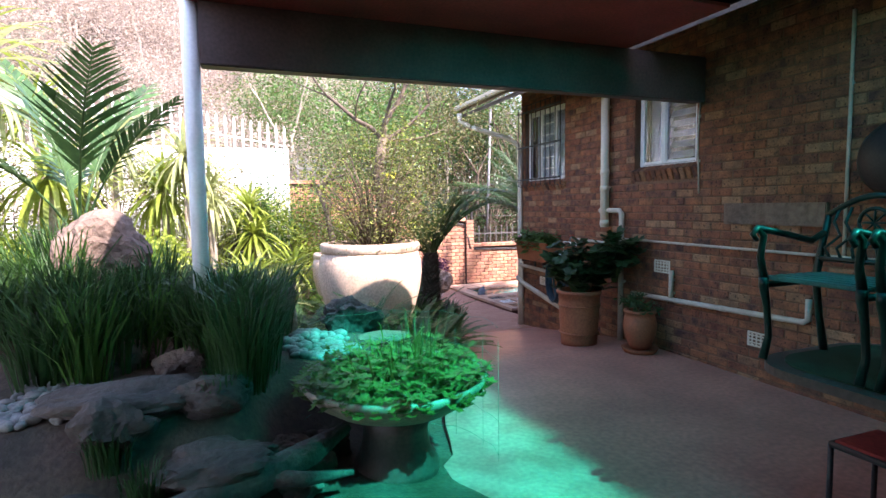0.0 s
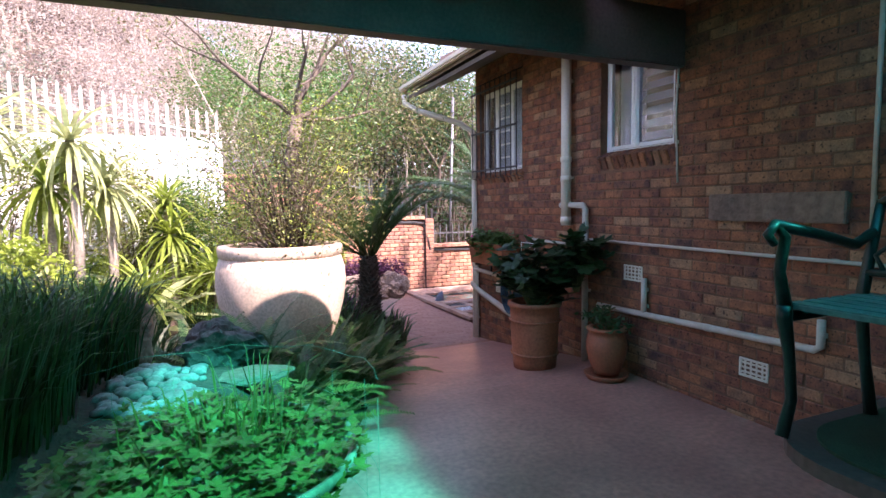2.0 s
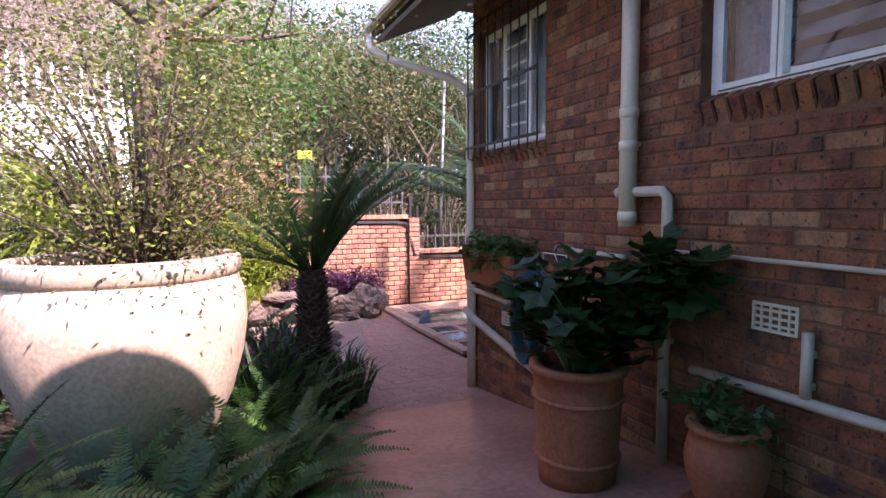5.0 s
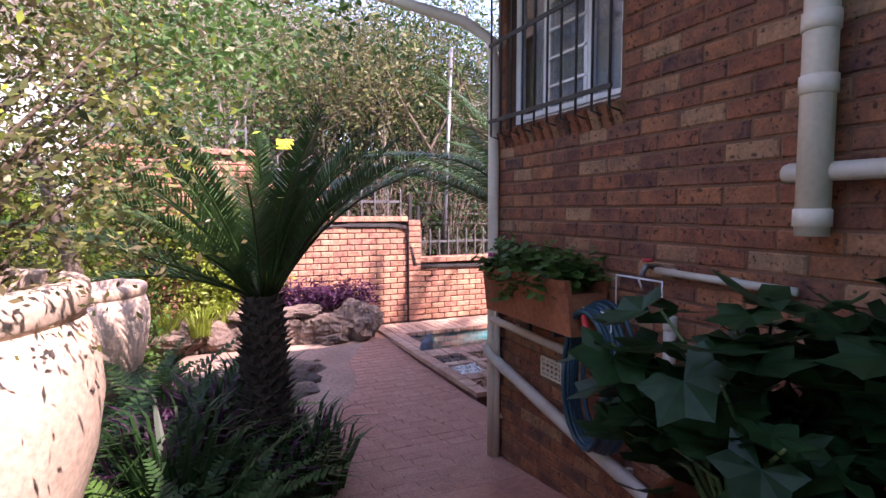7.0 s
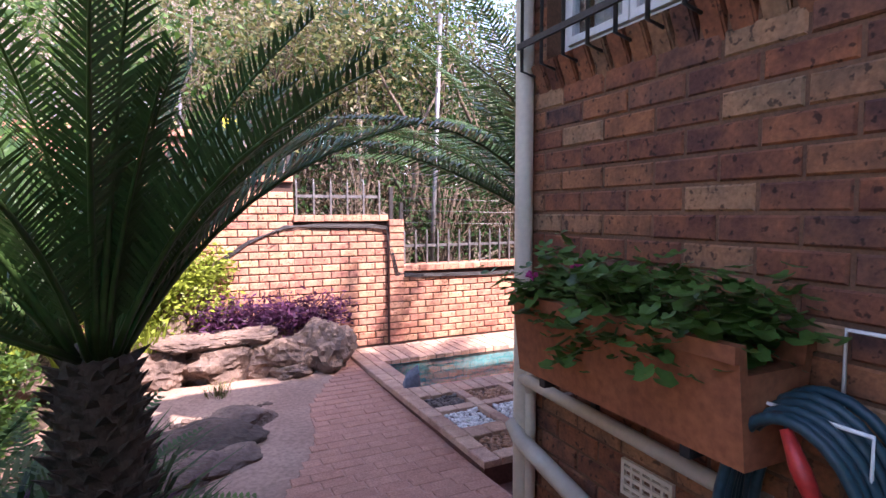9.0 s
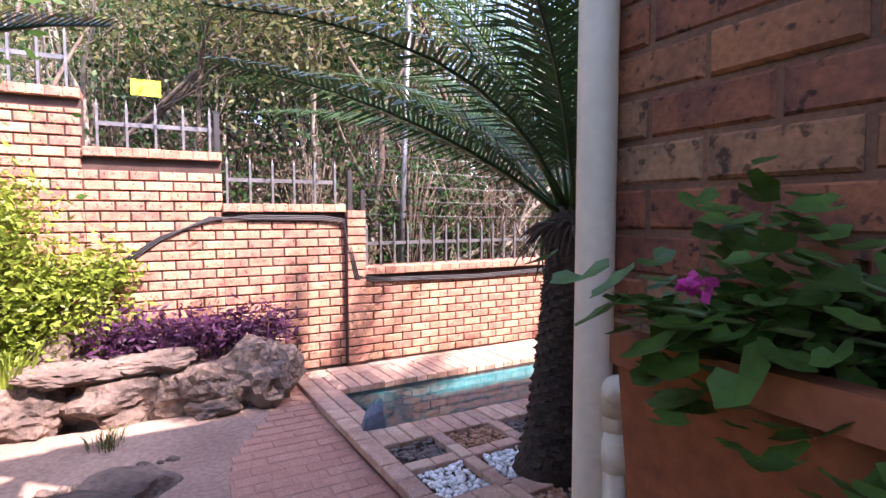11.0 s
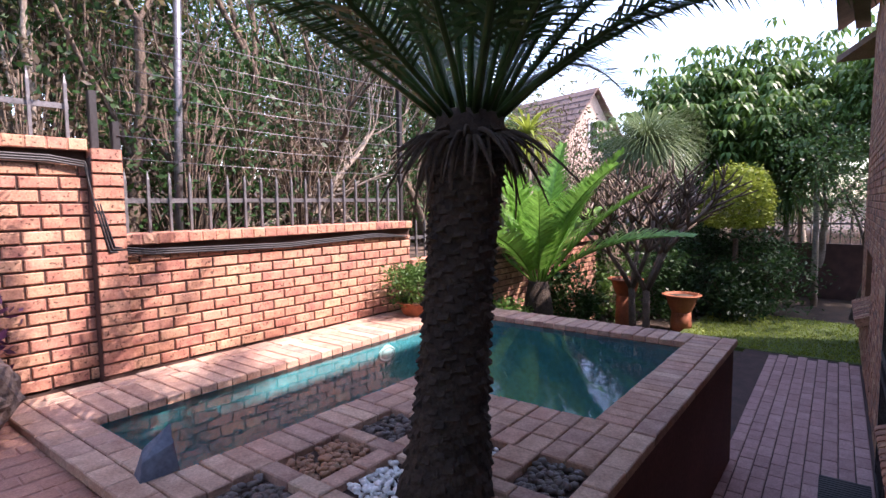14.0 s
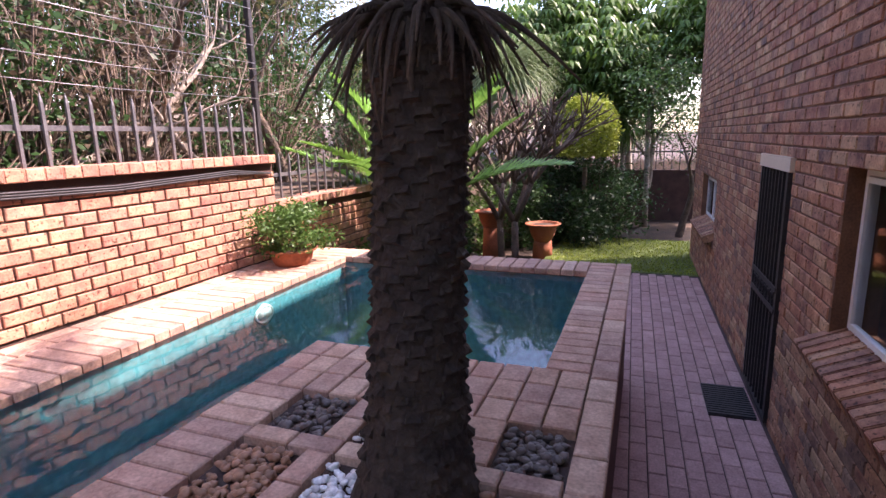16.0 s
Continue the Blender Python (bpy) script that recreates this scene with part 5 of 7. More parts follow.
pale = Soup().box(-0.022, -0.012, 0, 0.022, 0.012, 1.36, bevel=0.004).add([(-0.022, -0.012, 1.36), (0.022, -0.012, 1.36), (0.022, 0.012, 1.36), (-0.022, 0.012, 1.36), (0, 0, 1.44)], [(0, 1, 4), (1, 2, 4), (2, 3, 4), (3, 0, 4)]).mesh("pale", M["white_paint"])
for k in range(34):
    x = 1.12 - 0.17 * k
    p = part("pale", pale, None, white_fence)
    p.matrix_basis = Matrix.Translation((x, 12.44, 2.0 + 0.16 * (1.12 - x)))
for dz in (0.35, 1.0):
    part("rail", Soup().tube([(1.15, 12.466, 2.0 + dz), (-4.55, 12.466, 2.0 + dz + 0.16 * 5.67)], 0.014, 6), M["white_paint"], white_fence)
fence(3.3, 4.18, 1.80, 0.40)
fence(4.32, 5.36, 1.34, 0.42)
fence(5.70, 8.60, 0.69, 0.44, 0.16)
fence(8.75, 13.9, 0.24, 0.44, 0.16)
for x, z0, z1 in ((4.24, 1.74, 2.2), (5.66, 0.66, 1.5), (8.66, 0.60, 2.3), (5.52, 1.22, 1.7)):
    thing("fence_post", Soup().box(x - 0.025, 12.60, z0, x + 0.025, 12.65, z1, bevel=0.004), M["iron"], "square black steel post carrying the electric fence", "post", "electric fence posts")
for k in range(7):
    z = 1.22 + k * 0.16
    thing("fence_wire", Soup().tube([(5.66, 12.595, z + 0.02), (7.2, 12.595, z - 0.015), (8.66, 12.595, z)], 0.0035, 4), M["steel"], "thin steel strand of the electric fence", "wire", "electric fence strands")
thing("steel_pole", Soup().tube([(6.34, 13.2, 0.2), (6.40, 13.2, 1.6), (6.50, 13.2, 4.2)], 0.035, 10), M["steel"], "slim galvanised steel pole behind the wall", "pole")
M["cable"] = mat("black_cable", (0.03, 0.028, 0.03), (0.045, 0.04, 0.04), 6, 60, 0.5)
for k in range(3):
    dz = 0.016 * k
    thing("cable", Soup().tube([(2.6, 12.47, 0.35 + dz), (3.2, 12.47, 0.62 + dz * 2), (3.75, 12.47, 1.02 + dz), (4.15, 12.46, 1.22 - dz), (4.5, 12.46, 1.20 + dz), (5.2, 12.46, 1.19 + dz), (5.40, 12.455, 1.16 + dz), (5.43 + dz, 12.41, 0.9), (5.50 + dz, 12.40, 0.58 + dz), (5.8, 12.465, 0.54 + dz), (7.0, 12.465, 0.51 + dz), (8.1, 12.465, 0.54 + dz), (8.6, 12.465, 0.52)], 0.008, 6), M["cable"], "black cable run along under the wall coping", "cable", "cables on the yard wall")

# ---- garden beside the path ----
cyc = holder("cycad", "large cycad with a scaly trunk and stiff dark fronds", "cycad", (2.86, 7.95, -0.35))
tk = Soup().tube([(0, 0, 0), (0, 0, 0.15), (0, 0, 0.5), (0, 0, 1.0), (0, 0, 1.22), (0, 0, 1.32)], [0.12, 0.13, 0.135, 0.125, 0.115, 0.07], 20)
part("trunk", tk, M["palm_bark"], cyc)
sc = Soup()
for k in range(300):
    z, a = 0.1 + 1.15 * k / 300, k * 2.39996
    r = np.interp(z, [0.15, 0.5, 1.0, 1.3], [0.128, 0.133, 0.123, 0.09])
    o = Vector((math.cos(a), math.sin(a), 0))
    t = Vector((-o.y, o.x, 0))
    p = Vector((0, 0, z)) + o * (r - 0.01)
    w, l, h = 0.03, rng.uniform(0.04, 0.08), 0.03
    sc.add([p - t * w, p + t * w, p + t * w * 0.7 + Vector((0, 0, h)), p - t * w * 0.7 + Vector((0, 0, h)), p + o * l + Vector((0, 0, h + 0.03))], [(0, 1, 4), (1, 2, 4), (2, 3, 4), (3, 0, 4)])
tagged(part("bark_scale", sc, M["palm_bark"], cyc), kind="stuff")
med = [frond_mesh("cycad_frond", M["cycad_leaf"], 1.25, d, 60, 0.17, 0.013, 0.12, 52, 25, 0.013) for d in (0.25, 0.45, 0.6)]
crown(cyc, med, (0, 0, 1.28), 38, lambda k: 82 - 58 * k, radius=0.07, first=0.4, least=lambda a: 60 if math.cos(a) > 0.1 else 0)

light = holder("cycad", "young cycad with fresh bright green fronds", "cycad", (11.0, 12.1, -1.45))
part("trunk", Soup().tube([(0, 0, 0), (0, 0, 0.8), (0, 0, 1.2)], [0.2, 0.22, 0.14], 16), M["palm_bark"], light)
lm = [frond_mesh("fresh_frond", M["cycad_light"], 1.9, d, 64, 0.34, 0.032, 0.12, 55, 15, 0.014) for d in (0.3, 0.55)]
crown(light, lm, (0, 0, 1.18), 18, lambda k: 80 - 45 * k, radius=0.08, scales=(1.0, 1.25))

# big whitewashed pots with trees
big_pot("huge whitewashed clay pot with a thick flat rim", (1.58, 6.62, 0.0), 1.22, 0.62)
pot_tree = holder("tree", "slim tree with a pale upright trunk forking high up", "tree", (1.72, 6.62, 1.05))
wood, tips, rnd = Soup(), [], random.Random(5)
wood.tube([(0, 0, -0.05), (0.03, 0.01, 0.5), (-0.02, 0, 1.0), (0.06, 0.02, 1.45)], [0.075, 0.066, 0.06, 0.058], 12)
for d, l, r in (((-0.75, 0.1, 0.8), 0.85, 0.034), ((0.12, 0.15, 1.0), 0.8, 0.04), ((0.75, -0.1, 0.6), 0.75, 0.03), ((1.0, 0.1, 0.05), 0.8, 0.024), ((-0.3, -0.5, 0.9), 0.7, 0.028)):
    grow(wood, tips, Vector((0.06, 0.02, 1.43)), Vector(d), l, r, 3, rnd, 0.7, 0.2, 3)
part("trunk", wood, M["bark"], pot_tree)
c = np.array([tuple(t) for t in tips])
part("crown", leaves(Soup(), c[nrg.integers(0, len(c), 2600)] + nrg.normal(scale=0.16, size=(2600, 3)), 0.05), M["leaf_olive"], pot_tree)
shrub = bush("dense twiggy shrub growing in the large pot", (1.66, 6.62, 1.10), (0.95, 0.85, 0.74), 15000, 0.036, "leaf_olive", stems=60, base=0.0, clump=0.17)
bush("", (0, 0, 0), (0.85, 0.75, 0.80), 3200, 0.036, "leaf_lime", stems=14, base=0.02, clump=0.2, parent=shrub)
big_pot("second whitewashed clay pot with a thick rim", (1.68, 9.42, -0.08), 0.95, 0.43)
tree("leafy potted tree with bright green foliage", (1.68, 9.42, 0.75), 4.2, 0.07, "leaf_mid", 7500, 0.075, 11, level=3, spread=0.9, fuzz=0.32, first=0.33)

# two fronds in three take a darker leaf, for the bed's deep shade
fern_m = [frond_mesh("fern_frond", M[m], 0.62, d, 34, 0.07, 0.014, 0.05, 75, 5, 0.004) for d, m in ((0.55, "leaf_dark"), (0.8, "leaf_mid"), (0.7, "leaf_dark"))]


def fern(label, at, n=16, sc=(0.8, 1.2)):
    f = holder("fern", label, "fern", at, "ferns along the bed edge")
    crown(f, fern_m, (0, 0, 0.02), n, lambda k: 78 - 48 * k, 8, radius=0.02, scales=sc)


for x, y, s in ((1.9, 7.0, 1.2), (1.7, 7.6, 1.2), (2.1, 8.0, 1.2), (1.6, 8.4, 1.1), (2.05, 6.5, 1.2), (2.15, 7.4, 1.1), (2.05, 5.55, 1.15), (2.30, 5.9, 1.1), (1.75, 5.15, 1.0), (2.45, 6.35, 1.0), (2.5, 6.8, 1.1), (2.55, 7.25, 1.0), (1.55, 4.6, 0.9), (2.35, 7.7, 0.9), (2.2, 8.5, 1.0), (2.6, 8.8, 0.9), (2.35, 6.1, 0.8), (2.75, 8.45, 0.8), (1.05, 5.75, 1.0), (1.45, 5.65, 1.0), (1.85, 5.75, 1.1), (0.75, 5.9, 1.1), (1.25, 5.2, 0.9), (1.65, 5.3, 1.0), (0.6, 5.4, 1.0), (1.45, 4.85, 0.9), (1.9, 5.1, 0.9), (0.95, 5.35, 0.9), (2.35, 7.1, 1.5), (2.2, 7.55, 1.6), (1.95, 8.3, 1.7), (2.25, 8.7, 1.6), (1.75, 8.75, 1.6), (2.0, 9.0, 1.5), (2.45, 9.1, 1.4), (1.4, 8.0, 1.5), (2.45, 8.15, 1.3), (1.9, 7.75, 1.6)):
    fern("green sword fern arching over the bed edge", (x, y, ground_z(x, y) - 0.01), 18, (0.8 * s, 1.25 * s))

spots = [(-1.6 + rng.uniform(0, 3.0), rng.uniform(3.7, 6.1)) for _ in range(62)] + [(rng.uniform(-3.2, 1.0), rng.uniform(6.0, 9.6)) for _ in range(26)]
for x, y in spots:
    if x > bed_edge(y) - 0.35 or (x - 0.9) ** 2 + (y - 2.8) ** 2 < 0.5 or (x - 1.56) ** 2 + (y - 6.6) ** 2 < 0.45:
        continue
    if 0.1 < x < 1.7 and 3.4 < y < 5.15 or 0.5 < x < 2.4 and 5.0 < y < 6.4 or -1.4 < x < 0.4 and y < 3.9:
        continue
    hi = rng.uniform(0.45, 0.75)
    # dark leaf picked more often: shade over the bed painted into the grass
    tuft("tall green strappy grass clump in the bed", (x, y, ground_z(x, y) - 0.01), 90, hi, 0.34, rng.choice(("grass", "leaf_dark", "leaf_dark")), 0.014, 0.45)
for x, y in ((0.02, 3.45), (0.10, 3.7), (-0.05, 3.85), (0.15, 3.95), (-0.2, 4.1), (0.02, 4.2), (0.3, 5.0), (-0.1, 4.6)):
    tuft("dense dark green grass clump at the bed edge", (x, y, ground_z(x, y) - 0.01), 170, 0.62, 0.38, "leaf_dark", 0.011, 0.35)
for k in range(26):
    x, y = rng.uniform(-1.7, 0.25), rng.uniform(4.05, 5.0)
    # darker leaves here too, standing in for shade
    tuft("messy arching green grass clump on the rockery", (x, y, ground_z(x, y) - 0.01), 80, rng.uniform(0.4, 0.75), 0.5, rng.choice(("leaf_dark", "grass", "leaf_shaded")), 0.012, 0.75)
for x, y in ((-0.45, 2.85), (-0.62, 3.0), (-0.1, 3.25)):
    tuft("small mossy grass clump between the stones", (x, y, ground_z(x, y) - 0.01), 120, 0.22, 0.25, "leaf_dark", 0.008, 0.3)

rock("large rounded tan boulder on the mound", (-1.02, 5.2, 1.24), (0.37, 0.34, 0.40), 3, "rock", rough=0.13)
rock("rounded brown boulder half hidden in the grass", (0.30, 5.25, 0.70), (0.26, 0.24, 0.32), 17, "rock_tan", rough=0.13)
for k, (x, y, a, b, c) in enumerate(((-1.15, 4.75, 0.55, 0.32, 0.12), (-0.34, 4.05, 0.20, 0.15, 0.13), (-0.55, 4.3, 0.16, 0.13, 0.12), (-0.15, 4.35, 0.15, 0.12, 0.11), (-0.75, 4.2, 0.20, 0.16, 0.13), (-0.55, 3.45, 0.42, 0.26, 0.10), (-0.15, 3.30, 0.24, 0.16, 0.12), (-0.62, 3.15, 0.20, 0.16, 0.14), (-0.15, 2.95, 0.36, 0.22, 0.10), (-0.75, 2.75, 0.36, 0.24, 0.14), (0.28, 2.95, 0.13, 0.10, 0.09), (0.40, 3.15, 0.12, 0.10, 0.09), (0.25, 3.25, 0.15, 0.11, 0.10), (0.48, 3.42, 0.16, 0.12, 0.12), (1.32, 4.25, 0.24, 0.18, 0.10), (1.62, 4.75, 0.22, 0.18, 0.14), (1.95, 5.3, 0.2, 0.16, 0.12), (1.05, 4.05, 0.20, 0.13, 0.12))):
    rock("weathered brown garden rock among the plants", (x, y, ground_z(x, y) + c * 0.35), (a, b, c), 5 + k, "rock" if k in (1, 2, 3, 4, 10, 11, 12) else "rock_dark", group="rocks in the bed")
rock("pale flat stone lying on the rockery", (1.12, 4.45, ground_z(1.12, 4.45) + 0.02), (0.26, 0.16, 0.05), 61, "rock_tan", rough=0.16)
rock("knobbly grey weathered stump on the rockery", (0.92, 4.85, ground_z(0.92, 4.85) + 0.10), (0.24, 0.17, 0.19), 63, "driftwood", name="stump", category="stump", rough=0.35)
M["pebble_grey"] = mat("grey_river_stone", (0.30, 0.27, 0.25), (0.16, 0.14, 0.13), 9, 60, 0.75)
def stones_on_ground(label, material, x0, x1, y0, y1, n, size):
    q, shapes = Soup(), [stone((1, rng.uniform(0.65, 0.95), rng.uniform(0.45, 0.65)), 80 + k, sub=2, rough=0.1) for k in range(5)]
    for _ in range(n):
        x, y, r = rng.uniform(x0, x1), rng.uniform(y0, y1), size * rng.uniform(0.6, 1.3)
        m = Matrix.Translation((x, y, ground_z(x, y) + 0.3 * r)) @ Euler((rng.gauss(0, 0.2), rng.gauss(0, 0.2), rng.uniform(0, 6.28))).to_matrix().to_4x4() @ Matrix.Scale(r, 4)
        k = rng.choice(shapes)
        q.add([m @ Vector(v) for v in k.v], k.f, True)
    return thing("pebbles", q, M[material], label, "pebbles", kind="stuff")


stones_on_ground("pale grey river stones in a dry stream bed", "pebble_grey", -1.25, -0.86, 3.3, 4.0, 120, 0.045)
stones_on_ground("pale river stones spread behind the bowl planter", "pebble_grey", 0.35, 0.85, 3.95, 4.75, 150, 0.045)
log = holder("driftwood", "gnarled grey driftwood log lying at the bed edge", "log", (0.05, 2.80, 0.20))
part("trunk", Soup().tube([(-0.75, -0.28, 0.0), (-0.4, -0.12, 0.06), (0.0, 0.02, 0.08), (0.3, 0.16, 0.12), (0.52, 0.24, 0.20)], [0.05, 0.07, 0.085, 0.075, 0.03], 10), M["driftwood"], log)
part("branch", Soup().tube([(0.05, 0.03, 0.08), (0.25, -0.02, 0.06), (0.5, 0.02, 0.03)], [0.05, 0.04, 0.015], 8), M["driftwood"], log)
part("branch", Soup().tube([(-0.5, -0.15, 0.05), (-0.3, -0.22, 0.03), (0.1, -0.18, 0.02)], [0.045, 0.04, 0.02], 8), M["driftwood"], log)

bowl = holder("planter_bowl", "wide shallow clay bowl planter on a short foot", "planter", (0.90, 3.20, 0.0))
part("dish", Soup().lathe([(0.02, 0.40), (0.24, 0.405), (0.40, 0.445), (0.50, 0.51), (0.555, 0.57), (0.58, 0.61), (0.568, 0.628), (0.545, 0.62), (0.52, 0.56), (0.4, 0.55), (0.02, 0.55)], n=56, wob=0.012), M["bowl"], bowl)
part("foot", Soup().lathe([(0.02, 0.0), (0.27, 0.0), (0.27, 0.06), (0.22, 0.14), (0.20, 0.28), (0.25, 0.41), (0.02, 0.41)], n=28), M["beam"], bowl)
bp = holder("bowl_plant", "low leafy plant filling the shallow bowl", "plant", (0.90, 3.20, 0.56))
pts = [(q * math.cos(a), q * math.sin(a), abs(rng.gauss(0.06, 0.09)) * (1.2 - q)) for q, a in ((0.60 * math.sqrt(rng.random()), rng.uniform(0, 6.28)) for _ in range(1500))]
part("foliage", palmate(Soup(), pts, 0.075, 5, 0.62, 0.4), M["leaf_mid"], bp)
part("twig", blades(Soup(), (0.2, 0.15, 0), 30, 0.42, 0.5, 0.006, 0.3), M["stalk"], bp)
part("shoot", blades(Soup(), (0, 0, 0), 60, 0.30, 0.9, 0.012, 0.4), M["leaf_mid"], bp)
M["green_wire"] = mat("green_wire", (0.03, 0.22, 0.15), (0.02, 0.16, 0.11), 6, 60, 0.4)
cage = holder("wire_netting", "thin green wire netting around the bed", "netting")
ring = [(0.90 + 0.66 * math.cos(a), 3.20 + 0.64 * math.sin(a)) for a in [radians(-15 + 12 * j) for j in range(14)]]
for k in range(5):
    part("wire", Soup().tube([(x, y, 0.05 + 0.21 * k + 0.012 * math.sin(j * 2.1 + k)) for j, (x, y) in enumerate(ring)], 0.0013, 4), M["green_wire"], cage)
for x, y in ring[::2]:
    part("stay", Soup().tube([(x, y, 0.0), (x, y, 0.80)], 0.0012, 4), M["green_wire"], cage)

# small palm behind the boulder, strappy plants further left
are = holder("palm", "young feather palm with a few broad fronds", "palm", (-1.35, 5.9, ground_z(-1.35, 5.9)))
part("trunk", Soup().tube([(0, 0, 0), (0.0, 0, 0.4), (0.02, 0, 0.62)], [0.06, 0.05, 0.035], 10), M["stalk"], are)
am = [frond_mesh("feather_frond", M["cycad_leaf"], 1.8, d, 28, 0.55, 0.04, 0.35, 48, 10, 0.016, 0.25) for d in (0.5, 0.8)]
crown(are, am, (0.02, 0, 0.55), 6, lambda k: 86 - 26 * k, 4, radius=0.02, first=2.6)


def strappy(label, at, n, length, width, leaf_mat, trunk=0.0, elev=(80, -10), name="dracaena"):
    ob = holder(name, label, "plant", at)
    if trunk:
        part("trunk", Soup().tube([(0, 0, -0.05), (0.04, 0.02, trunk * 0.5), (0, 0.05, trunk)], [0.07, 0.06, 0.05], 9), M["bark_pale"], ob)
    s = Soup()
    for k in range(n):
        a, e = k * 2.39996, radians(elev[0] + (elev[1] - elev[0]) * (k + 0.5) / n)
        d, b = Vector((math.cos(a), math.sin(a), 0)), Vector((0, 0.05 if trunk else 0, trunk))
        w = Vector((-d.y, d.x, 0)) * width / 2
        p = [b]
        for j in range(1, 5):
            ee = e - radians(18) * j * (length if length < 1 else 1)
            p.append(p[-1] + (d * math.cos(ee) + Vector((0, 0, math.sin(ee)))) * length / 4 * rng.uniform(0.9, 1.1))
        ws = [0.6, 1, 1, 0.7]
        vs = [v for q, x in zip(p, ws) for v in (q - w * x, q + w * x)] + [p[4]]
        s.add(vs, [(0, 1, 3, 2), (2, 3, 5, 4), (4, 5, 7, 6), (6, 7, 8)])
    part("foliage", s, M[leaf_mat], ob)
    return ob


strappy("yellow-green spiky dracaena with drooping leaves", (-3.2, 7.6, ground_z(-3.2, 7.6)), 70, 0.9, 0.05, "leaf_lime", 1.1)
strappy("tall grey-stemmed dracaena with strap leaves", (-3.6, 8.6, ground_z(-3.6, 8.6)), 80, 1.0, 0.05, "leaf_sunlit", 2.2)
strappy("tall dracaena with a tuft of strap leaves", (-2.6, 9.4, ground_z(-2.6, 9.4)), 80, 0.9, 0.05, "leaf_lime", 2.9)
strappy("bird of paradise with upright paddle leaves", (-1.6, 8.4, ground_z(-1.6, 8.4)), 26, 1.3, 0.16, "leaf_sunlit", 0, (88, 50), "strelitzia")
strappy("bird of paradise with long paddle leaves", (-0.4, 8.8, ground_z(-0.4, 8.8)), 24, 1.2, 0.15, "leaf_mid", 0, (88, 40), "strelitzia")
strappy("lime green spiky yucca in the sun", (0.2, 8.0, ground_z(0.2, 8.0)), 70, 0.75, 0.04, "leaf_lime", 0.7)
strappy("yellow variegated bush palm", (0.95, 9.9, ground_z(0.95, 9.9)), 60, 0.8, 0.05, "leaf_lime", 0.9)
strappy("grey-green spiky aloe rosette in the bed", (0.3, 7.1, ground_z(0.3, 7.1)), 40, 0.5, 0.05, "leaf_grey", 0, (80, 10), "aloe")
for x, y, tr, ln, m in ((-0.65, 9.0, 2.3, 0.95, "leaf_sunlit"), (-1.0, 9.35, 1.7, 1.0, "leaf_lime"), (-0.35, 9.45, 1.9, 0.9, "leaf_sunlit"), (-2.1, 8.0, 1.6, 1.1, "leaf_lime"), (-2.5, 7.3, 2.6, 1.1, "leaf_sunlit"), (-2.9, 8.1, 3.1, 1.1, "leaf_lime"), (-1.75, 9.9, 2.5, 1.0, "leaf_sunlit"), (0.35, 10.4, 1.3, 0.9, "leaf_lime")):
    strappy("tall pale-stemmed dracaena with long strap leaves", (x, y, ground_z(x, y)), 70, ln, 0.06, m, tr, (80, -35))
strappy("bird of paradise with broad paddle leaves, sun glare in their colour", (0.05, 9.3, ground_z(0.05, 9.3)), 22, 1.5, 0.2, "leaf_sunlit", 0, (85, 25), "strelitzia")
for x, y in ((-2.3, 6.8), (-2.9, 5.6), (-0.9, 7.3), (-3.8, 6.4), (0.6, 10.6), (-0.6, 10.4), (-2.0, 10.6), (1.6, 10.9)):
    bush("bright green garden shrub in full sun", (x, y, ground_z(x, y)), (0.5, 0.5, 0.35), 1800, 0.08, rng.choice(("leaf_mid", "leaf_lime", "leaf_mid")), group="shrubs in the sunny bed")

for k in range(16):
    a, q = k * 2.4, 0.2 + 0.012 * k
    x, y = 2.86 + q * math.cos(a), 7.95 + q * math.sin(a)
    tuft("low dark purple-green strappy plant round the cycad", (x, y, -0.40), 80, rng.uniform(0.42, 0.6), 0.25, ("leaf_purple", "leaf_dark", "leaf_shaded")[k % 3], 0.024, 0.55, "ground_cover", "plant", "plants round the cycad")
for k in range(22):
    a, q = k * 2.4, 0.30 + 0.016 * k
    x, y = 2.80 + q * math.cos(a), 7.8 + q * 1.1 * math.sin(a)
    if x < bed_edge(y) - 0.05:
        tuft("tall dark strappy plant hiding the foot of the cycad", (x, y, -0.40), 90, rng.uniform(0.6, 0.85), 0.3, ("leaf_shaded", "leaf_purple", "leaf_shaded", "leaf_dark")[k % 4], 0.026, 0.6, "ground_cover", "plant", "plants round the cycad")
for k in range(44):
    x, y = rng.uniform(2.0, 3.25), rng.uniform(6.4, 8.9)
    if x > bed_edge(y) - 0.1 or (x - 2.86) ** 2 + (y - 7.95) ** 2 < 0.06:
        continue
    tuft("low dark purple-green strappy plant round the cycad", (x, y, ground_z(x, y) - 0.01), 70, rng.uniform(0.28, 0.45), 0.3, rng.choice(("leaf_purple", "leaf_dark", "leaf_dark")), 0.02, 0.6, "ground_cover", "plant", "plants round the cycad")

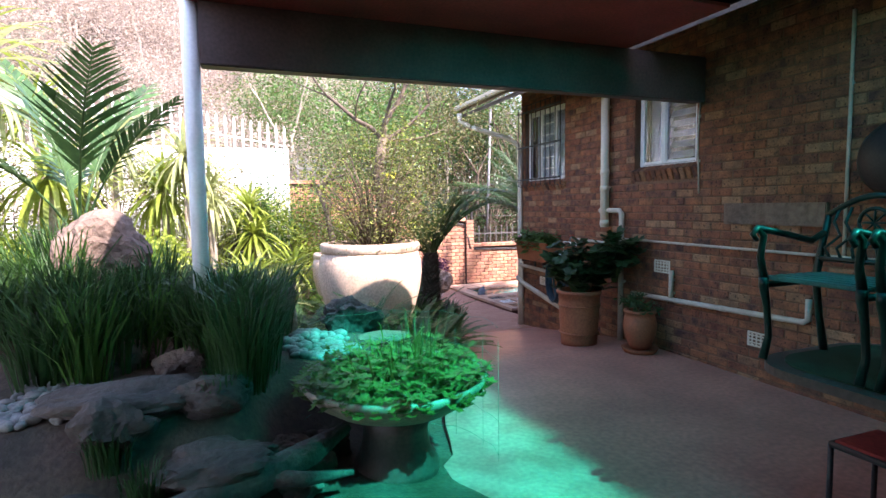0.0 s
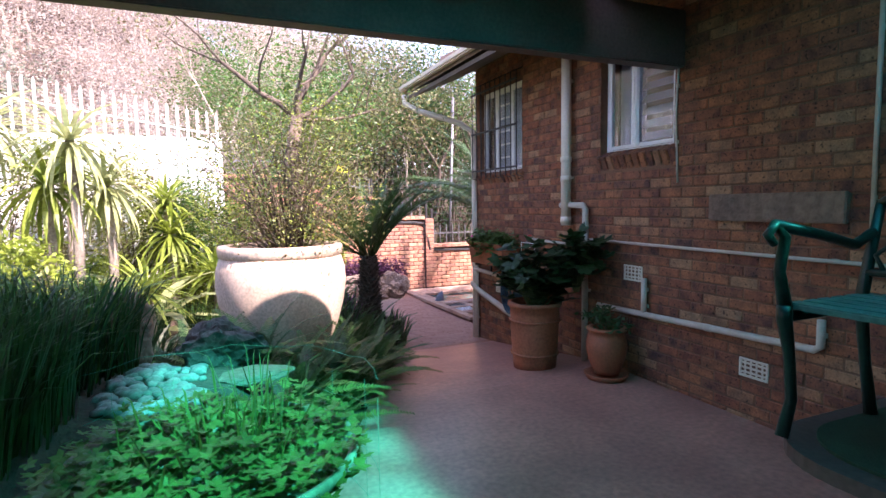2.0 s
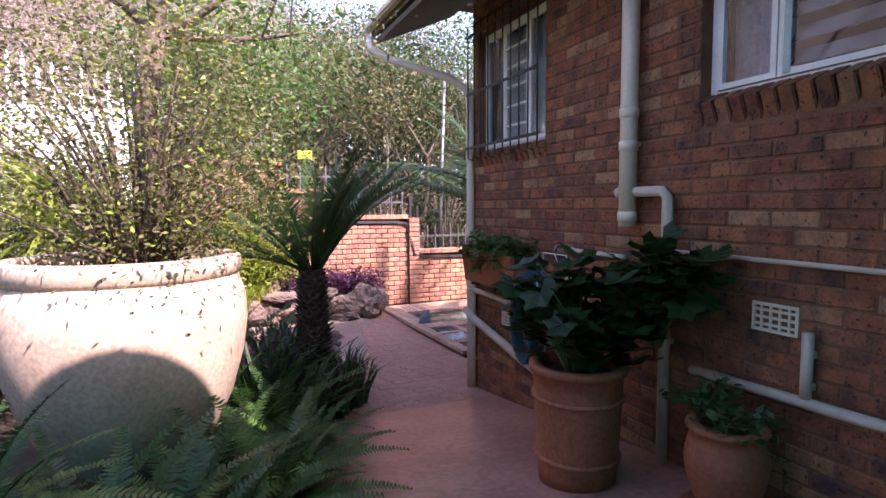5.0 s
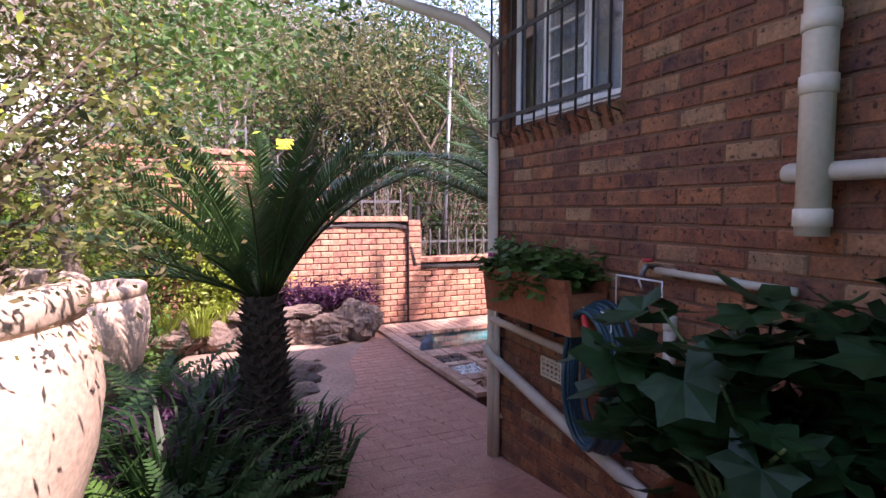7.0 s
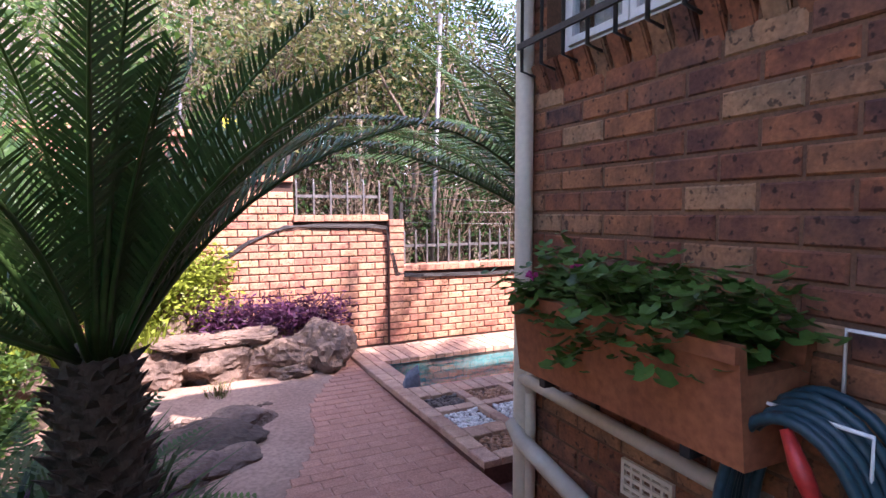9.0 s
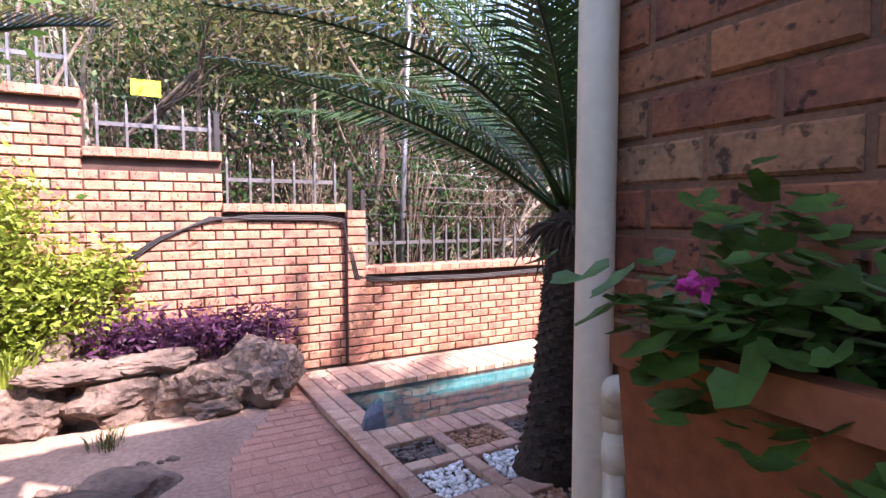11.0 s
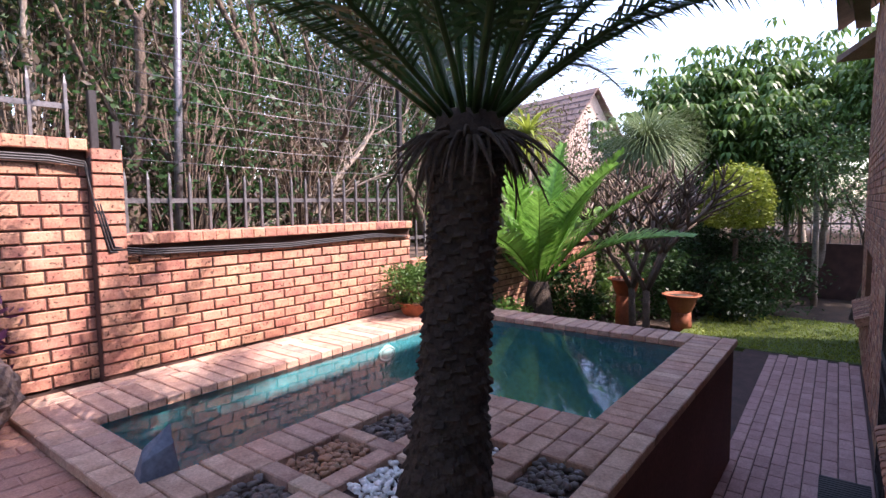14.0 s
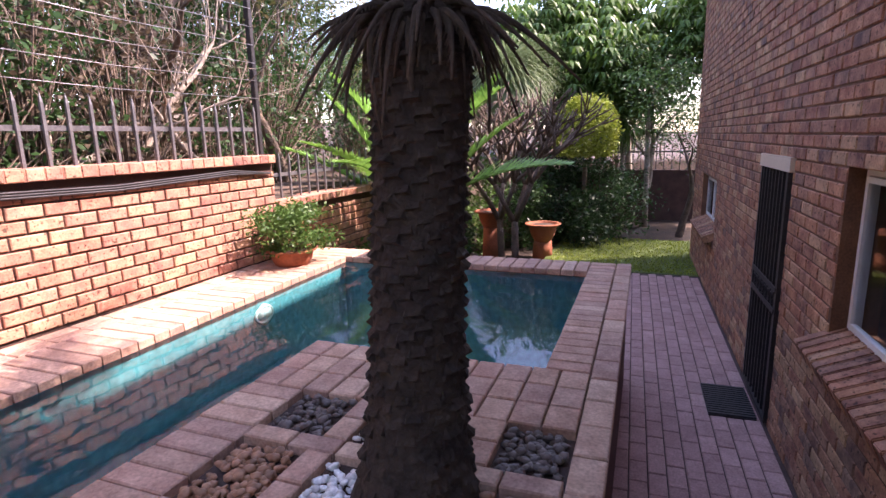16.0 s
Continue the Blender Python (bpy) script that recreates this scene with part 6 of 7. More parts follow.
for k in range(15):
    x, y = -5.2 + 0.45 * k + rng.uniform(-0.2, 0.2), rng.uniform(10.6, 12.0)
    if k % 3 == 0:
        strappy("tall bright dracaena against the pale wall", (x, y, ground_z(x, y)), 70, 0.8, 0.05, rng.choice(("leaf_lime", "leaf_olive")), rng.uniform(0.9, 1.9))
    else:
        bush("loose leafy shrub against the pale wall", (x, y, ground_z(x, y)), (0.6, 0.45, rng.uniform(0.8, 1.35)), 3200, 0.075, rng.choice(("leaf_mid", "leaf_lime", "leaf_olive")), group="shrubs against the pale wall")

# rocks, purple plants and shrubs at the foot of the yard wall
M["sand"] = mat("trodden_earth", (0.38, 0.25, 0.19), (0.27, 0.17, 0.13), 1.5, 30, 0.9, bump=0.6, depth=0.01)
structure("apron", strip(lambda y: bed_edge(y) - 2.3, lambda y: bed_edge(y) - 0.003, cut(8.9, 11.85, 0.2), 0.1), M["sand"], "trodden brown earth beside the brick path", "ground")
for k, (x, y, a, b, c, z) in enumerate(((4.46, 11.95, 0.34, 0.28, 0.36, -0.15), (4.0, 11.95, 0.40, 0.24, 0.26, -0.2), (3.4, 12.0, 0.42, 0.25, 0.25, -0.18), (2.8, 12.0, 0.40, 0.24, 0.26, -0.2), (2.2, 12.0, 0.42, 0.26, 0.24, -0.2), (1.6, 12.0, 0.4, 0.26, 0.24, -0.2), (1.0, 12.0, 0.4, 0.26, 0.26, -0.2), (4.1, 11.78, 0.22, 0.14, 0.10, -0.32), (3.0, 12.25, 0.2, 0.16, 0.22, 0.05), (3.7, 12.0, 0.34, 0.2, 0.10, 0.06), (3.1, 11.95, 0.3, 0.2, 0.09, 0.05))):
    rock("rough brown rock in the edging below the wall", (x, y, z), (a, b, c), 30 + k, "rock", group="rock edging", rough=0.28)
structure("planting_bed", Soup().box(-2.0, 12.0, -0.6, 4.7, 12.49, -0.02), M["soil"], "dark soil bed behind the rock edging", "bed")
for x in np.linspace(3.35, 4.6, 7):
    ob = holder("purple_plant", "bushy plant with dark purple leaves", "plant", (float(x), 12.22, -0.03), "purple plants below the wall")
    part("stem", blades(Soup(), (0, 0, 0), 20, 0.3, 0.25, 0.008, 0.4), M["leaf_purple"], ob)
    c = [(rng.gauss(0, 0.12), rng.gauss(0, 0.08), abs(rng.gauss(0.24, 0.1))) for _ in range(420)]
    part("foliage", leaves(Soup(), c, 0.09, 0.3), M["leaf_purple"], ob)
for x, y, r, n, m in ((2.5, 12.25, (0.62, 0.3, 0.72), 5200, "leaf_lime"), (1.6, 12.2, (0.7, 0.35, 0.9), 5200, "leaf_mid"), (0.5, 12.2, (0.8, 0.35, 1.0), 5200, "leaf_dark"), (3.15, 12.3, (0.4, 0.18, 0.5), 2200, "leaf_lime")):
    bush("leafy shrub growing against the yard wall", (x, y, -0.05), r, n, 0.07, m, group="shrubs against the wall")
for x, y in ((2.75, 12.02), (2.1, 11.9), (2.45, 11.7), (1.7, 11.7)):
    tuft("light green fern-like clump among the rocks", (x, y, -0.1), 70, 0.4, 0.3, "leaf_lime", 0.018, 0.6)
for x, y in ((3.35, 11.5), (2.2, 11.2), (1.4, 11.0)):
    tuft("low dry grass tuft on the apron", (x, y, -0.38), 70, 0.12, 0.3, "leaf_olive", 0.008, 0.6)
for k, (x, y, a, b, c) in enumerate(((2.75, 9.9, 0.55, 0.5, 0.11), (3.1, 10.45, 0.5, 0.36, 0.13), (3.45, 10.75, 0.34, 0.24, 0.12), (2.5, 10.35, 0.45, 0.3, 0.09), (3.25, 10.1, 0.3, 0.3, 0.08), (2.2, 9.75, 0.5, 0.4, 0.09))):
    rock("low flat grey-brown rock beside the path", (x, y, pave_z(y) + 0.01), (a, b, c), 90 + k, "rock_dark" if k % 2 else "rock", group="rocks beside the path", rough=0.15)
edging = Soup()
for k in range(46):
    q = k / 45
    m = Matrix.Translation((1.5 + 2.3 * q + rng.gauss(0, 0.03), 10.55 + 0.55 * q + rng.gauss(0, 0.04), pave_z(10.8) + 0.012)) @ Euler((rng.gauss(0, 0.3), rng.gauss(0, 0.3), rng.uniform(0, 6.28))).to_matrix().to_4x4() @ Matrix.Scale(rng.uniform(0.03, 0.055), 4)
    p = stone((1, 0.8, 0.6), 200 + k % 6, sub=2, rough=0.15)
    edging.add([m @ Vector(v) for v in p.v], p.f)
thing("stone_edging", edging, M["rock"], "row of small brown stones edging the sandy apron", "stones", kind="stuff")

# ---- beyond the pool ----
def urn(x, y, rim, label, s=1.0):
    pd = holder("pedestal", "round terracotta pedestal under a pot", "pedestal", (x, y, -1.46))
    h = rim - 0.42 * s + 1.46
    part("drum", Soup().lathe([(0.02, 0), (0.24 * s, 0), (0.23 * s, h * 0.5), (0.21 * s, h), (0.02, h)], n=28), M["terracotta"], pd)
    pot(label, (x, y, rim - 0.42 * s), 0.42 * s, 0.2 * s, 0.31 * s, 0.36 * s, lip=0.05)


urn(14.35, 11.0, -0.80, "bright terracotta pot on a pedestal", 0.78)
urn(13.7, 11.8, -0.50, "terracotta pot on a taller pedestal", 0.72)
def stubby(wood, p, d, length, r, level, rnd):
    """Blunt forking limbs that keep their thickness."""
    bend = (d + Vector((rnd.gauss(0, 0.12), rnd.gauss(0, 0.12), 0.12))).normalized()
    q = p + d * length * 0.5
    e = q + bend * length * 0.5
    wood.tube([p, q, e], [r, r * 0.9, r * 0.84], 6)
    if level:
        turn = rnd.uniform(0, 6.28)
        for k in range(3 if level > 1 else 2):
            a = turn + k * 2.09 + rnd.uniform(-0.3, 0.3)
            o = Vector((math.cos(a), math.sin(a), 0))
            stubby(wood, e, (bend + o * rnd.uniform(0.5, 0.8)).normalized(), length * rnd.uniform(0.66, 0.86), r * 0.72, level - 1, rnd)


def frangipani(label, at, lean, seed):
    ob = holder("frangipani", label, "tree", at, "bare trees beyond the pool")
    rnd, up = random.Random(seed), Vector(lean).normalized()
    part("trunk", Soup().tube([Vector((0, 0, -0.05)), up * 0.45, up * 0.9 + Vector((0, 0, 0.04))], [0.066, 0.06, 0.055], 9), M["bark"], ob)
    for k in range(3):
        a = k * 2.09 + rnd.uniform(-0.3, 0.3)
        limb = Soup()
        stubby(limb, up * 0.88 + Vector((0, 0, 0.03)), (up + Vector((math.cos(a), math.sin(a), 0)) * rnd.uniform(0.5, 0.8)).normalized(), 0.72, 0.046, 4, rnd)
        part("limb", limb, M["bark"], ob)



frangipani("bare frangipani with a fan of stubby grey branches", (12.9, 11.15, -1.5), (0.1, 0.05, 1.0), 21)
frangipani("second bare frangipani with upright grey stems", (13.15, 11.45, -1.5), (0.0, 0.05, 1.0), 27)
pony = strappy("ponytail palm with a fountain of thin grey leaves", (15.2, 11.9, -1.5), 1200, 1.35, 0.02, "leaf_pony", 3.5, (80, -50), "ponytail_palm")
top_b = holder("topiary", "clipped yellow-green topiary ball on a bare stem", "topiary", (16.25, 10.5, -1.48))
part("stem", Soup().tube([(0, 0, 0), (0.05, 0, 0.8), (0, 0, 1.6)], [0.07, 0.06, 0.05], 8), M["bark"], top_b)
c = nrg.normal(size=(5200, 3))
c /= np.linalg.norm(c, axis=1)[:, None]
c[:, 2] = np.maximum(c[:, 2], -0.55)
c = c * (0.72 + 0.05 * nrg.normal(size=(5200, 1)) + 0.07 * np.sin(5 * c[:, :1]) * np.cos(4 * c[:, 1:2] + 3 * c[:, 2:])) * np.array((0.85, 0.85, 0.98)) + np.array((0, 0, 2.3))
part("crown", leaves(Soup(), c, 0.10, 0.5, 0.5), M["leaf_lime"], top_b)
# shade beyond the pool is put into the darker leaf colours
for x, y, r, m, z in ((16.6, 10.2, (0.9, 0.9, 0.75), "leaf_dark", -1.45), (15.4, 11.6, (0.8, 0.6, 0.7), "leaf_dark", -1.45), (18.4, 11.0, (1.2, 1.2, 1.3), "leaf_dark", -1.45), (17.2, 12.0, (1.2, 1.0, 1.5), "leaf_dark", -1.45), (15.7, 10.45, (0.65, 0.65, 0.52), "leaf_shaded", -1.45), (16.9, 11.2, (0.9, 0.7, 0.9), "leaf_shaded", -1.45), (10.2, 12.2, (0.5, 0.3, 0.45), "leaf_mid", -1.45), (12.3, 12.2, (0.6, 0.4, 0.6), "leaf_dark", -1.45), (14.6, 12.4, (0.8, 0.5, 0.9), "leaf_mid", -1.45)):
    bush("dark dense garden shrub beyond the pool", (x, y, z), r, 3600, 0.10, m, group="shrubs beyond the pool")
strappy("spiky yucca tree with a shaggy green head", (19.0, 9.9, -1.45), 130, 1.0, 0.05, "leaf_mid", 2.6, (85, -60), "yucca")
strappy("green spiky yucca tree above the hedge", (18.4, 9.3, -1.45), 110, 0.95, 0.05, "leaf_mid", 3.1, (85, -20), "yucca")
strappy("fan-leaved yellow-green palm behind the shrubs", (13.4, 13.6, -0.4), 70, 0.9, 0.06, "leaf_lime", 2.6, (80, -30), "palm")
fw = Soup().box(19.6, 7.5, -1.6, 19.82, 12.5, -0.15)
structure("wall_far", fw, M["mortar_red"], "low brown brick wall at the end of the lawn", "wall")
ff = holder("fence", "grey palisade on the far garden wall", "fence")
for k in range(26):
    part("picket", Soup().box(19.69, 7.6 + k * 0.19, -0.15, 19.71, 7.62 + k * 0.19, 0.55), M["steel"], ff)
part("rail", Soup().box(19.712, 7.55, 0.3, 19.725, 12.4, 0.34), M["steel"], ff)
M["plaster"] = mat("tan_house_plaster", (0.50, 0.38, 0.30), (0.42, 0.31, 0.24), 2, 30, 0.9)
nh = holder("neighbour_house", "neighbouring tan house with a steep tiled gable", "house", (27.0, 18.2, 0.0))
nh.rotation_euler = (0, 0, radians(72))
nh.scale = (0.8, 0.8, 0.9)
w = Soup()
w.add([(0, -2.4, -2), (0, 2.4, -2), (0, 2.4, 3.6), (0, 0, 6.3), (0, -2.4, 3.6), (6, -2.4, -2), (6, 2.4, -2), (6, 2.4, 3.6), (6, 0, 6.3), (6, -2.4, 3.6)], [(0, 4, 3, 2, 1), (5, 6, 7, 8, 9), (0, 5, 9, 4), (1, 2, 7, 6)])
part("wall", w, M["plaster"], nh)
for sd in (-1, 1):
    rf = Soup()
    for k in range(9):
        a, b = k / 9, (k + 1) / 9
        p = lambda q, lift: [(-0.35, sd * 2.8 * q, 6.45 - 2.95 * q + lift), (6.3, sd * 2.8 * q, 6.45 - 2.95 * q + lift)]
        v = p(a, 0.0) + p(b, 0.05) + p(b, -0.05) + p(a, -0.1)
        rf.add(v, [(0, 1, 3, 2), (2, 3, 5, 4), (4, 5, 7, 6), (6, 7, 1, 0), (0, 2, 4, 6), (1, 7, 5, 3)])
    part("roof", rf, M["roof_tile"], nh)
win = part("window", Soup().box(-0.06, -0.35, 3.6, 0.04, 0.35, 4.9), M["white_paint"], nh)
part("pane", Soup().box(-0.075, -0.28, 3.68, -0.062, 0.28, 4.82), M["unlit_black"], win)

# ---- woods behind the wall ----
kinds = [tree("wild thicket tree with thin branches and sparse leaves", ((3.6, 5.8, -4.5, 8.0, -8.0)[k], 14.6 + 0.5 * k, 0.2), 6.5 + 0.5 * k, 0.11, m, n if k in (0, 1) else int(n * 1.4), 0.095, 50 + k, level=4, kids=3, spread=0.8, bark=b, rise=0.35, fuzz=0.5, first=0.30, group="trees behind the wall") for k, (m, n, b) in enumerate((("leaf_olive", 5200, "bark"), ("leaf_dark", 6500, "bark"), ("leaf_grey", 4800, "bark_pale"), ("leaf_mid", 5600, "bark"), ("leaf_dry", 4200, "bark_pale")))]
spots = [(x + rng.uniform(-0.8, 0.8), y + rng.uniform(-0.8, 0.8)) for y in (14.6, 17.0, 20.0, 24.0, 29.0) for x in np.arange(-14 - (y - 14), 18 + (y - 14) * 0.8, 2.3 + (y - 14) * 0.10)]
for i, (x, y) in enumerate(spots):
    if x > 8 and abs(math.degrees(math.atan2(x - 4.1, y - 8.4)) - 66.0) < 3.5 + math.degrees(1.7 / math.hypot(x - 4.1, y - 8.4)):
        continue
    k = rng.choice((0, 1, 1, 1, 3)) if x > 5.5 else rng.choice((0, 0, 2, 3))
    sc = rng.uniform(0.8, 1.25)
    if x < 2.5:
        k, sc = rng.choice((4, 4, 2, 4)), rng.uniform(0.55, 0.8)
    ob = copy_thing(kinds[k], pose(x, y, ground_z(x, y), 0, 0, rng.uniform(0, 360)))
    ob.scale = (sc, sc, sc * rng.uniform(0.85, 1.1))
under = [bush("tangled undergrowth of thin stems and leaves", (4.0 + 1.3 * k, 13.5, 0.2), (0.9, 0.6, 0.9), 1700, 0.08, m, stems=70, group="undergrowth behind the wall") for k, m in enumerate(("leaf_dark", "leaf_brown", "leaf_dark", "leaf_brown"))]
for i, x in enumerate(np.arange(-8, 18, 0.8)):
    y = 13.4 + rng.uniform(0, 1.6)
    ob = copy_thing(under[rng.choice((0, 1, 0, 0, 3))], pose(float(x), y, 0.1, 0, 0, rng.uniform(0, 360)))
    ob.scale = (1, 1, rng.uniform(0.8, 1.6))
for i, x in enumerate(np.arange(3.2, 14, 0.75)):
    y = (14.9, 16.2)[i % 2] + rng.uniform(0, 0.8)
    if math.degrees(math.atan2(x - 4.1, y - 8.4)) > 54:
        continue
    ob = copy_thing(under[0], pose(float(x), y, 0.2, 0, 0, rng.uniform(0, 360)))
    ob.scale = (1.3, 1.2, rng.uniform(1.6, 2.6))
for i in range(34):
    a = rng.uniform(0, 1)
    x, y = rng.uniform(17, 34), rng.uniform(7.5, 24)
    if abs(y - 8.4 - (x - 4.1) * 0.43) < 3.2 and x < 28:
        continue
    ob = copy_thing(kinds[rng.choice((1, 3, 1, 0))], pose(x, y, -1.4 if y < 12 else 0.2, 0, 0, rng.uniform(0, 360)))
    ob.scale = (0.8, 0.8, rng.uniform(0.5, 0.75))
broad = holder("tree", "leafy tree with drooping clusters of bright leaves", "tree", (20.6, 10.4, -1.45), "trees beyond the lawn")
wood, tips, rnd = Soup(), [], random.Random(91)
grow(wood, tips, Vector((0, 0, -0.1)), Vector((0, 0, 1)), 1.7, 0.12, 4, rnd, 0.8, 0.3, 3)
part("trunk", wood, M["bark_pale"], broad)
lf = Soup()
for t in tips:
    for _ in range(2):
        o = t + Vector((rnd.gauss(0, 0.3), rnd.gauss(0, 0.3), rnd.gauss(0, 0.25)))
        for q in range(8):
            a = q * 0.785 + rnd.uniform(-0.2, 0.2)
            d = Vector((math.cos(a), math.sin(a), 0))
            w, l = Vector((-d.y, d.x, 0)) * 0.05, rnd.uniform(0.24, 0.36)
            p1, p2, p3 = o + d * 0.06, o + d * l * 0.6 - Vector((0, 0, 0.04)), o + d * l - Vector((0, 0, 0.17))
            lf.add([p1, p2 - w, p2 + w, p3], [(0, 2, 1), (1, 2, 3)])
part("crown", lf, M["leaf_mid"], broad)
# the last five stand unseen behind the house, added to cast shade
for x, y, h in ((19.8, 9.3, 1.0), (21.0, 11.2, 1.1), (20.2, 12.6, 1.0), (22.5, 9.8, 1.15), (24.5, 12.2, 1.2), (18.5, 4.5, 1.2), (20.5, 6.0, 1.2), (17.2, 2.5, 1.2), (22.8, 4.2, 1.2), (19.0, 0.5, 1.2)):
    ob = copy_thing(broad if x > 19.5 else kinds[1], pose(x, y, -1.45, 0, 0, rng.uniform(0, 360)))
    ob.scale = (h, h, h * 1.28)
for i in range(190):
    x, y = rng.uniform(-48, 26), rng.uniform(28, 72)
    sc = rng.uniform(1.0, 1.7)
    ob = copy_thing(kinds[rng.choice((4, 4, 4, 4, 2))], pose(x, y, ground_z(x, y) - 0.3, 0, 0, rng.uniform(0, 360)))
    ob.scale = (sc, sc, sc)
for i in range(22):
    x, y = rng.uniform(-16, -5), rng.uniform(2, 13)
    ob = copy_thing(kinds[rng.choice((0, 1, 3))], pose(x, y, ground_z(x, y), 0, 0, rng.uniform(0, 360)))
    ob.scale = (0.7, 0.7, 0.7)
for i, (x, y, h, lx) in enumerate(((6.0, 13.6, 6, 0.05), (4.4, 14.0, 6, -0.05), (7.3, 14.4, 6, 0.12), (3.1, 14.2, 6, 0.1), (8.6, 15.0, 6, -0.1), (2.0, 15.0, 7, 0.05), (9.4, 13.9, 5, -0.3), (7.9, 13.6, 3.0, 0.4), (6.9, 13.5, 2.8, -0.35), (5.2, 13.7, 4.5, 0.1), (4.9, 14.6, 6, -0.12), (6.6, 14.8, 6, 0.08), (3.7, 13.6, 4.5, 0.2), (7.6, 15.4, 6, 0.0), (8.2, 14.2, 4.0, 0.3), (9.8, 14.6, 5.5, 0.1), (10.6, 13.8, 3.6, -0.4), (5.7, 15.2, 6.5, 0.03), (2.6, 13.6, 5, 0.1))):
    tree("bare crooked trunk with pale dead branches", (x, y, 0.1), h, 0.075 + 0.02 * (i % 3), "leaf_dry", 0, 0.1, 70 + i, level=3, kids=3, spread=0.55, bark="bark_pale" if i % 2 else "bark", rise=0.6, lean=(lx, 0), first=0.42, group="bare trunks behind the wall")
for x, y, z, d, l, r, seed in ((6.6, 13.25, 0.75, (1.0, 0.05, 0.55), 1.5, 0.05, 3), (7.6, 13.3, 0.7, (0.8, 0.1, 0.9), 1.3, 0.045, 4), (8.9, 13.3, 0.6, (-0.8, 0.0, 0.8), 1.2, 0.04, 6), (7.1, 13.2, 0.5, (0.0, 0.0, 1.0), 1.1, 0.035, 8)):
    dead_wood, tips = Soup(), []
    grow(dead_wood, tips, Vector((0, 0, -0.45)), Vector(d), l, r, 3, random.Random(seed), 0.6, 0.25, 3)
    dead_branch = holder("dead_branch", "pale bare dead branch leaning behind the wall", "branch", (x, y, z), "dead branches behind the wall")
    part("wood", dead_wood, M["bark_pale"], dead_branch)
M["sign"] = mat("yellow_sign_paint", (0.75, 0.68, 0.05), (0.65, 0.58, 0.04), 6, 40, 0.5, bump=0.05)
thing("yellow_sign", Soup().box(3.55, 13.0, 2.35, 3.80, 13.015, 2.50), M["sign"], "small yellow warning sign on the fence", "sign")


# ---- bricks and pavers, laid last ----
vent_holes = [(-y1, -y0, z0, z1) for y0, y1, z0, z1 in VENTS]
h1 = [(a - 0.0, b + 0.0, c - 0.13, d) for a, b, c, d in holes1] + vent_holes
lay(courses(-7.95, 2.0, -0.55, 3.47, h1), W1, 0.007, "house", wall_w, lambda u, z: -7.95 < u < -5.9 and 0.3 < z < 2.1)
h2 = [GATE] + [(a, b, c - 0.13, d) for a, b, c, d in (WINA, WINB)]
# same brick as the west wall, laid in the lightened colours
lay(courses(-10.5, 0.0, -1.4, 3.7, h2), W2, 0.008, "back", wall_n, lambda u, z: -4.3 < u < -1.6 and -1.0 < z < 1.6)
zs = {(1.2, 3.2): 2.2, (3.2, 4.26): 1.74, (4.26, 5.42): 1.28, (5.62, 8.66): 0.63, (8.66, 14.0): 0.18}
for (a, b), top in zs.items():
    lay(courses(a, b, -0.30 if b < 9 else -1.45, top - 0.1, long=0.208, high=0.073, joint=0.0145), BW, 0.015, "yard", yard_wall, lambda u, z: 4.2 < u < 7.0, limit=140)
    n = int((b - a) / 0.112)
    lay([(a + k * (b - a) / n + 0.004, a + (k + 1) * (b - a) / n - 0.004, top - 0.015, top + 0.062) for k in range(n)], BW @ Matrix.Translation((0, -0.05, 0)), 0.004, "yard", yard_wall, lambda u, z: False)
    s = Soup().box(a, 12.452, top - 0.016, b, 12.74, top + 0.06)
    part("coping", s, M["yardisland"], yard_wall)
for z in np.arange(-0.28, 1.28, 0.0875):
    ob = part("pier_brick", Soup().box(5.425, 12.405, float(z), 5.615, 12.60, float(z) + 0.074, bevel=0.004), M["yardobject"], yard_wall)

FLOOR = Matrix.Rotation(radians(-90), 4, "X")
TOPD = PT @ Matrix.Translation((0, 0, DZ - 0.045)) @ FLOOR
deck = holder("deck", "worn red-brown brick pavers of the pool deck", "deck", kind="structure")


def rect(u0, u1, v0, v1, l, w, along="u"):
    out = []
    if along == "u":
        n, m = max(1, round((u1 - u0) / l)), max(1, round((v1 - v0) / w))
    else:
        n, m = max(1, round((u1 - u0) / w)), max(1, round((v1 - v0) / l))
    for i in range(n):
        for j in range(m):
            out.append((u0 + (u1 - u0) * i / n + 0.004, u0 + (u1 - u0) * (i + 1) / n - 0.004, v0 + (v1 - v0) * j / m + 0.004, v0 + (v1 - v0) * (j + 1) / m - 0.004))
    return out


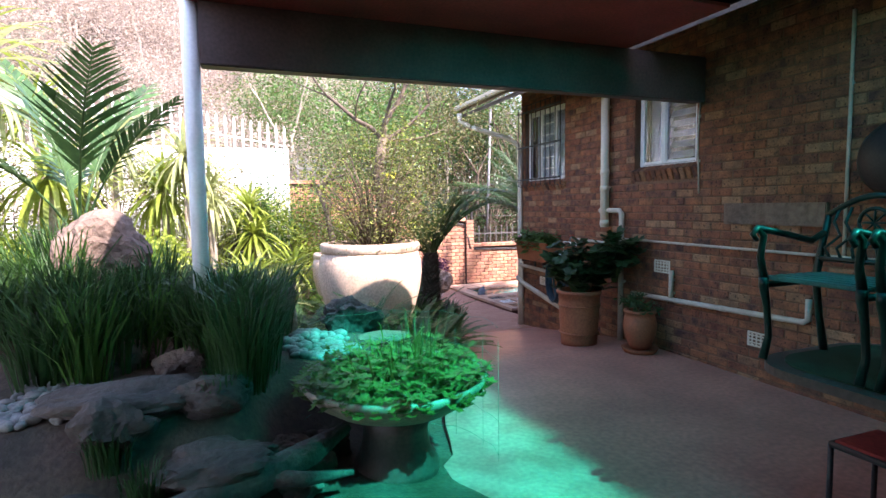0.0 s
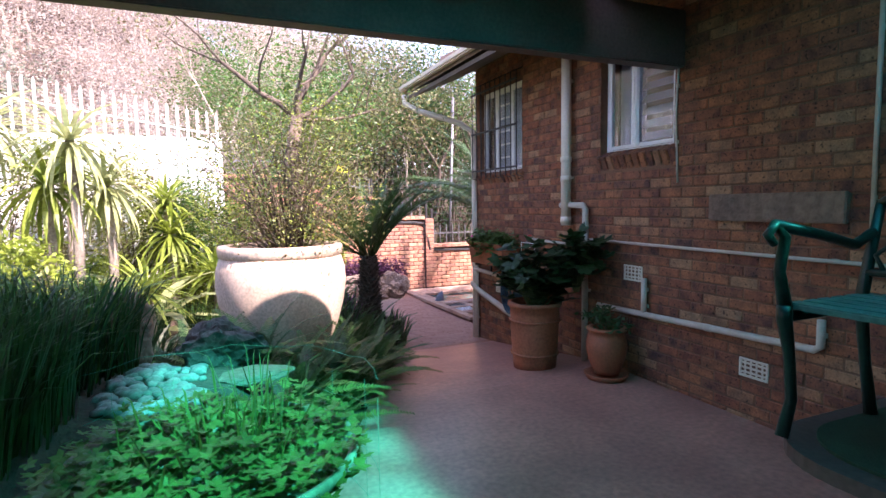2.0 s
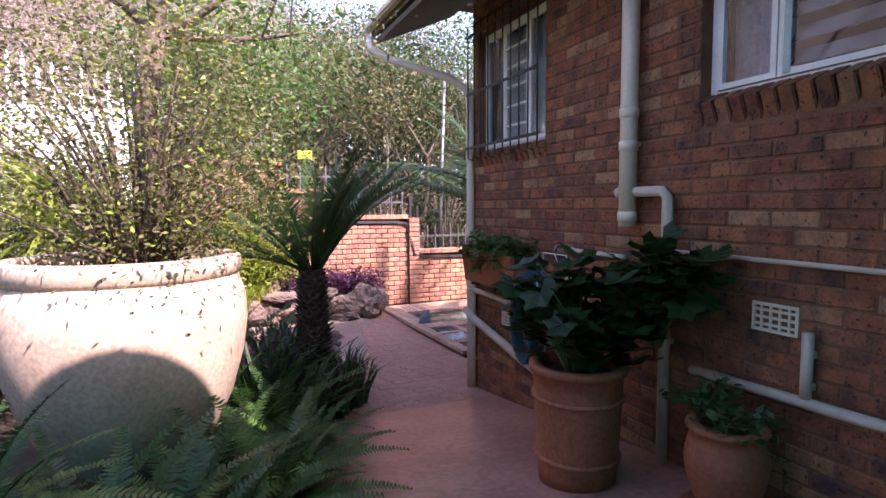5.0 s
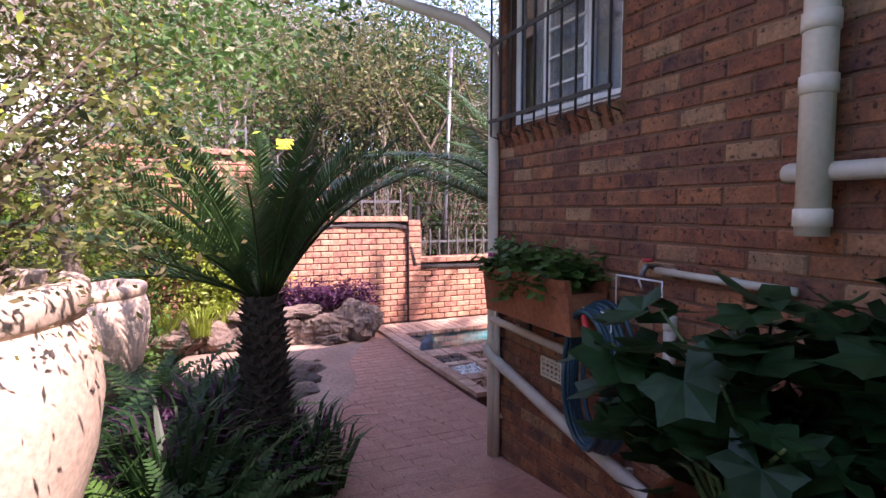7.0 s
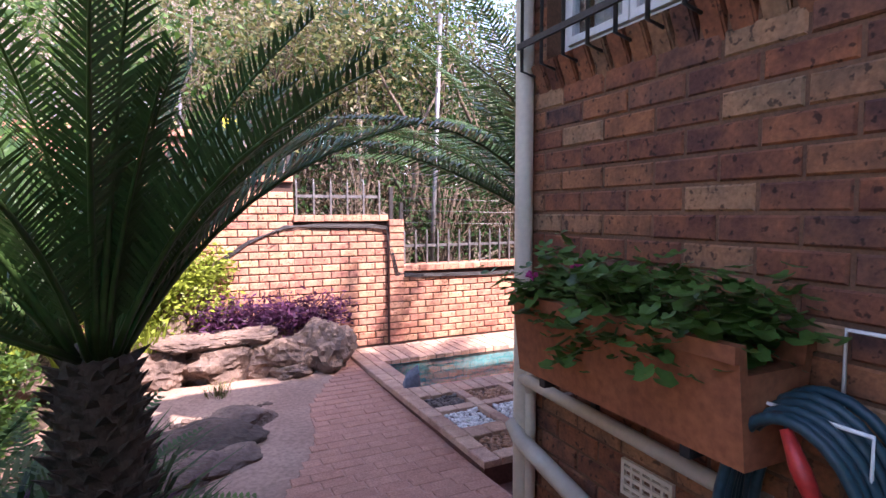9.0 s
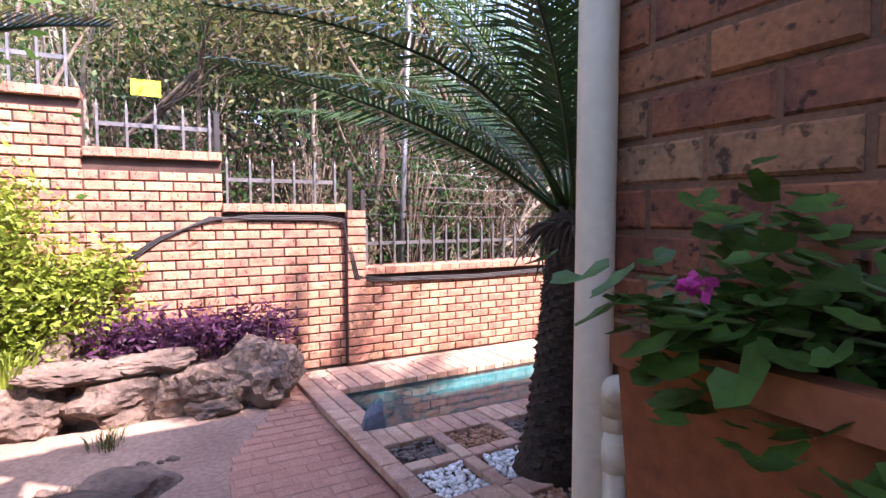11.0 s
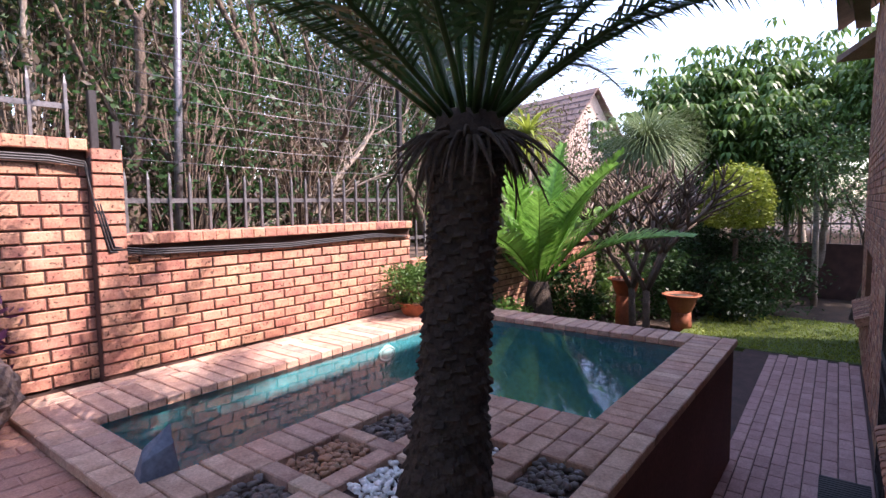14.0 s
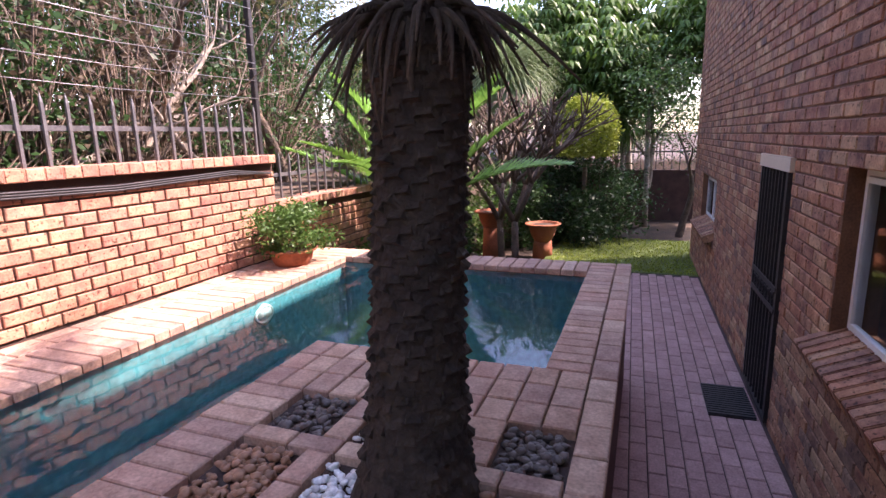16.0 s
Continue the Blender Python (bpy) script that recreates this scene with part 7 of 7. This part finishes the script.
pav = rect(-0.02, 0.12, 0.0, 3.3, 0.22, 0.14, "v")
pav += rect(0.12, 4.32, 0.0, 0.13, 0.22, 0.13)
pav += rect(0.48, 0.58, 0.13, 1.37, 0.21, 0.1, "v") + rect(0.96, 1.06, 0.13, 1.37, 0.21, 0.1, "v")
for a, b in ((0.12, 0.48), (0.58, 0.96), (1.06, 1.38)):
    pav += rect(a, b, 0.40, 0.58, 0.18, 0.18) + rect(a, b, 0.96, 1.07, 0.18, 0.11)
pav += rect(0.12, 1.38, 1.37, 1.66, 0.29, 0.115, "v")
pav += rect(1.38, 1.94, 0.13, 1.66, 0.20, 0.14)
pav += rect(1.94, 4.32, 0.13, 0.35, 0.22, 0.108, "v")
pav += rect(3.98, 4.34, 0.35, 2.70, 0.36, 0.11)
pav += rect(0.12, 0.26, 1.66, 2.68, 0.14, 0.14)
pav += rect(0.12, 4.34, 2.66, 3.12, 0.46, 0.115, "v") + rect(0.12, 4.34, 3.12, 3.34, 0.22, 0.115, "u")
lay(pav, TOPD, 0.052, "pave", deck, lambda u, v: True, "paver", 700)
ground_frame = Matrix.Translation((0, 0, 0)) @ FLOOR
path_rows = []
for row in range(int(5.0 / 0.115)):
    y = 7.52 + row * 0.115
    x = bed_edge(y) + 0.02 - (0.112 if row % 2 else 0)
    while x < (4.46 if y < 8.05 else 4.88):
        a, b = max(x, bed_edge(y)), min(x + 0.22, 4.46 if y < 8.05 else 4.88)
        if b - a > 0.04:
            path_rows.append((a, b, y, y + 0.108))
        x += 0.225
lay(path_rows, ground_frame, 0.0045, "path", path, lambda u, v: 8.3 < v < 11.2, "paver", 290, lambda u, v: pave_z(v))
wk = []
for row in range(9):
    y0 = -1.11 + row * 0.12
    u = -8.8 - (0.1175 if row % 2 else 0)
    while u < -0.6:
        wk.append((u + 0.004, u + 0.231, y0 + 0.004, y0 + 0.116))
        u += 0.235
WK = Matrix.Translation((4.48, 7.95, -1.41)) @ Matrix.Rotation(TILT2, 4, "Z") @ Matrix.Rotation(radians(180), 4, "Z") @ FLOOR
lay(wk, WK, 0.012, "walk", bpy.data.objects["walkway"], lambda u, v: u > -6.5, "paver", 290)
lawn = Soup()
for k in range(5200):
    blades(lawn, (13.45 + rng.random() ** 1.3 * 2.9, rng.uniform(8.4, 10.8), -1.4), 1, 0.03, 0.05, 0.014, 0.5)
thing("lawn_grass", lawn, M["leaf_lime"], "short bright green mown grass", "grass", kind="stuff")
